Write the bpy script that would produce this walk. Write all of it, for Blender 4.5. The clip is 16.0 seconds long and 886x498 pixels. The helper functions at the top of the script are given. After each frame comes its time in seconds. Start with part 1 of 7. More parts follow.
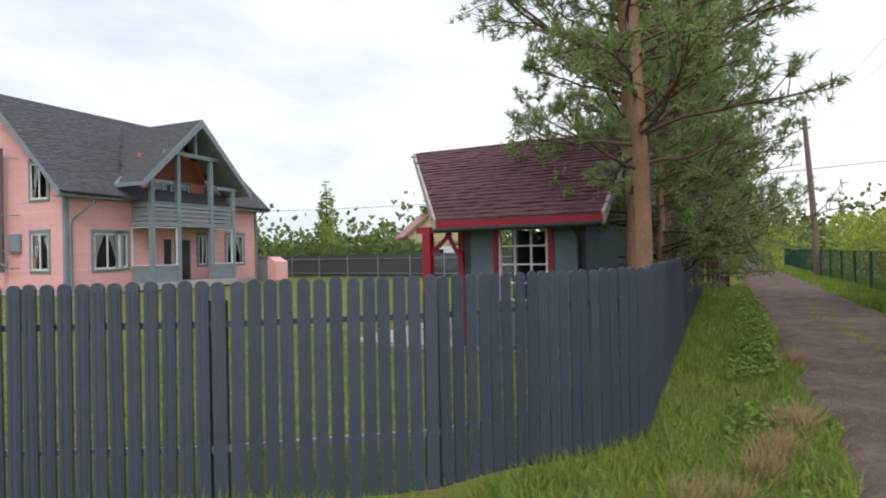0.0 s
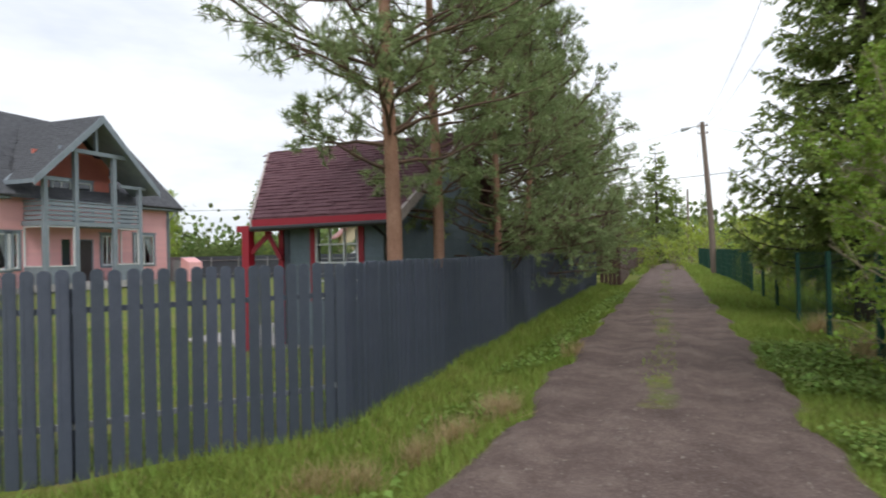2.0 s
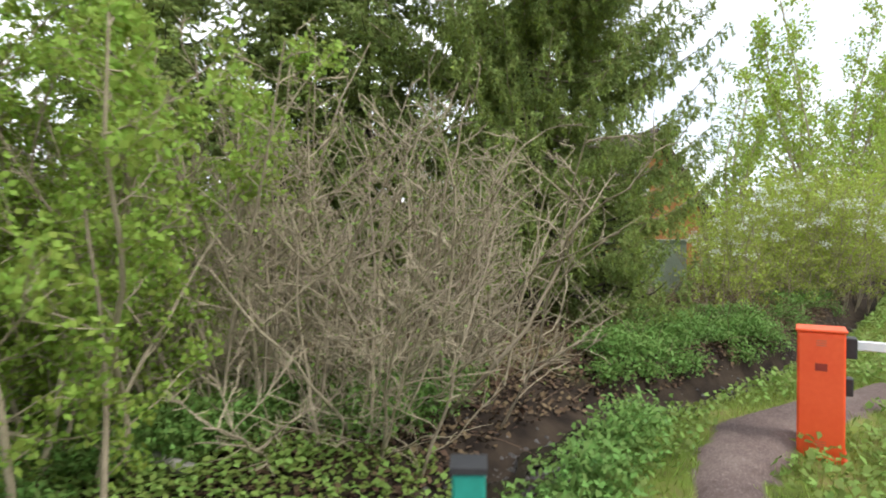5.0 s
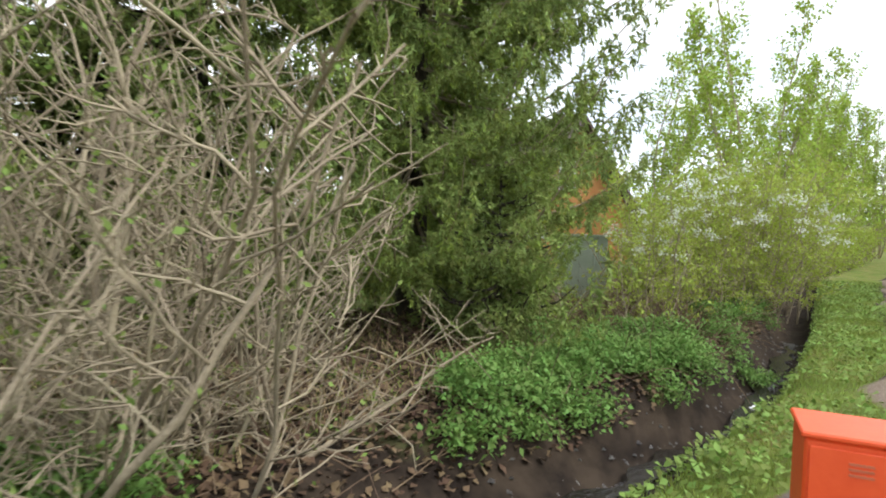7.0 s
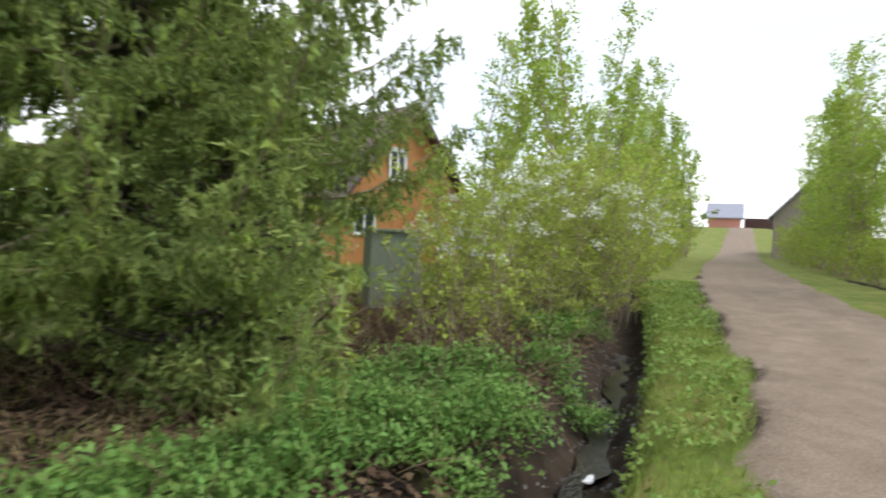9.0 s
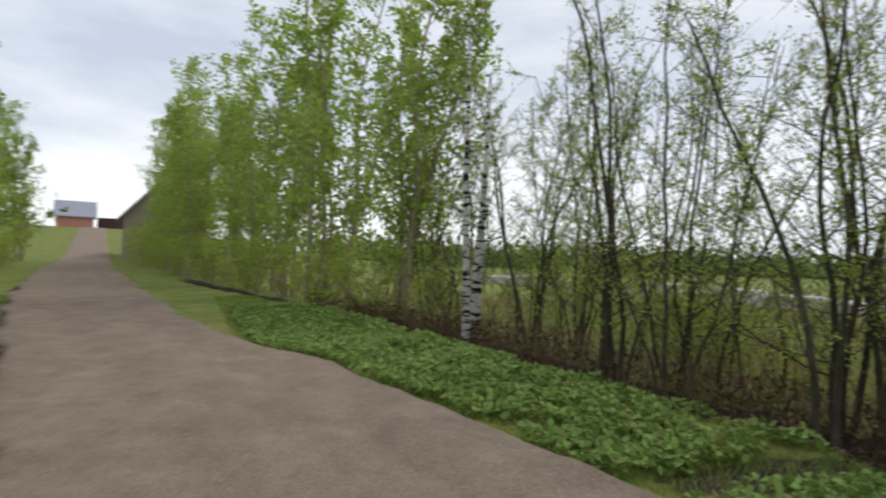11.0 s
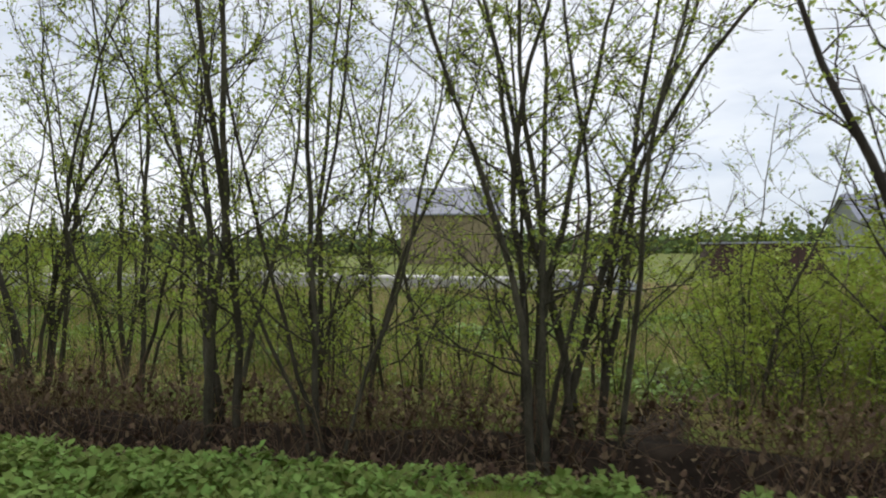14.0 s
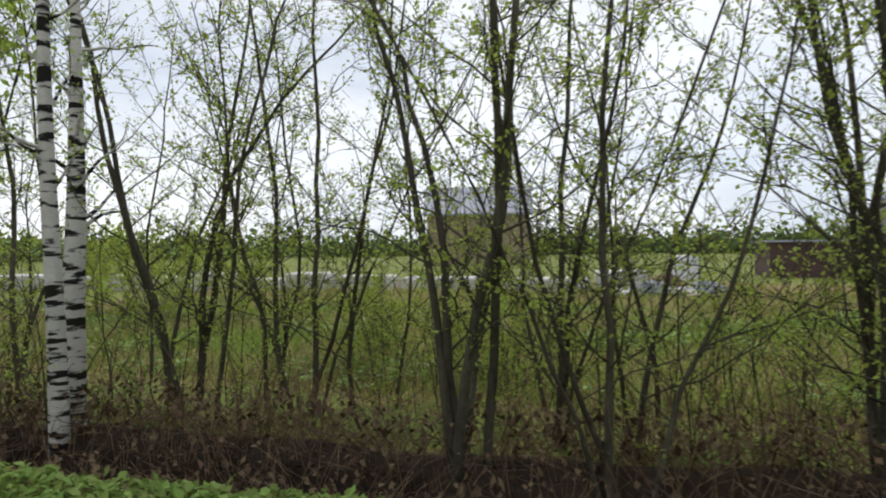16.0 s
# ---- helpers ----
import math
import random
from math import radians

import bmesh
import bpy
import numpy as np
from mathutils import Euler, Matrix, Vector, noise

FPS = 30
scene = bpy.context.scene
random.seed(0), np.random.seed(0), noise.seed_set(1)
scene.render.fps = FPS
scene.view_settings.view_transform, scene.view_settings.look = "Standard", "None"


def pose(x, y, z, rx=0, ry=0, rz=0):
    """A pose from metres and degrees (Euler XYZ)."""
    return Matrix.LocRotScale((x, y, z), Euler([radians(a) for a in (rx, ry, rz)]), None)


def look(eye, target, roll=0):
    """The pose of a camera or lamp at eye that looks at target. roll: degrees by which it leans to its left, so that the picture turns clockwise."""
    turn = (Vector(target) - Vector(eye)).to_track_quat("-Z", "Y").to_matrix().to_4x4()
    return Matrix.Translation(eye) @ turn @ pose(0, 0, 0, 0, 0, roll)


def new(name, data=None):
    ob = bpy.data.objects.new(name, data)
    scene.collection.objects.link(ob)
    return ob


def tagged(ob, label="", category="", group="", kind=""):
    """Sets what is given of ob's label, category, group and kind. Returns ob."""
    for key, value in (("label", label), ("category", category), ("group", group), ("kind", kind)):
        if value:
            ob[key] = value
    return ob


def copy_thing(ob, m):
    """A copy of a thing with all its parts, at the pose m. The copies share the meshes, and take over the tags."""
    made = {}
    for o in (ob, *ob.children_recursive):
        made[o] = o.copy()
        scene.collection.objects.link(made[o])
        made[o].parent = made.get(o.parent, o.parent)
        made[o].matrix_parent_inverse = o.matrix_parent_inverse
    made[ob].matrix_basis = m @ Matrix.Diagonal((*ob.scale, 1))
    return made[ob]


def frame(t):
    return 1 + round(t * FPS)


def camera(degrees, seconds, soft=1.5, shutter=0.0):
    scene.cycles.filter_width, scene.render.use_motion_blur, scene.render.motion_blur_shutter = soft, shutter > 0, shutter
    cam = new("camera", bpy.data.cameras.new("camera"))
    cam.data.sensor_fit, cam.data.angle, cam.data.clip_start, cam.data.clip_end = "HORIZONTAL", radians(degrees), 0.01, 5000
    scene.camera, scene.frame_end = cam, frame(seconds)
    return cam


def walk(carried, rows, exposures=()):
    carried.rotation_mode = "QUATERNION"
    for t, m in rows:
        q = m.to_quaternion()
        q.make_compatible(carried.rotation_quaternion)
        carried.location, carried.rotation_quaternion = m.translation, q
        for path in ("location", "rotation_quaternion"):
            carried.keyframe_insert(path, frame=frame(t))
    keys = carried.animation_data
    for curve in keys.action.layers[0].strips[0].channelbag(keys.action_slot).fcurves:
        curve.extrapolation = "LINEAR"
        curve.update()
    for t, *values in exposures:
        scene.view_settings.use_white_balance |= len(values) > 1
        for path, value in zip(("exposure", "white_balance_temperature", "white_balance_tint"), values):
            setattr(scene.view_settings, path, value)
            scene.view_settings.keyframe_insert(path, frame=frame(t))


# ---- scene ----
EXPOSURES = [(0, 0.1), (2.0, 0.15), (3.0, 0.4), (4.0, 0.7), (5.0, 0.95), (7.5, 0.95), (9.0, 0.78), (10.2, 0.08), (12.5, 0.0), (14, 0.08), (15, 0.2), (16, 0.12)]
cam = camera(74.5, 16.0, soft=1.9, shutter=0.3)
# seconds, eye, target, roll
PATH = [
    (0, (0.299, 0.76, 1.533), (-0.285, 2.673, 1.545), -1.1),
    (0.5, (0.803, 0.915, 1.51), (0.238, 2.833, 1.523), -1.1),
    (1, (1.329, 1.067, 1.514), (0.782, 2.991, 1.525), -1.2),
    (1.5, (1.855, 1.196, 1.501), (1.316, 3.123, 1.513), -1.2),
    (2, (2.456, 1.209, 1.452), (2.023, 3.161, 1.463), -1.2),
    (2.5, (2.987, 1.313, 1.422), (2.876, 3.31, 1.429), -1.1),
    (3, (3.563, 1.258, 1.457), (3.84, 3.239, 1.45), -0.5),
    (3.5, (4.279, 1.308, 1.451), (4.953, 3.191, 1.442), -0.7),
    (4, (5.2, 1.809, 1.423), (6.171, 3.558, 1.408), -0.4),
    (4.5, (5.91, 2.121, 1.427), (6.985, 3.807, 1.393), 0.0),
    (5, (6.641, 2.41, 1.491), (7.784, 4.051, 1.445), -0.3),
    (5.2, (6.91, 2.552, 1.51), (8.062, 4.187, 1.464), -0.3),
    (7.3, (9.396, 3.983, 1.377), (10.721, 5.479, 1.304), 2.1),
    (7.5, (9.643, 4.15, 1.373), (10.972, 5.643, 1.298), 2.2),
    (8, (10.265, 4.495, 1.381), (11.636, 5.95, 1.3), 2.3),
    (8.5, (10.907, 4.753, 1.36), (12.344, 6.142, 1.283), 2.4),
    (9, (11.631, 4.798, 1.345), (13.283, 5.923, 1.288), 2.5),
    (9.5, (12.351, 4.802, 1.381), (14.194, 5.577, 1.341), 2.8),
    (10, (12.968, 4.662, 1.43), (14.949, 4.933, 1.422), 3.1),
    (12.5, (15.027, 3.62, 1.49), (16.021, 1.885, 1.5), 0.1),
    (13, (15.659, 3.463, 1.484), (16.445, 1.624, 1.496), 0.0),
    (13.5, (16.344, 3.313, 1.517), (17.031, 1.434, 1.523), -0.3),
    (14, (17.008, 3.155, 1.555), (17.649, 1.261, 1.547), -0.4),
    (14.5, (17.716, 3.065, 1.55), (18.353, 1.169, 1.541), -0.4),
    (15, (18.411, 2.985, 1.571), (19.039, 1.086, 1.546), -0.4),
    (15.5, (19.14, 2.967, 1.522), (19.767, 1.068, 1.516), -0.3),
    (16, (19.788, 2.857, 1.516), (20.445, 0.968, 1.512), -0.7),
]
walk(cam, [(t, look(eye, target, roll)) for t, eye, target, roll in PATH], EXPOSURES)

# ---------------- world and light ----------------
def overcast_world():
    w = bpy.data.worlds.new("overcast")
    scene.world = w
    w.use_nodes = True
    nt = w.node_tree
    nt.nodes.clear()
    out = nt.nodes.new("ShaderNodeOutputWorld")
    bg = nt.nodes.new("ShaderNodeBackground")
    sky = nt.nodes.new("ShaderNodeTexSky")
    sky.sky_type = "NISHITA"
    sky.sun_disc = False
    sky.sun_elevation = radians(40)
    sky.sun_rotation = radians(20)
    tc = nt.nodes.new("ShaderNodeTexCoord")
    mp = nt.nodes.new("ShaderNodeMapping")
    mp.inputs["Scale"].default_value = (1.0, 1.0, 3.2)
    n1 = nt.nodes.new("ShaderNodeTexNoise")
    n1.inputs["Scale"].default_value = 1.6
    n1.inputs["Detail"].default_value = 6
    n1.inputs["Roughness"].default_value = 0.55
    ramp = nt.nodes.new("ShaderNodeValToRGB")
    ramp.color_ramp.elements[0].position = 0.34
    ramp.color_ramp.elements[0].color = (4.9, 5.45, 6.4, 1)
    ramp.color_ramp.elements[1].position = 0.60
    ramp.color_ramp.elements[1].color = (8.3, 8.5, 8.8, 1)
    mix = nt.nodes.new("ShaderNodeMixRGB")
    mix.inputs[0].default_value = 0.90
    nt.links.new(tc.outputs["Generated"], mp.inputs[0])
    nt.links.new(mp.outputs[0], n1.inputs["Vector"])
    nt.links.new(n1.outputs["Fac"], ramp.inputs[0])
    nt.links.new(sky.outputs[0], mix.inputs[1])
    nt.links.new(ramp.outputs[0], mix.inputs[2])
    nt.links.new(mix.outputs[0], bg.inputs["Color"])
    bg.inputs["Strength"].default_value = 0.125
    nt.links.new(bg.outputs[0], out.inputs[0])


overcast_world()
sun = new("sun", bpy.data.lights.new("sun", "SUN"))
sun.data.energy = 1.5
sun.data.angle = radians(20)
sun.data.color = (1.0, 0.97, 0.92)
sun.matrix_world = look((0, 0, 30), (-10, 22, 0))

# ---------------- materials ----------------
MATS = {}


def rgb(c):
    return (c[0], c[1], c[2], 1.0)


def mat(name, a, b=None, scale=8.0, rough=0.8, bump=0.0, bscale=40.0, metal=0.0, vary=0.0, stretch=None, translucent=0.0, island=0.0, coat=0.0, alpha=None):
    """A node material: two noise scales between colours a and b, fine bump, per-object or per-piece variation."""
    if name in MATS:
        return MATS[name]
    m = bpy.data.materials.new(name)
    m.use_nodes = True
    nt = m.node_tree
    p = nt.nodes["Principled BSDF"]
    b = b or tuple(x * 0.8 for x in a)
    tc = nt.nodes.new("ShaderNodeTexCoord")
    mp = nt.nodes.new("ShaderNodeMapping")
    mp.inputs["Scale"].default_value = stretch or (1, 1, 1)
    nt.links.new(tc.outputs["Object"], mp.inputs[0])
    n1 = nt.nodes.new("ShaderNodeTexNoise")
    n1.inputs["Scale"].default_value = scale
    n1.inputs["Detail"].default_value = 5
    n2 = nt.nodes.new("ShaderNodeTexNoise")
    n2.inputs["Scale"].default_value = scale * 7
    n2.inputs["Detail"].default_value = 3
    nt.links.new(mp.outputs[0], n1.inputs["Vector"])
    nt.links.new(mp.outputs[0], n2.inputs["Vector"])
    add = nt.nodes.new("ShaderNodeMath")
    add.operation = "MULTIPLY_ADD"
    add.inputs[1].default_value = 0.6
    nt.links.new(n1.outputs["Fac"], add.inputs[0])
    sc = nt.nodes.new("ShaderNodeMath")
    sc.operation = "MULTIPLY"
    sc.inputs[1].default_value = 0.4
    nt.links.new(n2.outputs["Fac"], sc.inputs[0])
    nt.links.new(sc.outputs[0], add.inputs[2])
    mr = nt.nodes.new("ShaderNodeMapRange")
    mr.inputs["From Min"].default_value = 0.36
    mr.inputs["From Max"].default_value = 0.64
    nt.links.new(add.outputs[0], mr.inputs["Value"])
    mix = nt.nodes.new("ShaderNodeMixRGB")
    mix.inputs[1].default_value = rgb(a)
    mix.inputs[2].default_value = rgb(b)
    nt.links.new(mr.outputs["Result"], mix.inputs[0])
    col = mix.outputs[0]
    if vary or island:
        hsv = nt.nodes.new("ShaderNodeHueSaturation")
        nt.links.new(col, hsv.inputs["Color"])
        src = nt.nodes.new("ShaderNodeObjectInfo").outputs["Random"] if vary else nt.nodes.new("ShaderNodeNewGeometry").outputs["Random Per Island"]
        amt = vary or island
        for key, k in (("Value", 1.0), ("Hue", 0.06)):
            r = nt.nodes.new("ShaderNodeMapRange")
            mid = 1.0 if key == "Value" else 0.5
            r.inputs["To Min"].default_value = mid - amt * k
            r.inputs["To Max"].default_value = mid + amt * k
            nt.links.new(src, r.inputs["Value"])
            nt.links.new(r.outputs["Result"], hsv.inputs[key])
        col = hsv.outputs[0]
    nt.links.new(col, p.inputs["Base Color"])
    p.inputs["Roughness"].default_value = rough
    p.inputs["Metallic"].default_value = metal
    p.inputs["Coat Weight"].default_value = coat
    if rough > 0.7:
        p.inputs["Specular IOR Level"].default_value = 0.2
    if bump:
        nb = nt.nodes.new("ShaderNodeTexNoise")
        nb.inputs["Scale"].default_value = bscale
        nb.inputs["Detail"].default_value = 4
        nt.links.new(mp.outputs[0], nb.inputs["Vector"])
        bp = nt.nodes.new("ShaderNodeBump")
        bp.inputs["Strength"].default_value = bump
        bp.inputs["Distance"].default_value = 0.02
        nt.links.new(nb.outputs["Fac"], bp.inputs["Height"])
        nt.links.new(bp.outputs[0], p.inputs["Normal"])
    if translucent:
        p.inputs["Specular IOR Level"].default_value = 0.12
        tr = nt.nodes.new("ShaderNodeBsdfTranslucent")
        nt.links.new(col, tr.inputs["Color"])
        ms = nt.nodes.new("ShaderNodeMixShader")
        ms.inputs[0].default_value = translucent
        nt.links.new(p.outputs[0], ms.inputs[1])
        nt.links.new(tr.outputs[0], ms.inputs[2])
        nt.links.new(ms.outputs[0], nt.nodes["Material Output"].inputs["Surface"])
    MATS[name] = m
    return m


def glass_mat(name, tint=(0.03, 0.04, 0.05)):
    """Window glass seen by day: dark room behind, mirror-like gloss."""
    if name in MATS:
        return MATS[name]
    m = bpy.data.materials.new(name)
    m.use_nodes = True
    p = m.node_tree.nodes["Principled BSDF"]
    p.inputs["Base Color"].default_value = rgb(tint)
    p.inputs["Roughness"].default_value = 0.04
    p.inputs["Specular IOR Level"].default_value = 0.9
    MATS[name] = m
    return m


def clear_glass(name):
    if name in MATS:
        return MATS[name]
    m = bpy.data.materials.new(name)
    m.use_nodes = True
    p = m.node_tree.nodes["Principled BSDF"]
    p.inputs["Base Color"].default_value = (1, 1, 1, 1)
    p.inputs["Roughness"].default_value = 0.0
    p.inputs["Transmission Weight"].default_value = 1.0
    p.inputs["IOR"].default_value = 1.02
    MATS[name] = m
    return m


FENCE = mat("fence_paint", (0.056, 0.069, 0.098), (0.074, 0.088, 0.120), 3, 0.55, 0.15, 60, vary=0.10)
FENCE_FAR = mat("far_fence_paint", (0.05, 0.057, 0.075), (0.065, 0.07, 0.09), 3, 0.6)
BROWN_FENCE = mat("brown_fence_paint", (0.060, 0.030, 0.027), (0.085, 0.042, 0.036), 3, 0.7, vary=0.1)
GALV = mat("galvanised_steel", (0.30, 0.31, 0.32), (0.40, 0.41, 0.42), 10, 0.45, metal=0.6)
GREEN_METAL = mat("green_fence_paint", (0.008, 0.048, 0.034), (0.012, 0.07, 0.05), 6, 0.5, vary=0.1)
TEAL = mat("teal_post_paint", (0.010, 0.22, 0.17), (0.014, 0.27, 0.21), 6, 0.45, 0.1, 30)
ORANGE = mat("orange_cabinet_paint", (0.80, 0.085, 0.018), (0.86, 0.11, 0.028), 4, 0.42, 0.05, 60)
WHITE = mat("white_paint", (0.75, 0.76, 0.77), (0.66, 0.67, 0.68), 5, 0.5)
BLACK = mat("black_plastic", (0.015, 0.015, 0.018), (0.03, 0.03, 0.033), 12, 0.5)
CONCRETE = mat("weathered_concrete", (0.34, 0.30, 0.26), (0.44, 0.39, 0.345), 5, 0.9, 0.5, 50, stretch=(1, 1, 0.35))
CONCRETE_L = mat("grey_mortar", (0.50, 0.48, 0.46), (0.38, 0.36, 0.34), 20, 0.9, 0.4, 60)
WOODPOLE = mat("weathered_pole_wood", (0.16, 0.12, 0.10), (0.24, 0.19, 0.16), 6, 0.9, 0.4, 30, stretch=(4, 4, 0.4))
CABLE = mat("cable_black", (0.02, 0.021, 0.025), (0.05, 0.055, 0.065), 5, 0.5)
PINK = mat("pink_board_paint", (0.86, 0.46, 0.465), (0.81, 0.42, 0.425), 2, 0.7, vary=0.04)
BLUEGREY = mat("bluegrey_trim_paint", (0.20, 0.235, 0.27), (0.25, 0.29, 0.33), 3, 0.6, vary=0.05)
GREYROOF = mat("dark_grey_shingle", (0.070, 0.073, 0.082), (0.115, 0.118, 0.128), 5, 0.9, 0.4, 90, vary=0.22)
REDROOF = mat("wine_red_shingle", (0.115, 0.052, 0.064), (0.19, 0.10, 0.112), 5, 0.9, 0.4, 90, vary=0.22)
RED = mat("crimson_paint", (0.36, 0.012, 0.030), (0.30, 0.010, 0.025), 4, 0.5)
COTTWALL = mat("slate_blue_board_paint", (0.13, 0.17, 0.20), (0.17, 0.215, 0.25), 3, 0.7, vary=0.05)
CURTAIN = mat("curtain_cloth", (0.42, 0.45, 0.47), (0.30, 0.33, 0.35), 8, 0.9)
DARKDOOR = mat("dark_door_paint", (0.03, 0.022, 0.022), (0.05, 0.035, 0.032), 6, 0.5)
GLASS = glass_mat("window_glass")
CLEAR = clear_glass("thin_clear_glass")
ROOM_SHADE = mat("painted_room_shade", (0.04, 0.04, 0.045), (0.06, 0.06, 0.065), 3, 0.9)
ORBRICK = mat("orange_brick_siding", (0.42, 0.19, 0.07), (0.50, 0.25, 0.10), 3, 0.8, 0.2, 30, vary=0.08)
BROWNROOF = mat("brown_roof_sheet", (0.06, 0.035, 0.035), (0.10, 0.06, 0.055), 4, 0.7)
BARK_PINE = mat("pine_bark", (0.28, 0.155, 0.105), (0.42, 0.25, 0.175), 9, 0.95, 0.9, 30, stretch=(1, 1, 0.5))
BARK_LIMB = mat("pine_limb_bark", (0.10, 0.075, 0.06), (0.19, 0.12, 0.085), 9, 0.9)
BARK_DARK = mat("dark_bark", (0.042, 0.034, 0.028), (0.085, 0.072, 0.058), 12, 0.95, 0.7, 40, stretch=(1, 1, 0.3))
BARK_GREY = mat("grey_twig_bark", (0.27, 0.225, 0.155), (0.42, 0.355, 0.25), 10, 0.95, 0.4, 50, island=0.15)
BARK_ALDER = mat("alder_bark", (0.045, 0.041, 0.030), (0.12, 0.108, 0.078), 8, 0.95, 0.6, 40, stretch=(1, 1, 0.4), island=0.2)
BARK_WHITE = mat("pale_bark", (0.42, 0.40, 0.36), (0.28, 0.26, 0.23), 5, 0.9, 0.3, 30)
NEEDLE_PINE = mat("pine_needles", (0.27, 0.345, 0.155), (0.36, 0.43, 0.205), 2.5, 0.7, translucent=0.42, island=0.3)
NEEDLE_SPRUCE = mat("spruce_needles", (0.17, 0.225, 0.075), (0.33, 0.40, 0.12), 1.6, 0.7, translucent=0.38, island=0.35)
NEEDLE_TIP = mat("fresh_spruce_growth", (0.28, 0.37, 0.08), (0.38, 0.47, 0.11), 2, 0.7, translucent=0.4, island=0.25)
LEAF_LIME = mat("fresh_green_leaves", (0.25, 0.37, 0.065), (0.34, 0.45, 0.095), 2, 0.6, translucent=0.45, island=0.3)
LEAF_YELLOW = mat("young_yellowgreen_leaves", (0.34, 0.42, 0.075), (0.43, 0.50, 0.11), 1.5, 0.6, translucent=0.45, island=0.3)
LEAF_BIRCH = mat("birch_leaves", (0.29, 0.40, 0.070), (0.38, 0.47, 0.10), 1.0, 0.6, translucent=0.45, island=0.3)
LEAF_HERB = mat("herb_leaves", (0.17, 0.255, 0.06), (0.245, 0.335, 0.085), 1.5, 0.55, translucent=0.3, island=0.35)
LEAF_HOG = mat("broad_herb_leaves", (0.125, 0.225, 0.055), (0.19, 0.315, 0.08), 1.5, 0.5, translucent=0.3, island=0.3)
GRASS = mat("grass_blades", (0.20, 0.285, 0.055), (0.30, 0.36, 0.09), 0.7, 0.6, translucent=0.3, island=0.35)
STRAW = mat("dry_grass", (0.42, 0.31, 0.16), (0.55, 0.43, 0.25), 2, 0.8, translucent=0.2, island=0.2)
BRAMBLE = mat("dead_stems", (0.10, 0.066, 0.045), (0.20, 0.135, 0.09), 3, 0.9, island=0.35)
HEDGE = mat("hedge_leaves", (0.12, 0.175, 0.06), (0.21, 0.27, 0.09), 1.5, 0.6, translucent=0.3, island=0.3)
STALK = mat("dry_brown_stalks", (0.16, 0.105, 0.06), (0.30, 0.20, 0.12), 3, 0.9, island=0.35)
DEADLEAF = mat("dead_leaves", (0.095, 0.062, 0.038), (0.17, 0.115, 0.07), 2, 0.9, island=0.35)
BLOSSOM = mat("white_blossom", (0.72, 0.74, 0.66), (0.62, 0.66, 0.55), 5, 0.7, translucent=0.3)
FAR_GREEN = mat("far_foliage", (0.12, 0.17, 0.06), (0.17, 0.22, 0.075), 0.4, 0.8, translucent=0.2, island=0.3)
STONE = mat("gravel_stone", (0.16, 0.13, 0.12), (0.27, 0.235, 0.21), 8, 0.9, island=0.35)

# ---------------- mesh helpers ----------------


def quick_mesh(name, verts, faces, materials, index=None, smooth=False):
    verts = np.asarray(verts, dtype=np.float32)
    faces = np.asarray(faces, dtype=np.int32)
    n, k = faces.shape
    me = bpy.data.meshes.new(name)
    me.vertices.add(len(verts))
    me.vertices.foreach_set("co", verts.ravel())
    me.loops.add(n * k)
    me.loops.foreach_set("vertex_index", faces.ravel())
    me.polygons.add(n)
    me.polygons.foreach_set("loop_start", np.arange(0, n * k, k, dtype=np.int32))
    me.polygons.foreach_set("loop_total", np.full(n, k, dtype=np.int32))
    for m in materials if isinstance(materials, (list, tuple)) else [materials]:
        me.materials.append(m)
    if index is not None:
        me.polygons.foreach_set("material_index", np.asarray(index, dtype=np.int32))
    if smooth:
        me.polygons.foreach_set("use_smooth", np.ones(n, dtype=bool))
    me.update(calc_edges=True)
    me.validate()
    return me


def part(name, bm, material=None, parent=None, label="", kind="", smooth=False):
    """One bmesh (or ready mesh) as one mesh object under a thing or part."""
    if isinstance(bm, bmesh.types.BMesh):
        me = bpy.data.meshes.new(name)
        bm.to_mesh(me)
        bm.free()
        me.materials.append(material)
        if smooth:
            for f in me.polygons:
                f.use_smooth = True
    else:
        me = bm
    ob = new(name, me)
    if parent is not None:
        ob.parent = parent
    return tagged(ob, label, kind=kind)


def thing(name, label, category, group="", at=None):
    e = new(name)
    e.empty_display_size = 0.2
    if at is not None:
        e.matrix_world = at
    return tagged(e, label, category, group)


def box(bm, x0, x1, y0, y1, z0, z1, bevel=0.0):
    """Adds a box to a bmesh."""
    m = Matrix.Translation(((x0 + x1) / 2, (y0 + y1) / 2, (z0 + z1) / 2)) @ Matrix.Diagonal((abs(x1 - x0), abs(y1 - y0), abs(z1 - z0), 1))
    r = bmesh.ops.create_cube(bm, size=1, matrix=m)
    if bevel:
        edges = {e for v in r["verts"] for e in v.link_edges}
        bmesh.ops.bevel(bm, geom=list(edges), offset=bevel, segments=1, affect="EDGES")
    return bm


def boxes(*rows, bevel=0.0):
    bm = bmesh.new()
    for r in rows:
        box(bm, *r, bevel=bevel)
    return bm


def beam(bm, a, b, w, h):
    """A squared bar from a to b, w wide and h high."""
    a, b = Vector(a), Vector(b)
    d = b - a
    q = d.to_track_quat("Y", "Z").to_matrix().to_4x4()
    m = Matrix.Translation((a + b) / 2) @ q @ Matrix.Diagonal((w, d.length, h, 1))
    bmesh.ops.create_cube(bm, size=1, matrix=m)
    return bm


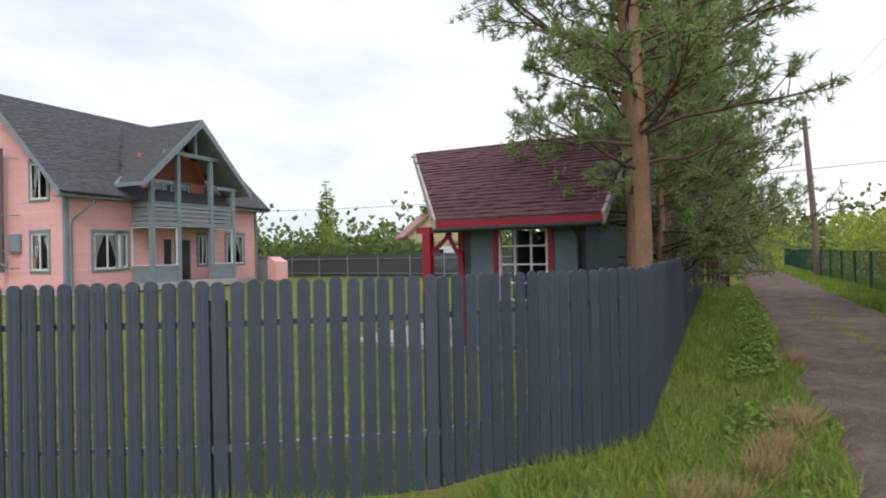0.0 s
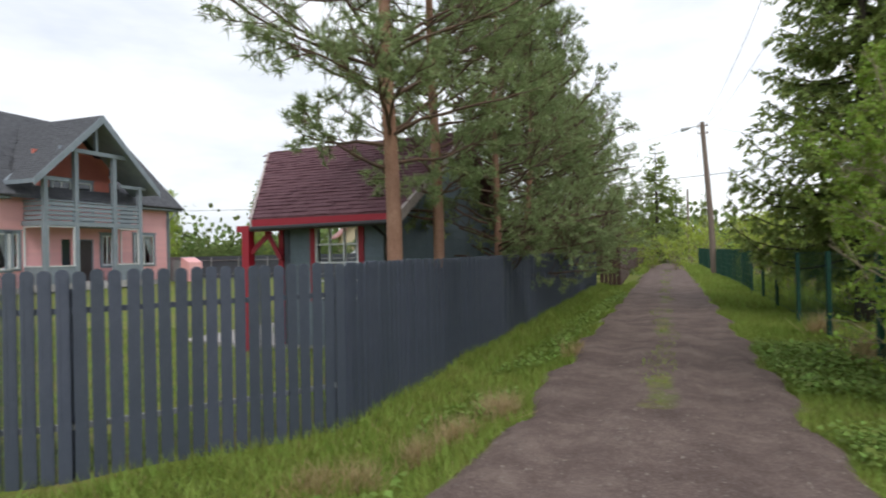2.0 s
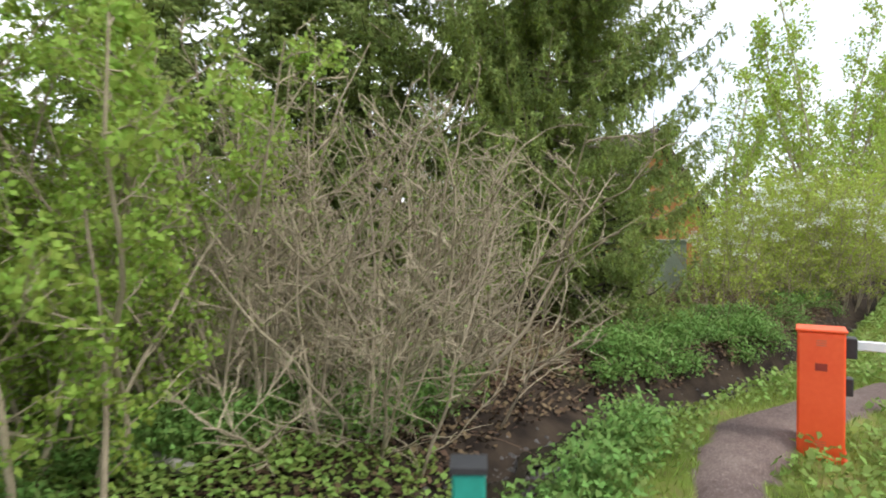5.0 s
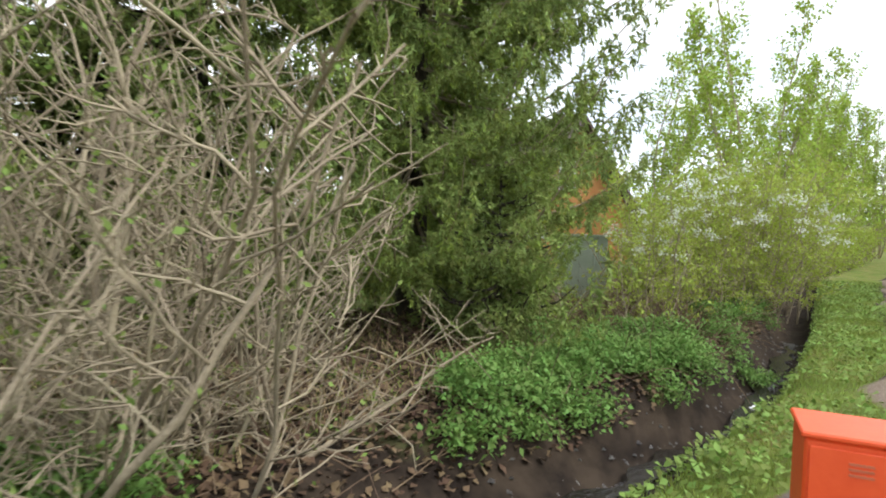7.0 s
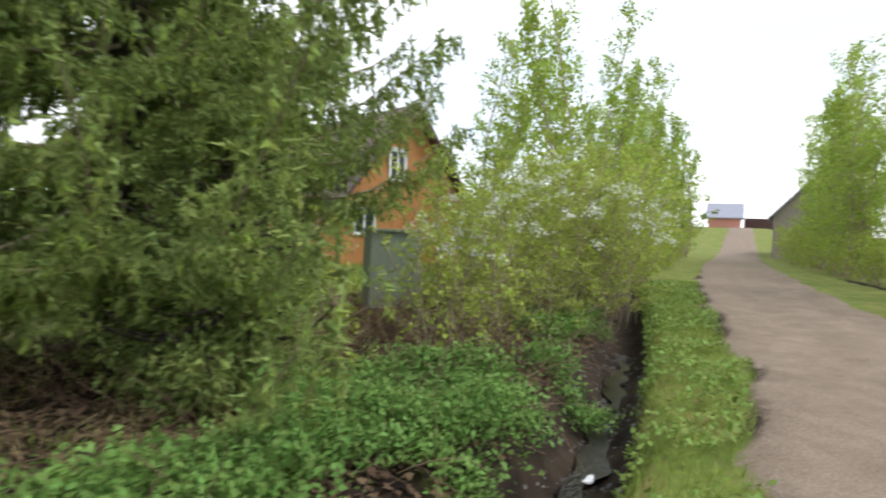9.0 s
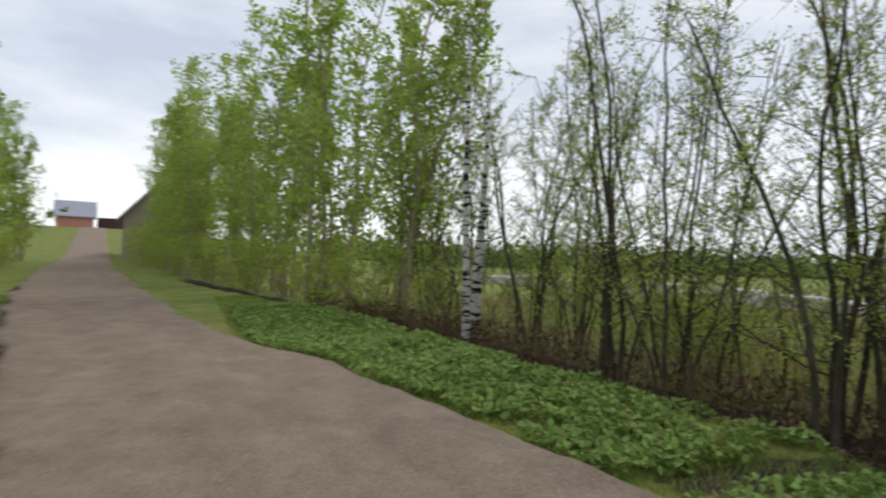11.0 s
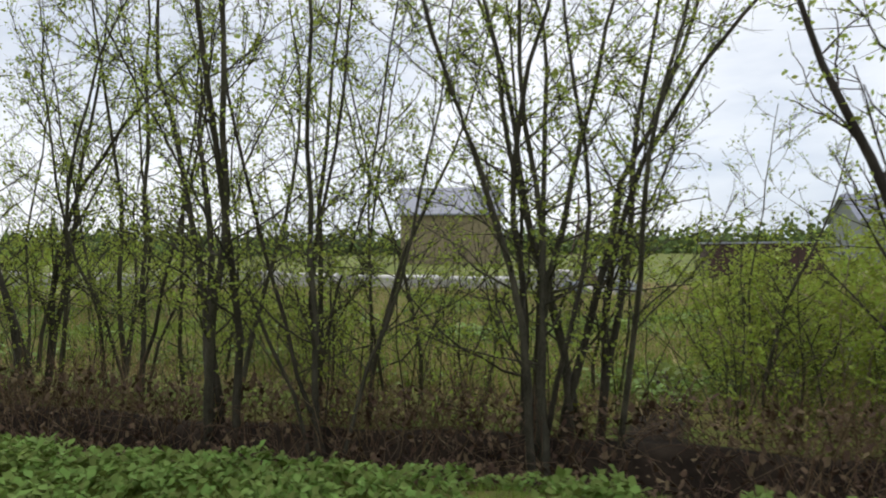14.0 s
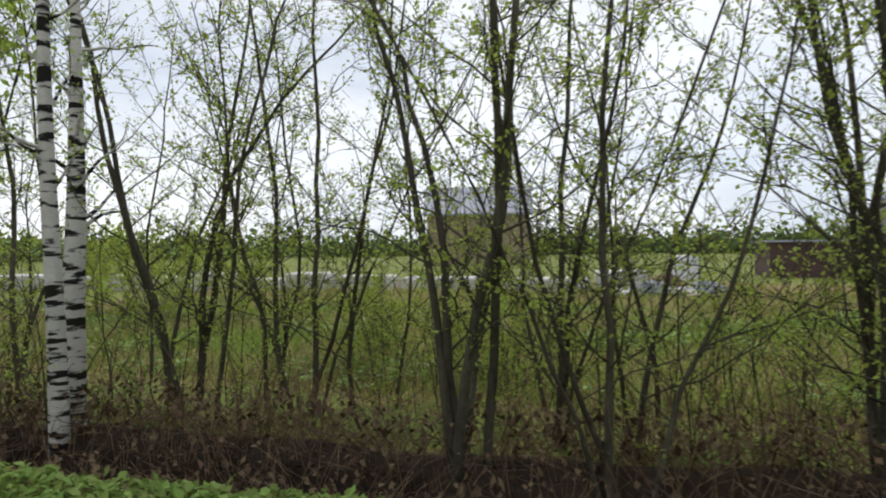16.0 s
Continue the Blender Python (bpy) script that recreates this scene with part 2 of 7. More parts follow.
def cyl(bm, a, b, r, r2=None, seg=12):
    a, b = Vector(a), Vector(b)
    d = b - a
    q = d.to_track_quat("Z", "Y").to_matrix().to_4x4()
    m = Matrix.Translation((a + b) / 2) @ q
    bmesh.ops.create_cone(bm, cap_ends=True, segments=seg, radius1=r, radius2=r if r2 is None else r2, depth=d.length, matrix=m)
    return bm


def prism(bm, pts, axis_vec):
    """A flat polygon pushed along axis_vec."""
    vs = [bm.verts.new(p) for p in pts]
    ws = [bm.verts.new(Vector(p) + Vector(axis_vec)) for p in pts]
    bm.faces.new(vs)
    bm.faces.new(ws[::-1])
    n = len(vs)
    for i in range(n):
        bm.faces.new((vs[i], ws[i], ws[(i + 1) % n], vs[(i + 1) % n]))
    bmesh.ops.recalc_face_normals(bm, faces=bm.faces)
    return bm


class Wood:
    """Collects tubes and leaves, then turns them into meshes."""

    def __init__(self):
        self.v, self.f, self.n = [], [], 0
        self.lv = []

    def tube(self, pts, radii, sides=5):
        pts = np.asarray(pts, float)
        k = len(pts)
        radii = np.broadcast_to(np.asarray(radii, float), (k,))
        d = np.gradient(pts, axis=0)
        d /= np.linalg.norm(d, axis=1)[:, None] + 1e-9
        ref = np.where(np.abs(d[:, 2:3]) > 0.9, np.array([[1.0, 0, 0]]), np.array([[0, 0, 1.0]]))
        a = np.cross(d, ref)
        a /= np.linalg.norm(a, axis=1)[:, None] + 1e-9
        b = np.cross(d, a)
        ang = np.arange(sides) * 2 * np.pi / sides
        ring = pts[:, None, :] + radii[:, None, None] * (np.cos(ang)[None, :, None] * a[:, None, :] + np.sin(ang)[None, :, None] * b[:, None, :])
        self.v.append(ring.reshape(-1, 3))
        i = np.arange(k - 1)[:, None] * sides
        j = np.arange(sides)[None, :]
        j2 = (j + 1) % sides
        f = np.stack([i + j, i + j2, i + sides + j2, i + sides + j], axis=-1).reshape(-1, 4) + self.n
        self.f.append(f)
        self.n += k * sides

    def mesh(self, name, material, smooth=True):
        return quick_mesh(name, np.concatenate(self.v), np.concatenate(self.f), material, smooth=smooth)


def leaf_quads(p, along, size, width, rng, curl=0.0):
    """Diamond leaves at points p, each pointing along; sizes vary. Returns verts and quads."""
    p = np.asarray(p, float)
    n = len(p)
    d = np.asarray(along, float)
    d = d / (np.linalg.norm(d, axis=1)[:, None] + 1e-9)
    r = rng.normal(size=(n, 3))
    s = np.cross(d, r)
    s /= np.linalg.norm(s, axis=1)[:, None] + 1e-9
    L = np.broadcast_to(size, (n,))[:, None] * rng.uniform(0.7, 1.3, (n, 1))
    W = L * width
    up = np.cross(s, d)
    v = np.stack([p, p + d * L * 0.45 + s * W * 0.5 + up * L * curl, p + d * L, p + d * L * 0.45 - s * W * 0.5 + up * L * curl], axis=1).reshape(-1, 3)
    f = np.arange(n * 4).reshape(-1, 4)
    return v, f


def needle_tris(p, along, size, width, rng):
    """Thin three-cornered needles or blades from points p, each pointing along."""
    n = len(p)
    d = along / (np.linalg.norm(along, axis=1)[:, None] + 1e-9)
    s = np.cross(d, rng.normal(size=(n, 3)))
    s /= np.linalg.norm(s, axis=1)[:, None] + 1e-9
    L = size * rng.uniform(0.7, 1.3, (n, 1))
    v = np.stack([p - s * L * width * 0.5, p + s * L * width * 0.5, p + d * L], axis=1).reshape(-1, 3)
    return v, np.arange(n * 3).reshape(-1, 3)


def merge(chunks):
    vs, fs, n = [], [], 0
    for v, f in chunks:
        vs.append(v)
        fs.append(f + n)
        n += len(v)
    return np.concatenate(vs), np.concatenate(fs)


def rand_dirs(n, rng, zlow=-1.0, zhigh=1.0):
    z = rng.uniform(zlow, zhigh, n)
    a = rng.uniform(0, 2 * np.pi, n)
    r = np.sqrt(np.clip(1 - z * z, 0, 1))
    return np.stack([r * np.cos(a), r * np.sin(a), z], axis=1)


def wander(start, direction, length, steps, rng, jitter=0.15, lift=0.0):
    """A crooked line of points."""
    p = np.array(start, float)
    d = np.array(direction, float)
    d /= np.linalg.norm(d)
    out = [p.copy()]
    for _ in range(steps):
        d = d + rng.normal(size=3) * jitter + np.array([0, 0, lift])
        d /= np.linalg.norm(d)
        p = p + d * length / steps
        out.append(p.copy())
    return np.array(out)


# ---------------- lie of the land ----------------
def smooth(a, b, x):
    t = np.clip((x - a) / (b - a), 0, 1)
    return t * t * (3 - 2 * t)


def main_c(x):
    return np.interp(x, [-1500, 17, 20, 23, 26, 33, 57, 148, 1500], [-171.1, 3.35, 3.9, 4.72, 5.6, 6.95, 10.8, 22.3, 180])


def side_c(y):
    return 3.0 + 0.152 * (y - 5.5)


def left_ditch(x):
    return np.interp(x, [5.0, 7.0, 8.0, 9.0, 10.0, 11.0, 12.5, 13.7, 15.4, 16.9, 19.7, 22.9, 35, 60, 80], [5.5, 5.2, 5.18, 5.42, 5.82, 6.0, 6.05, 6.13, 6.25, 6.6, 7.25, 8.15, 11.6, 15.6, 19.0])


def ditch_depth(x):
    return np.interp(x, [6, 11, 14.5], [0.30, 0.36, 0.62])


def ditch_half(x):
    return np.interp(x, [6, 11.5, 14.5], [0.95, 0.85, 0.58])


def right_ditch(x):
    return np.interp(x, [-1500, 24, 27, 30, 33.6, 42, 57, 80, 148, 1500], [-176.05, -0.795, -0.4, 0.05, 1.2, 3.3, 6.3, 9.6, 17.3, 175])


def road_masks(x, y):
    """How much main road, side road and footpath there is at a point."""
    wob = 0.10 * np.sin(x * 1.3 + 0.5 * y) + 0.07 * np.sin(x * 3.1 - y * 2.3)
    dm = np.abs(y - main_c(x)) + wob * 0.8
    hw = np.interp(x, [-30, 3, 12, 20, 26, 33, 57], [1.9, 2.0, 1.8, 1.9, 1.6, 1.75, 2.0])
    left = np.interp(x, [6.5, 8.5, 12.0, 14.3, 15.6], [2.0, 0.95, 0.85, 1.5, 1.95])
    hw = np.where(y > main_c(x), np.minimum(left, hw + 0.1), hw)
    main = smooth(hw + 0.16, hw - 0.16, dm)
    ds = np.abs(x - side_c(y)) + 0.06 * np.sin(y * 2.2) + 0.05 * np.sin(y * 5.1)
    sw = 1.18 + 1.2 * smooth(4.7, 3.0, y)
    side = smooth(sw + 0.14, sw - 0.14, ds) * (y > main_c(x) - 1)
    pth = np.interp(x, [6.6, 8.0, 9.0, 9.8, 10.3, 10.9, 12.5, 14.5], [2.3, 3.05, 3.65, 4.17, 4.42, 4.57, 4.62, 4.2])
    foot = smooth(0.33, 0.15, np.abs(y - pth) + wob * 0.3) * (x > 6.4) * (x < 14.6)
    return main, side, foot


def ground_z(x, y):
    x, y = np.asarray(x, float), np.asarray(y, float)
    main, side, foot = road_masks(x, y)
    rd = np.maximum(np.maximum(main, side), foot)
    z = 0.035 * np.sin(x * 0.9 + 1.3) * np.sin(y * 0.8) + 0.02 * np.sin(x * 2.7 + y * 1.9)
    z = z * (1 - rd * 0.85)
    ld = np.abs(y - left_ditch(x))
    start = smooth(5.2, 6.6, x)
    z = z - ditch_depth(x) * smooth(ditch_half(x), 0.16, ld) * start * (1 - smooth(40, 60, x))
    rdc = right_ditch(x)
    z = z - 0.65 * smooth(0.95, 0.35, np.abs(y - rdc)) * smooth(-60, -30, x) * smooth(60, 42, x)
    z = z - 0.35 * smooth(rdc + 0.3, rdc - 1.6, y)
    ys = np.abs(x - side_c(y) + 1.85)
    z = z - 0.10 * smooth(0.5, 0.15, ys) * (y > 4.5) * (y < 30)
    z = z + 0.10 * smooth(0.0, 1.0, rd) - 0.06
    ruts = smooth(0.28, 0.08, np.abs(np.abs(x - side_c(y)) - 0.62)) * side
    z = z - 0.035 * ruts - 0.03 * smooth(0.25, 0.05, np.abs(np.abs(y - main_c(x)) - 0.75)) * main
    z = z + 5.0 * smooth(70, 150, x) * smooth(60, 10, np.abs(y - main_c(x)))
    return z


def build_ground():
    xs = np.unique(np.concatenate([np.linspace(-1500, -60, 12), np.linspace(-60, -8, 27), np.arange(-8, 30, 0.2), np.linspace(30, 60, 75), np.linspace(60, 200, 50), np.linspace(200, 1500, 12)]))
    ys = np.unique(np.concatenate([np.linspace(-1500, -80, 12), np.linspace(-80, -6, 40), np.arange(-6, 12, 0.18), np.arange(12, 34, 0.4), np.linspace(34, 90, 50), np.linspace(90, 1500, 16)]))
    X, Y = np.meshgrid(xs, ys)
    Z = ground_z(X, Y)
    nx, ny = len(xs), len(ys)
    verts = np.stack([X.ravel(), Y.ravel(), Z.ravel()], axis=1)
    i, j = np.meshgrid(np.arange(nx - 1), np.arange(ny - 1))
    a = (j * nx + i).ravel()
    faces = np.stack([a, a + 1, a + nx + 1, a + nx], axis=1)
    mid = verts[faces].mean(axis=1)
    main, side, foot = road_masks(mid[:, 0], mid[:, 1])
    which = np.where(main > 0.5, 1, np.where((side > 0.5) | (foot > 0.5), 2, 0))
    m_all = ground_material()
    for k, nm, label in ((0, "ground", ""), (1, "road", ""), (2, "track", "")):
        f = faces[which == k]
        used = np.unique(f)
        remap = np.full(len(verts), -1)
        remap[used] = np.arange(len(used))
        v = verts[used]
        me = quick_mesh(nm, v, remap[f], m_all, smooth=True)
        mm, ss, ff = road_masks(v[:, 0], v[:, 1])
        at = me.color_attributes.new("cover", "FLOAT_COLOR", "POINT")
        mud = np.maximum(smooth(ditch_half(v[:, 0]) * 0.95, ditch_half(v[:, 0]) * 0.5, np.abs(v[:, 1] - left_ditch(v[:, 0]))) * smooth(5.6, 6.6, v[:, 0]) * smooth(60, 42, v[:, 0]), smooth(1.3, 0.6, np.abs(v[:, 1] - right_ditch(v[:, 0]) + 0.25)) * smooth(60, 42, v[:, 0]))
        # bare dark soil on the banks under the bushes, a muddy rut and a trodden crossing
        x_, y_ = v[:, 0], v[:, 1]
        bank = y_ - left_ditch(x_)
        soil = smooth(-0.3, 0.2, bank) * smooth(6.6, 4.6, bank) * smooth(5.6, 6.6, x_) * smooth(40, 30, x_) * (0.75 + 0.22 * np.sin(x_ * 2.1 + np.sin(y_ * 1.7)))
        rut = 0.42 * smooth(0.5, 0.1, np.abs(y_ - main_c(x_) - 1.66 - 0.10 * np.sin(x_ * 0.9))) * smooth(14, 17, x_) * smooth(60, 40, x_)
        cross = 0.75 * smooth(0.45, 0.2, np.abs(x_ - 16.75 - 0.15 * np.sin(y_ * 1.5))) * smooth(1.6, 0.6, y_) * smooth(-9, -5, y_)
        mud = np.maximum(np.maximum(mud, soil), np.maximum(rut * 2.0, cross))
        mm = mm * (1 - rut)
        mid = 1 - 0.58 * smooth(0.34, 0.12, np.abs(v[:, 0] - side_c(v[:, 1]))) * (v[:, 1] > 6.5) * (0.5 + 0.5 * np.sin(v[:, 1] * 1.1 + np.sin(v[:, 1] * 2.3)))
        data = np.stack([mm, np.maximum(ss * mid, ff), mud, np.ones(len(v))], axis=1).astype(np.float32)
        at.data.foreach_set("color", data.ravel())
        ob = new(nm, me)
        tagged(ob, {"ground": "uneven ground under grass and herbs", "road": "brown packed-earth road", "track": "reddish gravel side track with a grassy middle"}[nm], nm, kind="structure")


def ground_material():
    m = bpy.data.materials.new("ground")
    m.use_nodes = True
    nt = m.node_tree
    p = nt.nodes["Principled BSDF"]
    p.inputs["Roughness"].default_value = 0.95
    p.inputs["Specular IOR Level"].default_value = 0.15
    tc = nt.nodes.new("ShaderNodeTexCoord")

    def noise_node(scale, detail=5, rough=0.6, stretch=None):
        n = nt.nodes.new("ShaderNodeTexNoise")
        n.inputs["Scale"].default_value = scale
        n.inputs["Detail"].default_value = detail
        n.inputs["Roughness"].default_value = rough
        if stretch:
            mp = nt.nodes.new("ShaderNodeMapping")
            mp.inputs["Scale"].default_value = stretch
            nt.links.new(tc.outputs["Object"], mp.inputs[0])
            nt.links.new(mp.outputs[0], n.inputs["Vector"])
        else:
            nt.links.new(tc.outputs["Object"], n.inputs["Vector"])
        return n.outputs["Fac"]

    def ramp_node(fac, stops):
        r = nt.nodes.new("ShaderNodeValToRGB")
        els = r.color_ramp.elements
        while len(els) < len(stops):
            els.new(0.5)
        for e, (pos, c) in zip(els, stops):
            e.position = pos
            e.color = rgb(c)
        nt.links.new(fac, r.inputs[0])
        return r.outputs[0]

    def mix_node(fac, c1, c2):
        x = nt.nodes.new("ShaderNodeMixRGB")
        nt.links.new(fac, x.inputs[0])
        nt.links.new(c1, x.inputs[1])
        nt.links.new(c2, x.inputs[2])
        return x.outputs[0]

    def op(kind, a, b):
        x = nt.nodes.new("ShaderNodeMath")
        x.operation = kind
        x.use_clamp = True
        for s, v in zip(x.inputs, (a, b)):
            if isinstance(v, (int, float)):
                s.default_value = v
            else:
                nt.links.new(v, s)
        return x.outputs[0]

    grass = ramp_node(noise_node(1.2, 6, 0.7), [(0.34, (0.085, 0.125, 0.024)), (0.48, (0.15, 0.19, 0.035)), (0.62, (0.28, 0.215, 0.085))])
    grass2 = ramp_node(noise_node(14, 4), [(0.35, (0.10, 0.08, 0.04)), (0.6, (0.13, 0.20, 0.032))])
    half = nt.nodes.new("ShaderNodeValue")
    half.outputs[0].default_value = 0.45
    grass = mix_node(half.outputs[0], grass, grass2)
    dirt_a = ramp_node(noise_node(1.6, 8, 0.7), [(0.36, (0.16, 0.115, 0.082)), (0.5, (0.215, 0.16, 0.118)), (0.64, (0.28, 0.218, 0.165))])
    fine = noise_node(45, 5, 0.8)
    dirt_b = ramp_node(fine, [(0.35, (0.08, 0.062, 0.048)), (0.5, (0.20, 0.158, 0.122)), (0.68, (0.40, 0.35, 0.30))])
    d1 = mix_node(half.outputs[0], dirt_a, dirt_b)
    grav_a = ramp_node(noise_node(1.3, 8, 0.75), [(0.36, (0.080, 0.054, 0.044)), (0.5, (0.155, 0.110, 0.092)), (0.64, (0.25, 0.19, 0.16))])
    grav_b = ramp_node(noise_node(60, 4, 0.8), [(0.38, (0.05, 0.038, 0.038)), (0.55, (0.15, 0.115, 0.11)), (0.7, (0.36, 0.32, 0.31))])
    d2 = mix_node(half.outputs[0], grav_a, grav_b)
    mud = ramp_node(noise_node(3, 6), [(0.35, (0.018, 0.013, 0.010)), (0.65, (0.055, 0.040, 0.028))])
    at = nt.nodes.new("ShaderNodeVertexColor")
    at.layer_name = "cover"
    sep = nt.nodes.new("ShaderNodeSeparateColor")
    nt.links.new(at.outputs[0], sep.inputs[0])
    edge = noise_node(5, 6, 0.75)

    def mask(ch):
        s = op("ADD", sep.outputs[ch], op("MULTIPLY", op("SUBTRACT", edge, 0.5), 1.6))
        return op("MULTIPLY", op("SUBTRACT", s, 0.38), 4.5)

    c = mix_node(mask(2), grass, mud)
    c = mix_node(mask(1), c, d2)
    c = mix_node(mask(0), c, d1)
    nt.links.new(c, p.inputs["Base Color"])
    bp = nt.nodes.new("ShaderNodeBump")
    bp.inputs["Strength"].default_value = 0.45
    bp.inputs["Distance"].default_value = 0.03
    s = op("ADD", op("MULTIPLY", fine, 0.5), op("MULTIPLY", noise_node(9, 5), 0.5))
    nt.links.new(s, bp.inputs["Height"])
    nt.links.new(bp.outputs[0], p.inputs["Normal"])
    return m


build_ground()

# ---------------- fences ----------------
def gz(x, y):
    return float(ground_z(np.array([x]), np.array([y]))[0])


def plank_mesh(w, h, t=0.02):
    """A pale board with a rounded top, standing on its foot, its face towards -y."""
    bm = bmesh.new()
    n = 6
    prof = [(-w / 2, 0), (w / 2, 0), (w / 2, h - 0.035)]
    prof += [(w / 2 * math.cos(math.pi * i / n), h - 0.035 + 0.035 * math.sin(math.pi * i / n)) for i in range(1, n)]
    prof += [(-w / 2, h - 0.035)]
    prism(bm, [(x, 0, z) for x, z in prof], (0, t, 0))
    # pressed ribs along the board
    for x in (-w * 0.22, w * 0.22):
        box(bm, x - 0.006, x + 0.006, -0.004, 0.002, 0.01, h - 0.06)
    me = bpy.data.meshes.new("board")
    bm.to_mesh(me)
    bm.free()
    return me


def plank_fence():
    """Grey-blue board fence: along the road, round a blunt corner, then along the side track."""
    line = [(-9.5, 1.62), (-2.2, 3.86), (-0.9, 4.55), (0.49, 6.05), (3.40, 25.6)]
    e = thing("board_fence", "slate-blue painted board fence with round-topped boards along the verge", "fence")
    me = plank_mesh(0.085, 1.47)
    me.materials.append(FENCE)
    rails, low, posts = bmesh.new(), bmesh.new(), []
    rng = random.Random(4)
    count = 0
    for (xa, ya), (xb, yb) in zip(line, line[1:]):
        L = math.hypot(xb - xa, yb - ya)
        ux, uy = (xb - xa) / L, (yb - ya) / L
        az = math.atan2(uy, ux)
        n = max(1, round(L / 0.109))
        za, zb = gz(xa, ya), gz(xb, yb)
        for z, bm in ((0.30, low), (1.10, rails)):
            beam(bm, (xa - uy * 0.045, ya + ux * 0.045, z), (xb - uy * 0.045, yb + ux * 0.045, z), 0.03, 0.04)
        for i in range(n):
            s = (i + 0.5) / n * L
            x, y = xa + ux * s, ya + uy * s
            ob = new("board", me)
            ob.parent = e
            drop = -0.02 + rng.uniform(-0.008, 0.008)
            ob.matrix_basis = pose(x, y, -0.07 + drop, rng.uniform(-0.5, 0.5), rng.uniform(-0.35, 0.35), math.degrees(az) + rng.uniform(-1.2, 1.2))
            count += 1
        k = max(1, round(L / 2.5))
        for i in range(k + 1):
            s = (min(n - 1, round(i / k * n)) + 0.5) * L / n
            posts.append((xa + ux * s - uy * 0.09, ya + uy * s + ux * 0.09))
    part("rail", rails, FENCE, e)
    part("lower_rail", low, GALV, e, "light grey steel lower rail")
    pm = boxes((-0.03, 0.03, -0.03, 0.03, -0.3, 1.25))
    pme = bpy.data.meshes.new("post")
    pm.to_mesh(pme)
    pm.free()
    pme.materials.append(FENCE)
    for x, y in posts:
        o = new("post", pme)
        o.parent = e
        o.location = (x, y, 0)


def brown_fence():
    e = thing("brown_fence", "dark red-brown board fence beyond the blue fence", "fence")
    line = [(3.55, 26.2), (4.35, 25.9), (5.6, 36.0), (9.3, 60.0)]
    bm = boxes((-0.07, 0.07, -0.012, 0.012, 0, 1.55))
    me = bpy.data.meshes.new("board")
    bm.to_mesh(me)
    bm.free()
    me.materials.append(BROWN_FENCE)
    rails = bmesh.new()
    for (xa, ya), (xb, yb) in zip(line, line[1:]):
        L = math.hypot(xb - xa, yb - ya)
        az = math.degrees(math.atan2(yb - ya, xb - xa))
        n = int(L / 0.16)
        beam(rails, (xa - 0.04, ya, 1.25), (xb - 0.04, yb, 1.25), 0.03, 0.05)
        for i in range(n):
            f = (i + 0.5) / n
            o = new("board", me)
            o.parent = e
            o.matrix_basis = pose(xa + (xb - xa) * f, ya + (yb - ya) * f, -0.05 + 0.02 * math.sin(i * 2.1), 0, 0, az)
    part("rail", rails, BROWN_FENCE, e)


def back_fence():
    """Dark fence closing the yard, with light posts and rails on the yard side."""
    e = thing("yard_fence", "dark yard fence with light steel posts and rails", "fence")
    a, b = Vector((-32.0, 39.5, 0)), Vector((-0.5, 33.5, 0))
    d = (b - a).normalized()
    L = (b - a).length
    az = math.degrees(math.atan2(d.y, d.x))
    bm = boxes((-0.075, 0.075, -0.01, 0.01, 0, 1.5))
    me = bpy.data.meshes.new("board")
    bm.to_mesh(me)
    bm.free()
    me.materials.append(FENCE_FAR)
    n = int(L / 0.17)
    for i in range(n):
        p = a + d * (i + 0.5) / n * L
        o = new("board", me)
        o.parent = e
        o.matrix_basis = pose(p.x, p.y, 0.0, 0, 0, az)
    rails = bmesh.new()
    off = Vector((0.02, -0.06, 0))
    for z in (0.25, 1.22):
        beam(rails, a + off + Vector((0, 0, z)), b + off + Vector((0, 0, z)), 0.03, 0.045)
    part("rail", rails, GALV, e)
    bm = boxes((-0.035, 0.035, -0.035, 0.035, 0, 1.42))
    pm = bpy.data.meshes.new("post")
    bm.to_mesh(pm)
    bm.free()
    pm.materials.append(GALV)
    k = round(L / 2.4)
    for i in range(k + 1):
        p = a + d * i / k * L + off
        o = new("post", pm)
        o.parent = e
        o.matrix_basis = pose(p.x, p.y, 0.0, 0, 0, az)


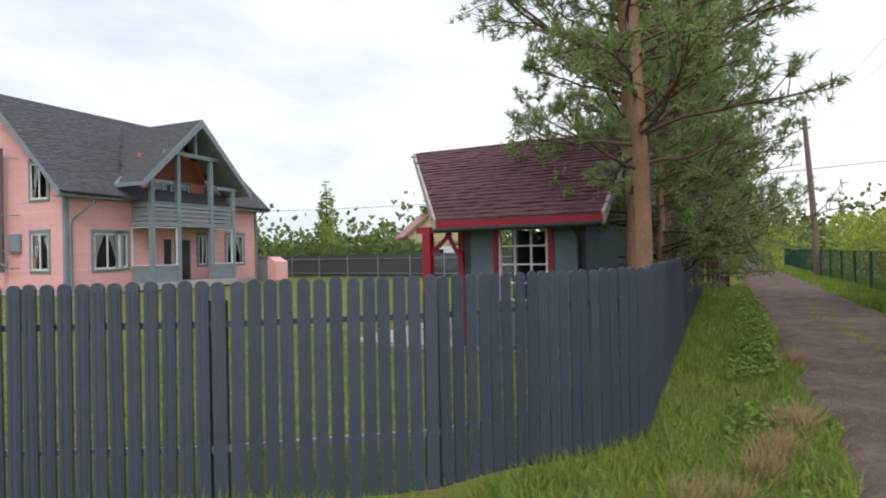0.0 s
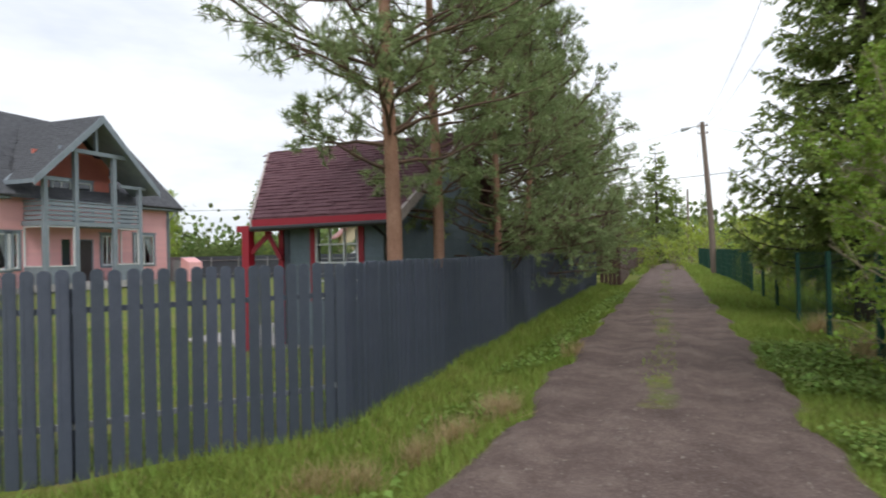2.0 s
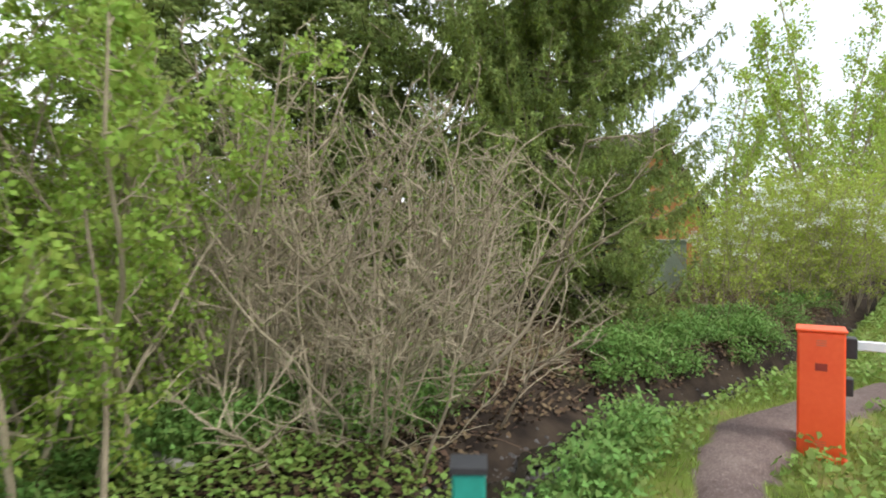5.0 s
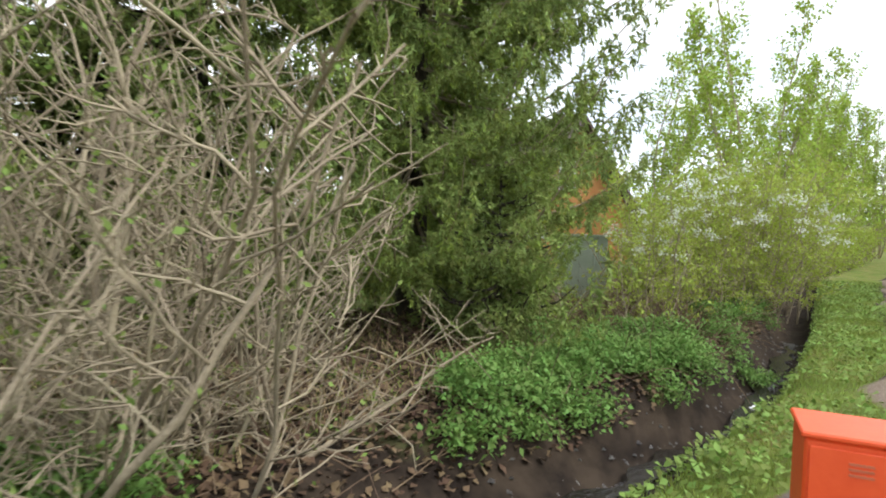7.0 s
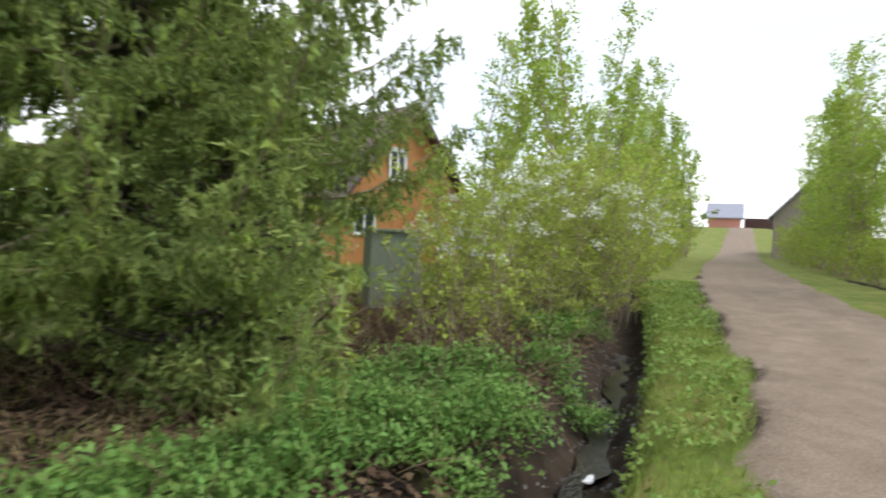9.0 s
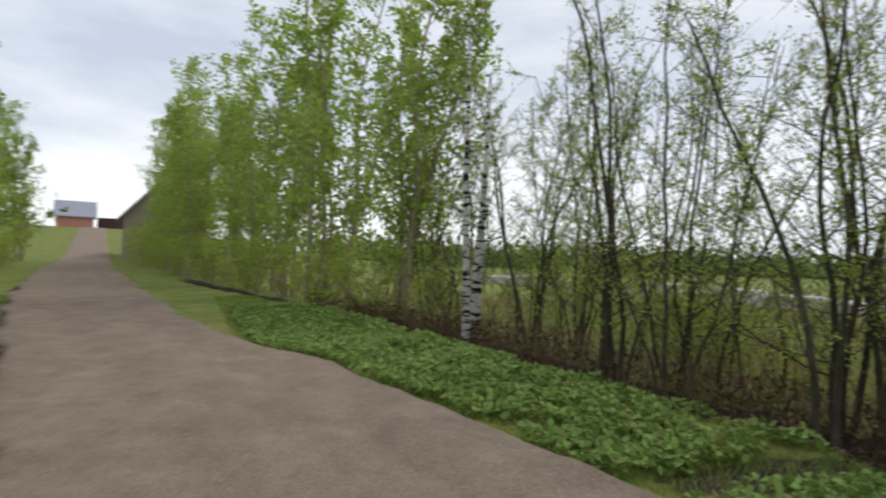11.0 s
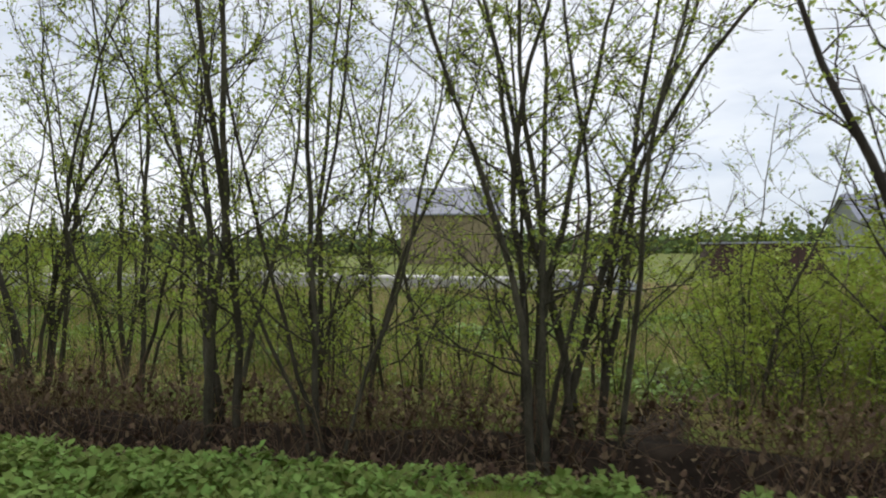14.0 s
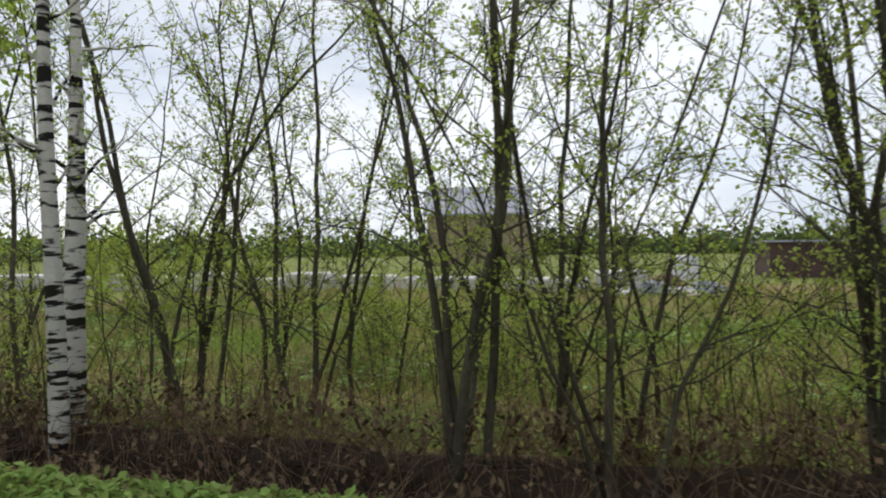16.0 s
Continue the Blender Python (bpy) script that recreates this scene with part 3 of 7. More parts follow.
def mesh_fence():
    """Green wire-mesh fence along the other side of the track."""
    e = thing("mesh_fence", "dark green wire mesh fence along the side track", "fence")
    pts = [(5.95, 8.95), (6.35, 11.4), (6.77, 13.9), (7.17, 16.4), (7.6, 18.9), (8.0, 21.4), (8.4, 23.9), (8.75, 26.4), (9.1, 28.9), (9.45, 31.4), (9.8, 34.0), (10.7, 40), (11.6, 46), (12.5, 52)]
    bm = boxes((-0.03, 0.03, -0.03, 0.03, -0.2, 1.36), (-0.034, 0.034, -0.034, 0.034, 1.36, 1.375))
    pm = bpy.data.meshes.new("post")
    bm.to_mesh(pm)
    bm.free()
    pm.materials.append(GREEN_METAL)
    w = Wood()
    for i, (x, y) in enumerate(pts):
        o = new("post", pm)
        o.parent = e
        o.matrix_basis = pose(x, y, gz(x, y), 0, 0, 8)
        if i + 1 < len(pts):
            x2, y2 = pts[i + 1]
            far = y > 21
            step = 0.2 if not far else 0.12
            for z in np.arange(0.1, 1.32, 0.2):
                w.tube([(x, y, z), (x2, y2, z)], 0.0035 if not far else 0.006, 3)
            L = math.hypot(x2 - x, y2 - y)
            for k in range(1, int(L / step)):
                f = k * step / L
                w.tube([(x + (x2 - x) * f, y + (y2 - y) * f, 0.06), (x + (x2 - x) * f, y + (y2 - y) * f, 1.33)], 0.003 if not far else 0.007, 3)
    part("wire_mesh", w.mesh("wire_mesh", GREEN_METAL), None, e)


# ---------------- poles and cables ----------------
def near_pole():
    e = thing("concrete_pole", "square weathered concrete utility pole with a black cable strapped on", "utility pole", at=pose(5.83, 4.46, gz(5.83, 4.46) - 0.1, 0, -0.4, -22))
    bm = bmesh.new()
    n = 24
    rings = []
    for i in range(n + 1):
        z = i / n * 8.6
        h = 0.132 - 0.035 * i / n
        c = 0.02
        pr = [(-h + c, -h), (h - c, -h), (h, -h + c), (h, h - c), (h - c, h), (-h + c, h), (-h, h - c), (-h, -h + c)]
        rings.append([bm.verts.new((x, y, z)) for x, y in pr])
    for r, s in zip(rings, rings[1:]):
        for i in range(8):
            bm.faces.new((r[i], r[(i + 1) % 8], s[(i + 1) % 8], s[i]))
    bm.faces.new(rings[-1])
    part("shaft", bm, CONCRETE, e)
    for z, h, w, x in ((1.30, 0.05, 0.17, -0.02), (1.62, 0.10, 0.11, -0.05), (1.06, 0.03, 0.20, 0.0), (1.47, 0.05, 0.05, 0.07), (1.18, 0.12, 0.04, 0.055)):
        bm = bmesh.new()
        box(bm, x - w / 2, x + w / 2, -0.138, -0.116, z, z + h, bevel=0.004)
        part("mortar_patch", bm, CONCRETE_L, e)
    for dx, dy, r in ((0.128, -0.118, 0.020), (0.100, -0.134, 0.012), (0.142, -0.04, 0.020), (0.14, 0.02, 0.014)):
        pts = [(dx - 0.035 * z / 8.6 + 0.004 * math.sin(z * 3 + dx * 80), dy, z) for z in np.linspace(0.02, 8.4, 30)]
        w = Wood()
        w.tube(pts, r, 6)
        part("cable_run", w.mesh("cable_run", CABLE), None, e, "black cable strapped down the pole")
    for z in (0.78, 1.55, 3.0, 4.6):
        w = Wood()
        q = 0.136 - 0.035 * z / 8.6
        w.tube([(-q, -q, z), (q + 0.03, -q, z + 0.005), (q + 0.04, q, z), (-q, q, z), (-q, -q, z)], 0.004, 4)
        part("tie_wire", w.mesh("tie_wire", CABLE), None, e)
    bm = bmesh.new()
    beam(bm, (-0.6, 0, 8.2), (0.6, 0, 8.2), 0.06, 0.06)
    part("crossarm", bm, GALV, e)


def far_pole():
    e = thing("lamp_pole", "leaning weathered wooden pole with a small street lamp", "utility pole", at=pose(9.75, 34.3, 0, 0, 0, 0))
    w = Wood()
    w.tube([(0, 0, -0.2), (-0.12, 0, 3), (-0.4, 0.2, 8.1)], [0.17, 0.15, 0.11], 12)
    part("pole", w.mesh("pole", WOODPOLE), None, e)
    w = Wood()
    w.tube([(-0.38, 0.2, 7.7), (-0.8, 0.0, 7.85), (-1.15, -0.1, 7.75)], 0.025, 6)
    part("arm", w.mesh("arm", GALV), None, e)
    bm = bmesh.new()
    cyl(bm, (-1.1, -0.1, 7.76), (-1.5, -0.15, 7.66), 0.06, 0.11, 10)
    part("lamp_head", bm, GALV, e)
    bm = bmesh.new()
    for z in (7.9, 7.5):
        beam(bm, (-0.65, 0.2, z), (-0.1, 0.2, z), 0.05, 0.05)
        for x in (-0.6, -0.15):
            cyl(bm, (x, 0.2, z), (x, 0.2, z + 0.12), 0.03, 0.02, 8)
    part("insulator_arm", bm, WOODPOLE, e)


def sag(a, b, drop, n=14):
    a, b = np.array(a, float), np.array(b, float)
    t = np.linspace(0, 1, n)[:, None]
    p = a * (1 - t) + b * t
    p[:, 2] -= (4 * drop * t * (1 - t))[:, 0]
    return p


def cables():
    top = (9.35, 34.5, 7.95)
    for k, (a, b, d) in enumerate((((6.3, 4.35, 8.1), (9.6, 34.5, 8.0), 0.9), ((5.5, 4.6, 8.1), top, 0.7), (top, (16.5, 78, 8.3), 1.0), (top, (-14, 38.5, 6.2), 0.9), (top, (30.0, 44, 7.0), 0.7), ((5.6, 4.5, 8.1), (-16.0, 0.4, 8.0), 0.9), ((-70, 85, 9.5), (30, 62, 9.5), 1.5))):
        w = Wood()
        w.tube(sag(a, b, d), 0.007 if k < 6 else 0.03, 4)
        ob = part("overhead_cable", w.mesh("overhead_cable", CABLE))
        tagged(ob, "thin dark overhead cable strung between poles", "cable", "overhead cables")
    e = thing("wooden_pole", "distant weathered wooden utility pole by the track", "utility pole", at=pose(16.5, 78, 0))
    w = Wood()
    w.tube([(0, 0, 0), (0, 0, 8.6)], [0.16, 0.11], 8)
    part("pole", w.mesh("pole", WOODPOLE), None, e)


# ---------------- barrier ----------------
def barrier():
    az = 120.0
    e = thing("barrier_cabinet", "orange-red steel barrier cabinet standing on the grass beside the footpath", "barrier", at=pose(11.12, 4.23, gz(11.12, 4.23) - 0.02, 0, 0.8, 24))
    # front of the cabinet faces -x in its own frame
    bm = boxes((-0.13, 0.13, -0.14, 0.14, 0.03, 0.88), bevel=0.008)
    part("cabinet_body", bm, ORANGE, e)
    part("cabinet_lid", boxes((-0.14, 0.14, -0.15, 0.15, 0.881, 0.90), bevel=0.005), ORANGE, e)
    part("door_panel", boxes((-0.137, -0.131, -0.128, 0.128, 0.06, 0.86), bevel=0.002), ORANGE, e)
    part("base_plate", boxes((-0.15, 0.15, -0.16, 0.16, 0.0, 0.03)), ORANGE, e)
    bm = bmesh.new()
    for z0 in (0.10, 0.79):
        for k in range(3):
            box(bm, -0.1405, -0.1375, -0.03, 0.03, z0 + k * 0.016, z0 + k * 0.016 + 0.007)
    part("vent_slot", bm, mat("faded_orange", (0.62, 0.16, 0.08), rough=0.5), e)
    part("lock_plate", boxes((-0.1415, -0.1375, -0.035, 0.035, 0.62, 0.67)), mat("dark_red_plate", (0.30, 0.03, 0.015), rough=0.6), e, "small dark red lock plate")
    part("arm_bracket", boxes((-0.03, 0.10, -0.21, -0.141, 0.70, 0.84), bevel=0.006), BLACK, e)
    part("counterweight", boxes((-0.02, 0.09, -0.19, -0.142, 0.44, 0.56), bevel=0.006), BLACK, e)
    part("arm", boxes((0.01, 0.05, -4.4, -0.20, 0.755, 0.82), bevel=0.006), WHITE, e, "white barrier arm across the road")


def teal_post():
    e = thing("teal_post", "teal painted square steel post with a dark cap", "post", at=pose(7.38, 3.38, 0, 0, 0, -38))
    part("post_tube", boxes((-0.035, 0.035, -0.035, 0.035, -0.2, 1.0), bevel=0.006), TEAL, e)
    bm = bmesh.new()
    prism(bm, [(-0.039, -0.039, 1.001), (0.039, -0.039, 1.001), (0.039, 0.039, 1.001), (-0.039, 0.039, 1.001)], (0, 0, 0.014))
    part("post_cap", bm, BLACK, e)
    bm = bmesh.new()
    cyl(bm, (0.03, -0.036, 0.86), (0.03, -0.07, 0.86), 0.022, seg=16)
    part("lock_boss", bm, GALV, e)


# ---------------- houses ----------------
def shingles(e, o, u, v, nx, ny, wtot, htot, material, name="shingle", keep=None):
    """Rows of shingles on a slope: o the lower left corner, u along the eave, v up the slope. keep(a, b) tells if a piece is wanted."""
    u, v = Vector(u).normalized(), Vector(v).normalized()
    n = u.cross(v)
    w, h = wtot / nx, htot / ny
    bm = bmesh.new()
    rng = random.Random(3)
    for j in range(ny):
        i = -1
        a = -rng.random() * w
        while a < wtot:
            ww = w * rng.uniform(0.6, 1.4)
            a0, a1 = max(a, 0), min(a + ww - 0.012, wtot)
            a += ww
            if a1 - a0 < 0.02:
                continue
            if keep and not keep((a0 + a1) / 2, (j + 0.5) * h):
                continue
            lift = 0.022 if rng.random() < 0.5 else 0.012
            z0 = o + u * a0 + v * (j * h) + n * lift
            z1 = o + u * a1 + v * (j * h) + n * lift
            q = [z0, z1, z1 + v * h * 1.05 - n * lift * 0.8, z0 + v * h * 1.05 - n * lift * 0.8]
            vs = [bm.verts.new(p) for p in q]
            bm.faces.new(vs)
            lo = [bm.verts.new(q[0] - n * lift), bm.verts.new(q[1] - n * lift)]
            bm.faces.new((lo[0], lo[1], vs[1], vs[0]))
    return part(name, bm, material, e, kind="stuff")


def clapboards(e, x0, x1, y, z0, z1, material, holes=(), pitch=0.16, axis="x", out=-1, top=None, thick=0.018):
    """Boards on a wall plane at y (or x): each board is a piece. holes: (a0, a1, z0, z1). top(a): height limit along the wall."""
    z = z0
    while z < z1 - 0.02:
        zt = min(z + pitch, z1)
        segs = [(x0, x1)]
        if top:
            lim = [a for a in np.linspace(x0, x1, 200) if top(a) > zt - pitch * 0.3]
            segs = [(min(lim), max(lim))] if lim else []
        for h in holes:
            if h[2] < zt - 0.02 and h[3] > z + 0.02:
                nxt = []
                for s in segs:
                    if h[1] <= s[0] or h[0] >= s[1]:
                        nxt.append(s)
                    else:
                        if h[0] > s[0]:
                            nxt.append((s[0], h[0]))
                        if h[1] < s[1]:
                            nxt.append((h[1], s[1]))
                segs = nxt
        for a, b in segs:
            if b - a < 0.03:
                continue
            bm = bmesh.new()
            t0, t1 = out * thick, out * thick * 0.25
            pr = [(0, z), (t0, z), (t1, zt), (0, zt)]
            if axis == "x":
                prism(bm, [(a, y + d, zz) for d, zz in pr], (b - a, 0, 0))
            else:
                prism(bm, [(y + d, a, zz) for d, zz in pr], (0, b - a, 0))
            part("board", bm, material, e)
        z = zt


def window(e, a0, a1, z0, z1, y, mats, axis="x", out=-1, trim=0.13, bars=1, cross=0, curtain=True, sill=True):
    """A window in a wall plane: trim, frame, sash bars, glass, curtain. mats: trim, frame."""
    tm, fm = mats

    def bx(bm, p0, p1, d0, d1, q0, q1):
        d0, d1 = sorted((out * d0, out * d1))
        if axis == "x":
            box(bm, p0, p1, y + d0, y + d1, q0, q1)
        else:
            box(bm, y + d0, y + d1, p0, p1, q0, q1)

    w = part("window", _frame_bm(bx, a0 + trim, a1 - trim, z0 + trim, z1 - trim, 0.06, -0.03, 0.015), fm, e)
    bm = bmesh.new()
    bx(bm, a0, a0 + trim, 0, 0.035, z0, z1)
    bx(bm, a1 - trim, a1, 0, 0.035, z0, z1)
    bx(bm, a0 + trim, a1 - trim, 0, 0.035, z1 - trim, z1)
    bx(bm, a0 + trim, a1 - trim, 0, 0.035, z0, z0 + trim)
    bx(bm, a0 - 0.04, a1 + 0.04, 0, 0.05, z1, z1 + 0.04)
    part("trim", bm, tm, w)
    i0, i1, j0, j1 = a0 + trim + 0.06, a1 - trim - 0.06, z0 + trim + 0.06, z1 - trim - 0.06
    bm = bmesh.new()
    for k in range(1, bars + 1):
        x = i0 + (i1 - i0) * k / (bars + 1)
        bx(bm, x - 0.04, x + 0.04, -0.03, 0.01, j0, j1)
    for k in range(1, cross + 1):
        z = j0 + (j1 - j0) * k / (cross + 1)
        bx(bm, i0, i1, -0.028, 0.008, z - 0.02, z + 0.02)
    if bars or cross:
        part("sash_bar", bm, fm, w)
    bm = bmesh.new()
    bx(bm, i0, i1, -0.018, -0.012, j0, j1)
    part("pane", bm, GLASS if not curtain else CLEAR, w)
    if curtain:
        # near-black sheet behind the curtain: the unlit room's shade as a flat colour
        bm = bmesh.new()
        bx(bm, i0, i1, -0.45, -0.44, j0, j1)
        part("dark_room", bm, ROOM_SHADE, w)
        bm = bmesh.new()
        mid = (i0 + i1) / 2
        W = (i1 - i0) / 2
        for s in (-1, 1):
            edge = i0 if s < 0 else i1
            n = 10
            prev = None
            for k in range(n + 1):
                z = j1 + (j0 - j1) * k / n
                f = k / n
                reach = W * (0.95 - 0.75 * min(1, f * 1.3) ** 0.7)
                pair = []
                for q in (0, 0.5, 1.0):
                    a = edge - s * reach * q
                    d = out * (-0.10 - 0.02 * math.sin(q * 9 + k))
                    pair.append(bm.verts.new((a, y + d, z) if axis == "x" else (y + d, a, z)))
                if prev:
                    for i in range(2):
                        bm.faces.new((prev[i], prev[i + 1], pair[i + 1], pair[i]))
                prev = pair
        part("curtain", bm, CURTAIN, w)
    if sill:
        bm = bmesh.new()
        bx(bm, a0 + trim - 0.03, a1 - trim + 0.03, 0.0, 0.08, z0 + trim - 0.035, z0 + trim - 0.005)
        part("window_sill", bm, fm, w)
    return w


def _frame_bm(bx, a0, a1, z0, z1, t, d0, d1):
    bm = bmesh.new()
    bx(bm, a0, a0 + t, d0, d1, z0, z1)
    bx(bm, a1 - t, a1, d0, d1, z0, z1)
    bx(bm, a0 + t, a1 - t, d0, d1, z1 - t, z1)
    bx(bm, a0 + t, a1 - t, d0, d1, z0, z0 + t)
    return bm


def wall_box(holes, a0, a1, z0, z1, d0, d1, axis="x"):
    """A wall slab with rectangular holes that do not overlap one another in height columns."""
    bm = bmesh.new()
    cuts = sorted({a0, a1, *[h[0] for h in holes], *[h[1] for h in holes]})
    for c0, c1 in zip(cuts, cuts[1:]):
        hs = sorted([(h[2], h[3]) for h in holes if h[0] <= c0 + 1e-6 and h[1] >= c1 - 1e-6])
        z = z0
        for lo, hi in hs + [(z1, z1)]:
            if lo > z + 1e-4:
                if axis == "x":
                    box(bm, c0, c1, d0, d1, z, lo)
                else:
                    box(bm, d0, d1, c0, c1, z, lo)
            z = max(z, hi)
    return bm


def pink_house():
    """Local frame: x along the front wall away from the road, -y out of the front, +y into the house."""
    m = Matrix.Translation((-22.9, 20.3, 0)) @ Matrix.Rotation(radians(83.5), 4, "Z")
    e = thing("pink_house", "pink board-clad house with grey-blue trim and a gabled balcony", "house", at=m)
    L, W, EZ = 12.0, 9.3, 4.75
    hw, rise = W / 2, 4.35
    T = 0.2
    # openings in the front wall: x0, x1, z0, z1 outer trim size
    F = [(1.15, 2.75, 0.95, 2.85), (9.35, 10.95, 1.0, 2.9), (7.25, 8.1, 1.0, 2.85), (2.35, 3.1, 1.0, 2.85)]
    door = (5.75, 6.85, 0.35, 2.5)
    side = (5.1, 5.6, 0.8, 2.5)
    up = (4.55, 6.95, 3.35, 5.55)
    cut = [(a + .13, b - .13, c + .13, d - .13) for a, b, c, d in F] + [door, side]
    w1 = part("wall", wall_box(cut, 0, L, 0.2, EZ, 0, T), PINK, e)
    clapboards(w1, 0.14, L - 0.14, 0, 0.35, EZ - 0.1, PINK, [(a, b, c, d + .04) for a, b, c, d in F] + [door, side], 0.165)
    for a, b, c, d in F:
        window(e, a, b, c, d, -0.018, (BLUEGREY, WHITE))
    # gable wall towards the road, in plane x = 0
    G = [(1.0, 2.45, 0.95, 2.85), (1.0, 2.45, 4.15, 6.0)]
    cut = [(a + .13, b - .13, c + .13, d - .13) for a, b, c, d in G]

    def gtop(a):
        return EZ + rise * (1 - abs(a - hw) / hw)

    w2 = part("wall", wall_box(cut, T, W, 0.2, EZ, 0, T, axis="y"), PINK, e)
    bm = bmesh.new()
    prism(bm, [(0.03, 2.6, EZ), (0.03, W, EZ), (0.03, hw, EZ + rise), (0.03, 2.6, gtop(2.6) - 0.0)], (T - 0.05, 0, 0))
    part("gable", bm, PINK, e)
    clapboards(w2, 0.14, W - 0.14, 0, 0.35, EZ + rise - 0.3, PINK, [(a, b, c, d + .04) for a, b, c, d in G], 0.165, axis="y", top=gtop)
    for a, b, c, d in G:
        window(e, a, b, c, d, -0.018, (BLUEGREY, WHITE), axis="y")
    part("wall", boxes((T, L, W - T, W, 0.2, EZ)), PINK, e)
    part("wall", boxes((L - T, L, T, W - T, 0.2, EZ)), PINK, e)
    bm = bmesh.new()
    prism(bm, [(L - 0.1, 0, EZ), (L - 0.1, W, EZ), (L - 0.1, hw, EZ + rise)], (0.08, 0, 0))
    part("gable", bm, PINK, e)
    part("foundation", boxes((-0.02, L + 0.02, -0.02, W + 0.02, -0.3, 0.2)), CONCRETE_L, e)
    # corner boards, fascia
    for row in ((-0.04, 0.14, -0.045, -0.005, 0.2, EZ), (-0.045, -0.005, -0.005, 0.14, 0.2, EZ), (L - 0.14, L + 0.04, -0.045, -0.005, 0.2, EZ), (-0.045, -0.005, W - 0.14, W, 0.2, EZ)):
        part("corner_board", boxes(row), BLUEGREY, e)
    ov, gov = 0.55, 0.6
    slope = rise / hw
    nrm = math.hypot(1, slope)
    ze = EZ - ov * slope + 0.12
    # roof slabs
    for s in (0, 1):
        bm = bmesh.new()
        y0, y1 = (-ov, hw) if s == 0 else (W + ov, hw)
        prism(bm, [(-gov, y0, ze), (-gov, y1, EZ + rise + 0.12), (-gov, y1, EZ + rise + 0.30), (-gov, y0, ze + 0.16)], (L + 2 * gov, 0, 0))
        r = part("roof", bm, GREYROOF, e)
        if s == 0:
            H = math.hypot(hw + ov, rise + ov * slope)
            up_v = Vector((0, hw + ov, EZ + rise + 0.30 - ze - 0.16))

            def keep(a, b, H=H):
                x = a - gov
                z = b / H * up_v.z + ze
                half = 3.5 * max(0.0, 1 - (z - 4.9) / 3.55)
                return abs(x - 5.85) > half - 0.05 or z > 8.55

            shingles(r, Vector((-gov, -ov, ze + 0.165)), (1, 0, 0), up_v, 36, 46, L + 2 * gov, H, GREYROOF, keep=keep)
    for x in (-gov - 0.03, L + gov):
        for y0 in (-ov, W + ov):
            bm = bmesh.new()
            prism(bm, [(x, y0, ze - 0.10), (x, hw, EZ + rise + 0.02), (x, hw, EZ + rise + 0.30), (x, y0, ze + 0.17)], (0.03, 0, 0))
            part("barge_board", bm, BLUEGREY, e)
    for a, b in ((-gov, 2.3), (9.5, L + gov)):
        part("fascia", boxes((a, b, -ov - 0.03, -ov, ze - 0.08, ze + 0.12)), BLUEGREY, e)
        part("soffit", boxes((a, b, -ov, 0, ze - 0.09, ze - 0.06)), BLUEGREY, e)
        w = Wood()
        w.tube([(a, -ov - 0.09, ze + 0.10), (b, -ov - 0.09, ze + 0.07)], 0.065, 8)
        part("gutter", w.mesh("gutter", BLACK), None, e)
    for pts in ([(0.9, -ov - 0.09, ze + 0.06), (0.9, -ov - 0.09, ze - 0.25), (0.35, -0.10, ze - 1.0), (0.18, -0.10, ze - 1.3), (0.18, -0.10, 0.3)], [(L + 0.2, -ov - 0.09, ze + 0.06), (L - 0.05, -0.10, ze - 0.7), (L - 0.05, -0.10, 0.3)]):
        w = Wood()
        w.tube(pts, 0.05, 8)
        part("downpipe", w.mesh("downpipe", BLUEGREY), None, e)
    # porch: floor, posts, balcony, gable roof
    P0, P1, D = 3.2, 8.5, 1.45
    part("porch_floor", boxes((P0 - 0.1, P1 + 0.1, -D - 0.1, -0.05, 0.0, 0.34)), CONCRETE_L, e)
    part("porch_step", boxes((4.7, 6.9, -D - 0.5, -D - 0.1, 0.0, 0.17)), CONCRETE_L, e)
    px = (P0, 4.75, 6.9, P1)
    for x in px:
        part("post", boxes((x - 0.1, x + 0.1, -D - 0.1, -D + 0.1, 0.34, 5.35 if x in (P0, P1) else 6.75)), BLUEGREY, e)
    part("door", boxes((door[0] + 0.08, door[1] - 0.08, -0.01, 0.05, door[2], door[3] - 0.05)), DARKDOOR, e, "dark brown front door")
    part("door_frame", boxes((door[0], door[0] + 0.08, -0.02, 0.08, door[2], door[3]), (door[1] - 0.08, door[1], -0.02, 0.08, door[2], door[3]), (door[0] + 0.08, door[1] - 0.08, -0.02, 0.08, door[3] - 0.05, door[3])), BLUEGREY, e)
    part("pane", boxes((side[0], side[1], 0.05, 0.06, side[2], side[3])), GLASS, e)
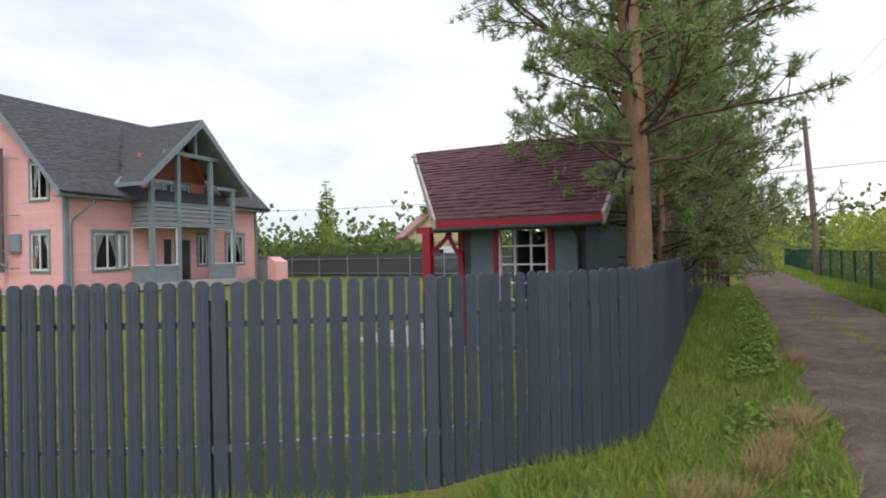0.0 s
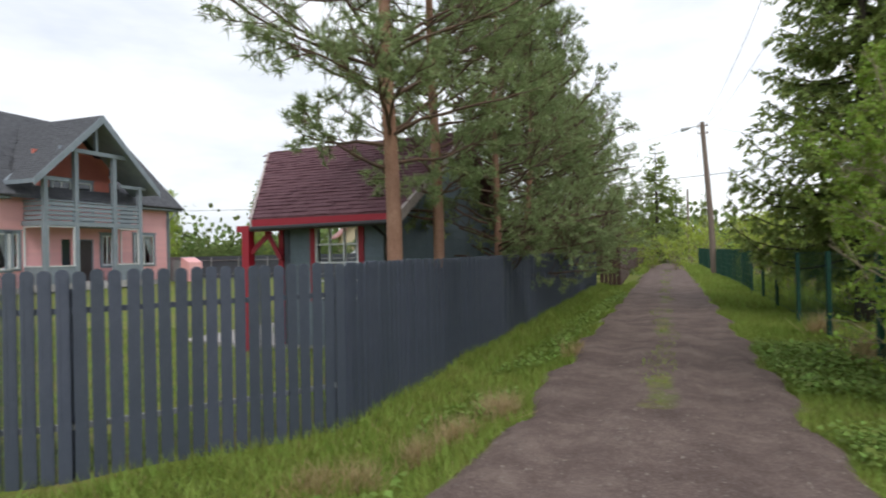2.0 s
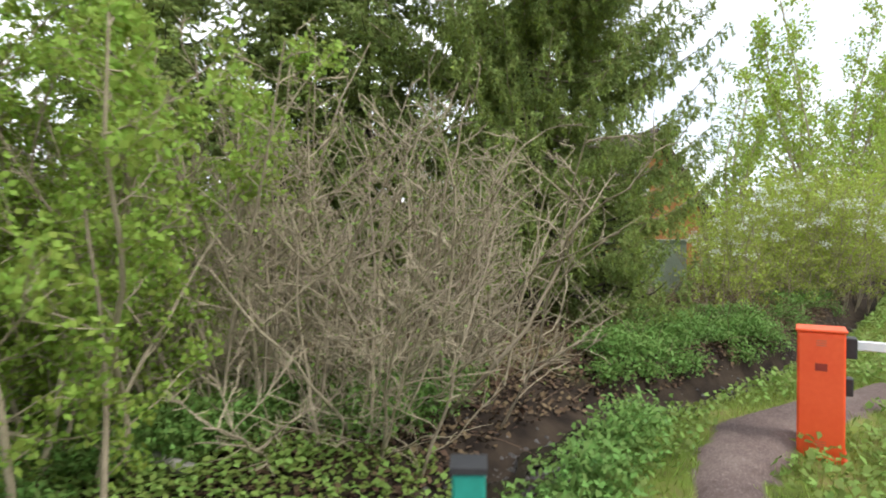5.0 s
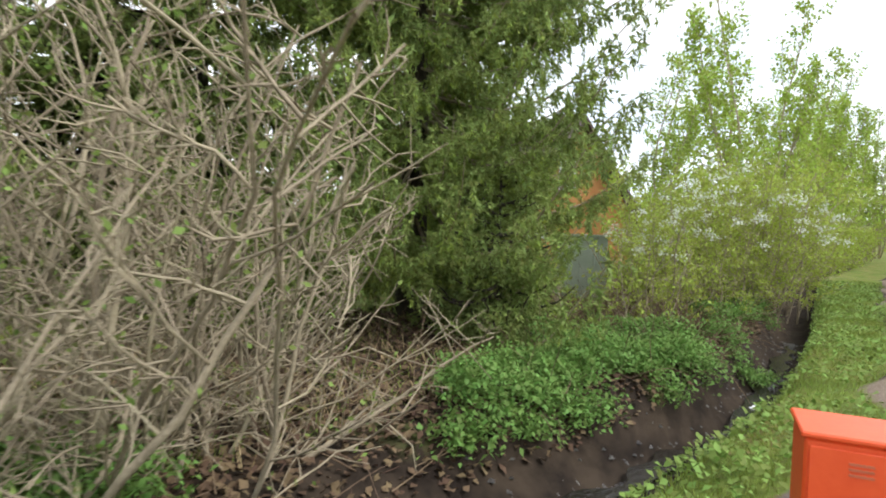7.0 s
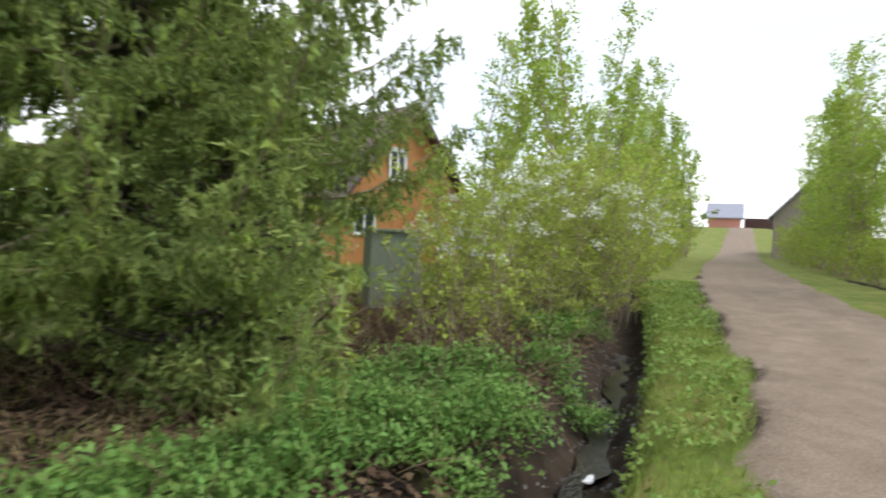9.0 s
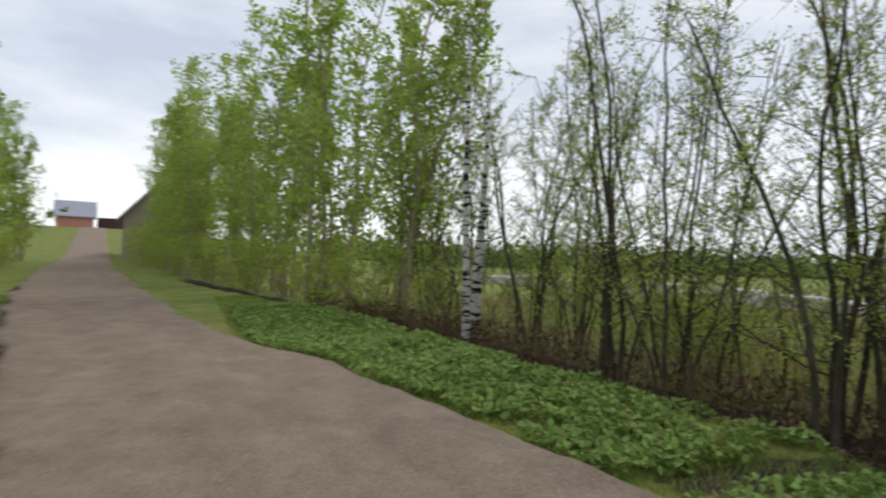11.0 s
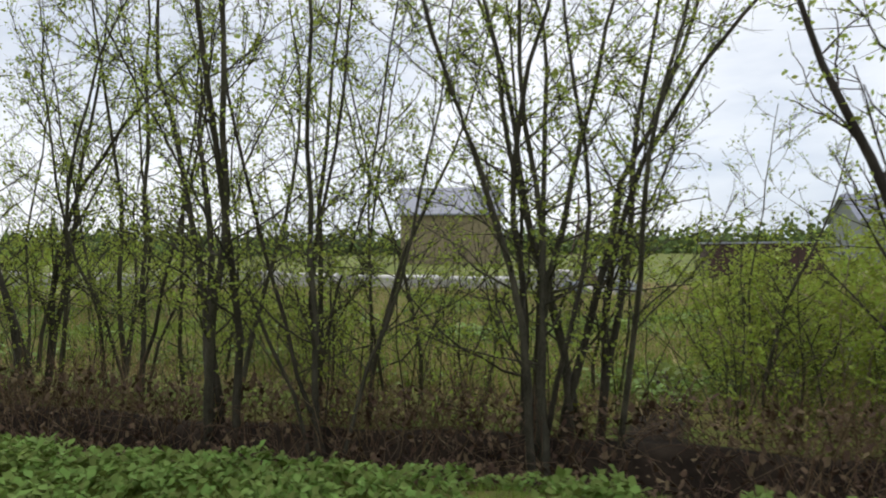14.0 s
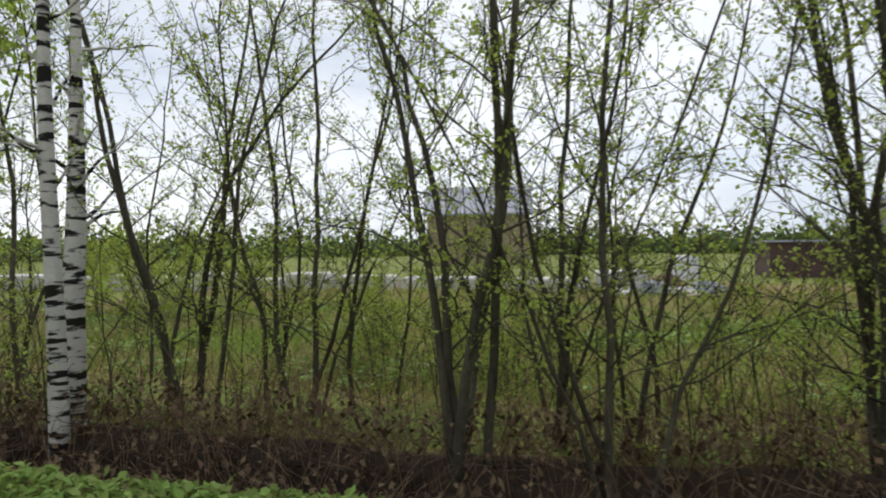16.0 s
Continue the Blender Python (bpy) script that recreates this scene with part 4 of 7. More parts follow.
    # lower siding panels and white trims between the posts and on the left and right ends
    def panel(a, b, y, axis):
        if axis == "x":
            w = part("parapet", boxes((a, b, y - 0.03, y + 0.03, 0.34, 1.15)), BLUEGREY, e)
            clapboards(w, a, b, y - 0.03, 0.36, 1.15, BLUEGREY, pitch=0.13)
            fr = boxes((a, a + 0.05, y - 0.05, y + 0.02, 1.2, 3.05), (b - 0.05, b, y - 0.05, y + 0.02, 1.2, 3.05), (a, b, y - 0.05, y + 0.02, 3.0, 3.05), (a - 0.02, b + 0.02, y - 0.07, y + 0.05, 1.15, 1.2))
        else:
            w = part("parapet", boxes((y - 0.03, y + 0.03, a, b, 0.34, 1.15)), BLUEGREY, e)
            fr = boxes((y - 0.05, y + 0.02, a, a + 0.05, 1.2, 3.05), (y - 0.05, y + 0.02, b - 0.05, b, 1.2, 3.05), (y - 0.05, y + 0.02, a, b, 3.0, 3.05), (y - 0.07, y + 0.05, a, b, 1.15, 1.2))
            clapboards(w, a, b, y - 0.03, 0.36, 1.15, BLUEGREY, pitch=0.13, axis="y")
        part("opening_trim", fr, WHITE, e, "white painted trim round the porch opening")
    panel(P0 + 0.1, 4.65, -D, "x")
    panel(7.0, P1 - 0.1, -D, "x")
    panel(-D + 0.1, -0.1, P0, "y")
    panel(-D + 0.1, -0.1, P1, "y")
    part("balcony_floor", boxes((P0 - 0.08, P1 + 0.08, -D - 0.08, -0.05, 3.08, 3.3)), BLUEGREY, e)
    bal = part("balcony_rail", boxes((P0, P1, -D - 0.05, -D + 0.05, 4.22, 4.28), (P0 - 0.05, P0 + 0.05, -D + 0.05, -0.05, 4.22, 4.28), (P1 - 0.05, P1 + 0.05, -D + 0.05, -0.05, 4.22, 4.28)), BLUEGREY, e)
    bm = boxes()
    for z in (3.36, 3.58, 3.80, 4.02):
        for a, b in zip(px, px[1:]):
            part("rail_board", boxes((a + 0.1, b - 0.1, -D - 0.03, -D, z, z + 0.165)), BLUEGREY, bal)
        for x in (P0, P1):
            part("rail_board", boxes((x - 0.02, x + 0.01, -D + 0.1, -0.1, z, z + 0.165)), BLUEGREY, bal)
    bm.free()
    c, gh, az0 = 5.85, 3.5, 4.92
    s2 = 3.5 / gh
    part("upper_wall", wall_box([(up[0], up[1], up[2], up[3])], P0 + 0.6, P1 - 0.6, EZ - 0.6, 6.8, 0.02, 0.18), mat("salmon_wall_paint", (0.62, 0.20, 0.16), (0.56, 0.17, 0.14), 2, 0.7), e)
    bm = bmesh.new()
    prism(bm, [(c - 2.3, 0.02, 5.6), (c + 2.3, 0.02, 5.6), (c, 0.02, 8.1)], (0, 0.14, 0))
    part("dormer_gable", bm, MATS["salmon_wall_paint"], e)
    window(e, up[0], up[0] + 1.25, up[2] + 0.7, up[3], 0.02, (BLUEGREY, WHITE), curtain=False, sill=False)
    window(e, up[0] + 1.25, up[1], up[2], up[3], 0.02, (BLUEGREY, WHITE), curtain=False, sill=False, bars=0)
    for s in (-1, 1):
        bm = bmesh.new()
        x0 = c + s * gh
        fr = -D - 0.55
        a = [(x0, fr, az0), (c, fr, 8.42), (c, fr, 8.62), (x0, fr, az0 + 0.2)]
        prism(bm, a, (0, 0.5 + D + 0.0, 0))
        prism(bm, [(x0, fr + 0.5 + D, az0), (c, fr + 0.5 + D, 8.42), (c, fr + 0.5 + D, 8.62), (x0, fr + 0.5 + D, az0 + 0.2)], (0, 0.06, 0))
        # the part that runs back into the main roof
        yb = (8.62 - ze - 0.16) / slope - ov
        bm2 = bmesh.new()
        v = [bm2.verts.new(p) for p in ((x0, fr, az0 + 0.2), (c, fr, 8.62), (c, yb, 8.62), (x0, -ov + 0.05, az0 + 0.2))]
        bm2.faces.new(v if s < 0 else v[::-1])
        part("dormer_roof", bm, BLUEGREY, e)
        sl = part("dormer_roof", bm2, GREYROOF, e)
        sh = Vector((c - x0, 0, 8.62 - az0 - 0.2))
        HH = sh.length

        def keep2(a_, b_, HH=HH, yb=yb, s=s):
            yy = a_ if s > 0 else (2.0 + yb - 0.0) - a_
            lim = (-ov + 0.05 - fr) + (yb + ov) * b_ / HH
            return yy < lim

        if s < 0:
            shingles(sl, Vector((x0, yb, az0 + 0.205)), (0, -1, 0), sh, 22, 26, yb - fr, HH, GREYROOF, keep=lambda a_, b_, t=yb - fr: (t - a_) < (-ov + 0.05 - fr) + (yb + ov) * b_ / HH)
        else:
            shingles(sl, Vector((x0, fr, az0 + 0.205)), (0, 1, 0), sh, 22, 26, yb - fr, HH, GREYROOF, keep=lambda a_, b_: a_ < (-ov + 0.05 - fr) + (yb + ov) * b_ / HH)
        bm = bmesh.new()
        prism(bm, [(x0 - s * -0.05, fr - 0.04, az0 - 0.14), (c, fr - 0.04, 8.22), (c, fr - 0.04, 8.64), (x0 - s * -0.05, fr - 0.04, az0 + 0.22)], (0, 0.04, 0))
        part("barge_board", bm, BLUEGREY, e)
    bm = bmesh.new()
    beam(bm, (c - 1.95, fr + 0.5, 6.75), (c + 1.95, fr + 0.5, 6.75), 0.16, 0.2)
    beam(bm, (c, fr + 0.5, 6.8), (c, fr + 0.5, 8.3), 0.14, 0.14)
    beam(bm, (P0 - 0.4, -D, 5.25), (P0 + 1.2, -D, 5.25), 0.14, 0.16)
    beam(bm, (P1 - 1.2, -D, 5.25), (P1 + 0.4, -D, 5.25), 0.14, 0.16)
    part("tie_beam", bm, BLUEGREY, e)
    # steel flue and box on the road-side gable
    w = Wood()
    w.tube([(-0.35, 4.05, 1.0), (-0.35, 4.05, 6.7)], 0.16, 14)
    part("flue", w.mesh("flue", mat("dull_steel", (0.20, 0.20, 0.21), rough=0.5, metal=0.4)), None, e)
    w = Wood()
    for z in (1.2, 2.0, 3.6, 6.2):
        w.tube([(-0.35, 4.05, z), (-0.35, 3.2, z), (0.0, 3.2, z)], 0.025, 6)
    w.tube([(-0.6, 4.6, 1.7), (-0.35, 3.2, 1.15)], 0.03, 6)
    part("flue_bracket", w.mesh("flue_bracket", BLUEGREY), None, e)
    part("meter_box", boxes((-0.16, -0.02, 3.0, 3.8, 1.9, 2.75), bevel=0.01), BLUEGREY, e, "grey-blue meter box on the wall")


def cottage():
    """Local frame: x along the front wall from its corner by the fence to the porch, -y in front, +y behind."""
    # a right-handed frame whose x runs to the porch, y to the road
    m = Matrix.Translation((-0.22, 9.65, 0)) @ Matrix.Rotation(radians(170), 4, "Z")
    e = thing("cottage", "small slate-blue board cottage with a wine-red shingle roof", "house", at=m)
    # in this frame the front wall lies in plane y = 0, outside is +y, the house lies towards -y
    Wf, D, EZ = 1.95, 5.2, 1.95
    win = (0.55, 1.35, 0.75, 1.9)
    wf = part("wall", wall_box([win], 0, Wf, 0, EZ, -0.12, 0), COTTWALL, e)
    clapboards(wf, 0.1, Wf - 0.1, 0, 0.05, EZ, COTTWALL, [(win[0] - 0.08, win[1] + 0.08, win[2] - 0.08, win[3] + 0.05)], 0.15, out=1)
    ws = part("wall", boxes((0, 0.12, -D, -0.12, 0, EZ)), COTTWALL, e)
    clapboards(ws, -D, -0.1, 0, 0.05, EZ, COTTWALL, pitch=0.15, axis="y", out=-1)
    part("wall", boxes((0.12, Wf, -D, -D + 0.12, 0, EZ)), COTTWALL, e)
    part("wall", boxes((Wf - 0.12, Wf, -D + 0.12, -2.2, 0, EZ)), COTTWALL, e)
    part("floor_slab", boxes((0, 4.3, -D, 0, -0.3, -0.02)), CONCRETE_L, e)
    bm = bmesh.new()
    prism(bm, [(0.02, 0, EZ), (0.02, -D, EZ), (0.02, -D / 2, 3.45)], (0.08, 0, 0))
    part("gable", bm, COTTWALL, e)
    for row in ((Wf - 0.1, Wf, 0.0, 0.03, 0, EZ), (-0.03, 0.09, 0.0, 0.03, 0, EZ)):
        part("corner_board", boxes(row), FENCE_FAR, e)
    for row in ((win[0] - 0.09, win[0], 0, 0.04, win[2] - 0.05, win[3] + 0.05), (win[1], win[1] + 0.09, 0, 0.04, win[2] - 0.05, win[3] + 0.05)):
        part("window_casing", boxes(row), RED, e, "crimson casing boards beside the window")
    a0, a1, z0, z1 = win
    w = part("window", boxes((a0, a0 + 0.035, -0.03, 0.03, z0, z1), (a1 - 0.035, a1, -0.03, 0.03, z0, z1), (a0 + 0.035, a1 - 0.035, -0.03, 0.03, z0, z0 + 0.035), (a0 + 0.035, a1 - 0.035, -0.03, 0.03, z1 - 0.035, z1)), WHITE, e)
    bm = bmesh.new()
    for k in (1, 2):
        x = a0 + (a1 - a0) * k / 3
        box(bm, x - 0.014, x + 0.014, -0.02, 0.028, z0 + 0.035, z1 - 0.035)
    for k in (1, 2, 3):
        z = z0 + (z1 - z0) * k / 4
        box(bm, a0 + 0.035, a1 - 0.035, -0.018, 0.024, z - 0.014, z + 0.014)
    part("glazing_bar", bm, WHITE, w)
    part("pane", boxes((a0 + 0.035, a1 - 0.035, -0.006, 0.0, z0 + 0.035, z1 - 0.035)), CLEAR, w)
    # opaque pale slab on the solid rear wall, daylight of a rear window painted in
    part("pane", boxes((a0 + 0.3, a1 + 0.1, -D + 0.125, -D + 0.13, 1.15, 1.85)), mat("painted_rear_daylight", (0.75, 0.77, 0.78), rough=0.3), w)
    for x, y in ((2.50, 0.25), (3.3, -D + 0.3)):
        part("porch_post", boxes((x - 0.07, x + 0.07, y - 0.07, y + 0.07, -0.1, EZ)), RED, e, "crimson square porch post")
    bm = bmesh.new()
    beam(bm, (2.5, 0.25, 1.45), (2.15, 0.1, 1.85), 0.07, 0.07)
    beam(bm, (1.98, 0.08, 1.4), (2.2, 0.15, 1.85), 0.05, 0.07)
    part("brace", bm, RED, e)
    part("porch_wall_post", boxes((Wf + 0.01, Wf + 0.10, -0.05, 0.05, 0, EZ)), RED, e)
    bm = bmesh.new()
    beam(bm, (Wf, 0.2, 1.9), (2.7, 0.25, 1.9), 0.1, 0.1)
    part("porch_beam", bm, RED, e)
    # roof with a prow over the porch: ridge longer than the eave
    yr, zr = -D / 2, 3.62
    ye, zev = 0.42, 1.93
    re0, re1, ee0, ee1 = -0.30, 4.33, -0.35, 2.25
    for s in (0, 1):
        yy = ye if s == 0 else -D - 0.42
        bm = bmesh.new()
        top = [(ee0, yy, zev + 0.12), (ee1, yy, zev + 0.12), (re1, yr, zr + 0.12), (re0, yr, zr + 0.12)]
        prism(bm, top, (0, 0, -0.12))
        r = part("roof", bm, REDROOF, e)
        if s == 0:
            o = Vector((4.4, ye, zev + 0.125))
            upv = Vector((0, yr - ye, zr - zev))
            H = upv.length

            def keep(a, b, H=H):
                x = 4.4 - a
                t = b / H
                return ee0 + (re0 - ee0) * t - 0.02 < x < ee1 + (re1 - ee1) * t

            shingles(r, o, (-1, 0, 0), upv, 22, 24, 4.8, H, REDROOF, keep=keep)
    bm = bmesh.new()
    box(bm, ee0 - 0.02, ee1, ye, ye + 0.03, zev - 0.02, zev + 0.10)
    part("fascia", bm, RED, e, "crimson fascia board")
    w = Wood()
    w.tube([(ee0, ye + 0.06, zev - 0.03), (ee1, ye + 0.06, zev - 0.05)], 0.04, 8)
    part("gutter", w.mesh("gutter", BLACK), None, e)
    w = Wood()
    w.tube([(0.05, ye + 0.06, zev - 0.05), (0.05, 0.08, zev - 0.22), (0.05, 0.08, 0.1)], 0.03, 8)
    part("downpipe", w.mesh("downpipe", BLACK), None, e)
    pale = mat("pale_weathered_rake", (0.55, 0.48, 0.46), (0.36, 0.30, 0.29), 12, 0.8)
    for (xa, xb) in ((ee1, re1), (ee0, re0)):
        bm = bmesh.new()
        d = 0.05 if xa > 1 else -0.05
        prism(bm, [(xa, ye + 0.02, zev + 0.135), (xb, yr, zr + 0.135), (xb, yr, zr - 0.04), (xa, ye + 0.02, zev - 0.04)], (d, 0, 0))
        part("rake_board", bm, pale, e)


def gable_house(name, label, m, L, W, EZ, rise, wallm, roofm, wins=(), ov=0.5, base=-0.5, gable_wins=()):
    """A plain two-slope house. Front wall in plane y = 0, outside -y. wins: (x0, x1, z0, z1)."""
    e = thing(name, label, "house", at=m)
    hw = W / 2
    cut = [(a, b, c, d) for a, b, c, d in wins]
    part("wall", wall_box(cut, 0, L, base, EZ, 0, 0.2), wallm, e)
    part("wall", boxes((0, L, W - 0.2, W, base, EZ)), wallm, e)
    part("wall", wall_box([g for g in gable_wins if g[3] < EZ], 0.2, W - 0.2, base, EZ, 0, 0.2, axis="y"), wallm, e)
    part("wall", boxes((L - 0.2, L, 0.2, W - 0.2, base, EZ)), wallm, e)
    for x in (0.02, L - 0.14):
        bm = bmesh.new()
        prism(bm, [(x, 0, EZ), (x, W, EZ), (x, hw, EZ + rise)], (0.12, 0, 0))
        part("gable", bm, wallm, e)
    for a, b, c, d in wins:
        window(e, a - 0.05, b + 0.05, c - 0.05, d + 0.05, -0.01, (WHITE, WHITE), trim=0.06, curtain=False)
    for a, b, c, d in gable_wins:
        window(e, a, b, c, d, -0.01, (WHITE, WHITE), axis="y", trim=0.06, curtain=False)
    sl = rise / hw
    for s in (0, 1):
        y0 = -ov if s == 0 else W + ov
        bm = bmesh.new()
        prism(bm, [(-ov, y0, EZ - ov * sl), (-ov, hw, EZ + rise), (-ov, hw, EZ + rise + 0.2), (-ov, y0, EZ - ov * sl + 0.2)], (L + 2 * ov, 0, 0))
        part("roof", bm, roofm, e)
    return e


def far_houses():
    salmon = mat("faded_red_roof_sheet", (0.36, 0.15, 0.14), (0.42, 0.20, 0.19), 3, 0.7)
    beige = mat("beige_wall", (0.46, 0.38, 0.27), (0.52, 0.44, 0.32), 3, 0.8)
    gable_house("village_house", "beige house with a faded red roof behind the trees", pose(-26.0, 68.0, 0, 0, 0, -62), 9, 7, 3.6, 3.1, beige, salmon, [(1.5, 2.6, 1.0, 2.4)], gable_wins=((3.0, 4.0, 1.2, 2.4),))
    gable_house("brick_house", "orange house with a brown roof behind the bushes", pose(32.75, 18.2, 0, 0, 0, 75), 8.5, 6.0, 2.5, 3.6, ORBRICK, BROWNROOF, [(1.2, 2.6, 0.9, 2.3), (5.2, 6.6, 0.9, 2.3)], gable_wins=((3.15, 4.0, 3.2, 4.5), (4.5, 5.5, 1.1, 2.2)))
    pinkish = mat("pink_brick_wall", (0.50, 0.22, 0.17), (0.56, 0.27, 0.21), 3, 0.8)
    slate = mat("grey_metal_roof", (0.25, 0.26, 0.32), (0.32, 0.33, 0.39), 3, 0.5)
    gable_house("pink_garage", "pink brick garage with a grey metal roof", pose(148, 22.4, 4.9, 0, 0, 98), 6.0, 6.0, 2.2, 2.6, pinkish, slate)
    e = thing("dark_fence", "dark brown fence at the far end of the road", "fence")
    part("panel", boxes((147, 147.1, 15.6, 21.6, 4.6, 7.0)), BROWN_FENCE, e)
    g = mat("olive_house_wall", (0.24, 0.20, 0.12), (0.30, 0.25, 0.16), 3, 0.8)
    gable_house("field_house", "olive-brown two-storey house with a grey metal roof", pose(33.7, -67.8, -0.5, 0, 0, 15), 11.3, 7, 6.0, 2.9, g, slate)
    gable_house("dark_barn", "dark brown barn with a grey roof behind the roadside trees", pose(80, 4.4, 0.2, 0, 0, 0), 9, 6.2, 4.4, 3.4, mat("grey_brown_boards", (0.27, 0.235, 0.20), (0.34, 0.30, 0.26), 3, 0.8), slate)
    gable_house("grey_house", "distant grey house with a dark roof", pose(-10.4, -75.5, -0.4, 0, 0, 12), 7, 6, 4.6, 2.6, mat("grey_wall", (0.30, 0.31, 0.30), rough=0.8), slate)
    part_of = thing("garden_shed", "low dark brown shed with a flat roof beyond the field", "shed", at=pose(7.3, -38.5, -0.4, 0, 0, 2))
    part("wall", boxes((0, 6, 0, 4, 0, 2.0)), BROWN_FENCE, part_of)
    part("roof", boxes((-0.2, 6.2, -0.2, 4.2, 2.0, 2.12)), slate, part_of)


def yard_things():
    e = thing("yard_shed", "small grey and pink tool shed at the back of the yard", "shed", at=pose(-21.9, 32.8, 0, 0, 0, -20))
    part("wall", boxes((0, 1.1, 0, 0.9, 0, 1.45)), mat("light_grey_board", (0.30, 0.32, 0.33), rough=0.8), e)
    bm = bmesh.new()
    prism(bm, [(1.1, 0, 0), (1.8, 0.1, 0), (1.8, 0.1, 1.15), (1.1, 0, 1.5)], (0, 0.9, 0))
    part("side_panel", bm, PINK, e, "pink side panel")
    part("roof", boxes((-0.06, 1.2, -0.08, 0.98, 1.455, 1.50)), GALV, e)
    e = thing("blue_barrel", "blue plastic barrel on the lawn", "barrel")
    bm = bmesh.new()
    cyl(bm, (-23.6, 33.2, 0), (-23.6, 33.2, 0.62), 0.24, 0.26, 16)
    part("drum", bm, mat("blue_plastic", (0.02, 0.09, 0.42), rough=0.4), e)
    e = thing("white_van", "white delivery van with a roof rack parked behind the yard fence", "van", at=pose(-12.6, 38.2, 0, 0, 0, -8))
    bm = bmesh.new()
    prism(bm, [(0, 0, 0.4), (4.6, 0, 0.4), (4.6, 0, 1.75), (4.2, 0, 1.98), (1.2, 0, 1.95), (0.5, 0, 1.5), (0, 0, 1.2)], (0, 1.7, 0))
    part("body", bm, WHITE, e)
    for x in (0.9, 3.7):
        bm = bmesh.new()
        cyl(bm, (x, -0.05, 0.33), (x, 0.15, 0.33), 0.33, seg=18)
        part("wheel", bm, BLACK, e)
    part("side_window", boxes((0.95, 1.6, -0.012, -0.004, 1.35, 1.75)), GLASS, e)
    bm = bmesh.new()
    for y in (0.2, 1.5):
        beam(bm, (1.2, y, 2.16), (4.3, y, 2.16), 0.04, 0.04)
    for x in (1.3, 2.3, 3.3, 4.2):
        beam(bm, (x, 0.2, 2.16), (x, 1.5, 2.16), 0.04, 0.04)
        for y in (0.2, 1.5):
            beam(bm, (x, y, 1.93), (x, y, 2.16), 0.03, 0.03)
    part("roof_rack", bm, GALV, e)
    # stack of pale boards behind the field and plastic-covered beds
    e = thing("covered_beds", "long low row of pale covered vegetable beds across the field", "beds")
    rng = random.Random(8)
    pm = mat("pale_cover_sheet", (0.62, 0.60, 0.56), (0.40, 0.38, 0.35), 3, 0.7)
    x = 7.2
    while x < 42:
        w = rng.uniform(1.5, 4.5)
        bm = boxes((x, x + w - 0.15, -22.4, -20.9, -0.45, 0.28 + rng.uniform(-0.12, 0.22)), bevel=0.08)
        part("sheet", bm, pm, e)
        x += w + rng.uniform(0, 0.5)
    e.matrix_world = Matrix.Translation((10, -2, 0)) @ Matrix.Rotation(radians(7), 4, "Z")
    gm = mat("dull_green_sheet", (0.36, 0.43, 0.33), (0.45, 0.51, 0.42), 3, 0.5, translucent=0.4)
    e = thing("greenhouse", "small pale green sheet-clad greenhouse in rough grass behind bushes", "greenhouse", at=pose(19.6, 11.3, gz(19.6, 11.3), 0, 0, -40))
    for x in (-0.45, -0.15, 0.15):
        part("panel", boxes((x + 0.006, x + 0.294, -0.42, -0.40, 0.1, 1.4)), gm, e)
    part("panel", boxes((-0.45, -0.43, -0.4, 0.4, 0.1, 1.4)), gm, e)
    part("panel", boxes((0.43, 0.45, -0.4, 0.4, 0.1, 1.4)), gm, e)
    part("panel", boxes((-0.45, 0.45, 0.4, 0.42, 0.1, 1.4)), gm, e)
    part("roof", boxes((-0.5, 0.5, -0.47, 0.47, 1.402, 1.44)), gm, e)
    part("base_frame", boxes((-0.47, 0.47, -0.44, 0.44, -0.15, 0.1)), BARK_LIMB, e)
    # heap of sheeted junk, a pale crate and a braced pole beyond the crossing
    grey_sheet = mat("grey_cover_sheet", (0.16, 0.18, 0.20), (0.30, 0.32, 0.34), 3, 0.7)
    e = thing("junk_heap", "low heap of junk under grey and white sheets in the field", "heap", at=pose(19.0, -21.0, gz(19.0, -21.0)))
    for k, (x, y, w, d, h, m) in enumerate(((-1.5, 0, 1.2, 0.9, 0.55, grey_sheet), (-0.5, 0.3, 1.0, 0.9, 0.42, pm), (0.5, 0, 1.2, 0.9, 0.62, grey_sheet), (1.5, 0.2, 0.9, 0.7, 0.35, pm), (0.1, -0.8, 1.8, 0.8, 0.75, BRAMBLE))):
        bm = bmesh.new()
        bmesh.ops.create_icosphere(bm, subdivisions=3, radius=1.0, matrix=Matrix.Translation((x, y, 0)) @ Matrix.Diagonal((w * 0.6, d * 0.6, h, 1)))
        for v in bm.verts:
            v.co += Vector(noise.noise_vector(v.co * 2.6 + Vector((k, 0, 0)))) * 0.16
        part("sheet", bm, m, e, {2: "brown rotting boards and stems"}.get(k - 2, ""))
    e = thing("pale_crate", "pale grey-white crate standing behind the junk heap", "crate", at=pose(18.3, -23.5, gz(18.3, -23.5)))
    part("crate_body", boxes((-0.55, 0.55, -0.4, 0.4, 0.3, 1.5), bevel=0.03), WHITE, e)
    part("crate_base", boxes((-0.5, 0.5, -0.35, 0.35, -0.1, 0.3)), BROWN_FENCE, e)
    e = thing("braced_pole", "distant dark pole with two slanting braces", "utility pole", at=pose(22.2, -50.0, -0.4))
    w = Wood()
    w.tube([(0, 0, 0), (0, 0, 6.6)], [0.13, 0.09], 6)
    part("pole", w.mesh("pole", WOODPOLE), None, e)
    for q in (-0.9, 0.9):
        w = Wood()
        w.tube([(q, 0, 0), (0, 0, 4.2)], 0.07, 5)
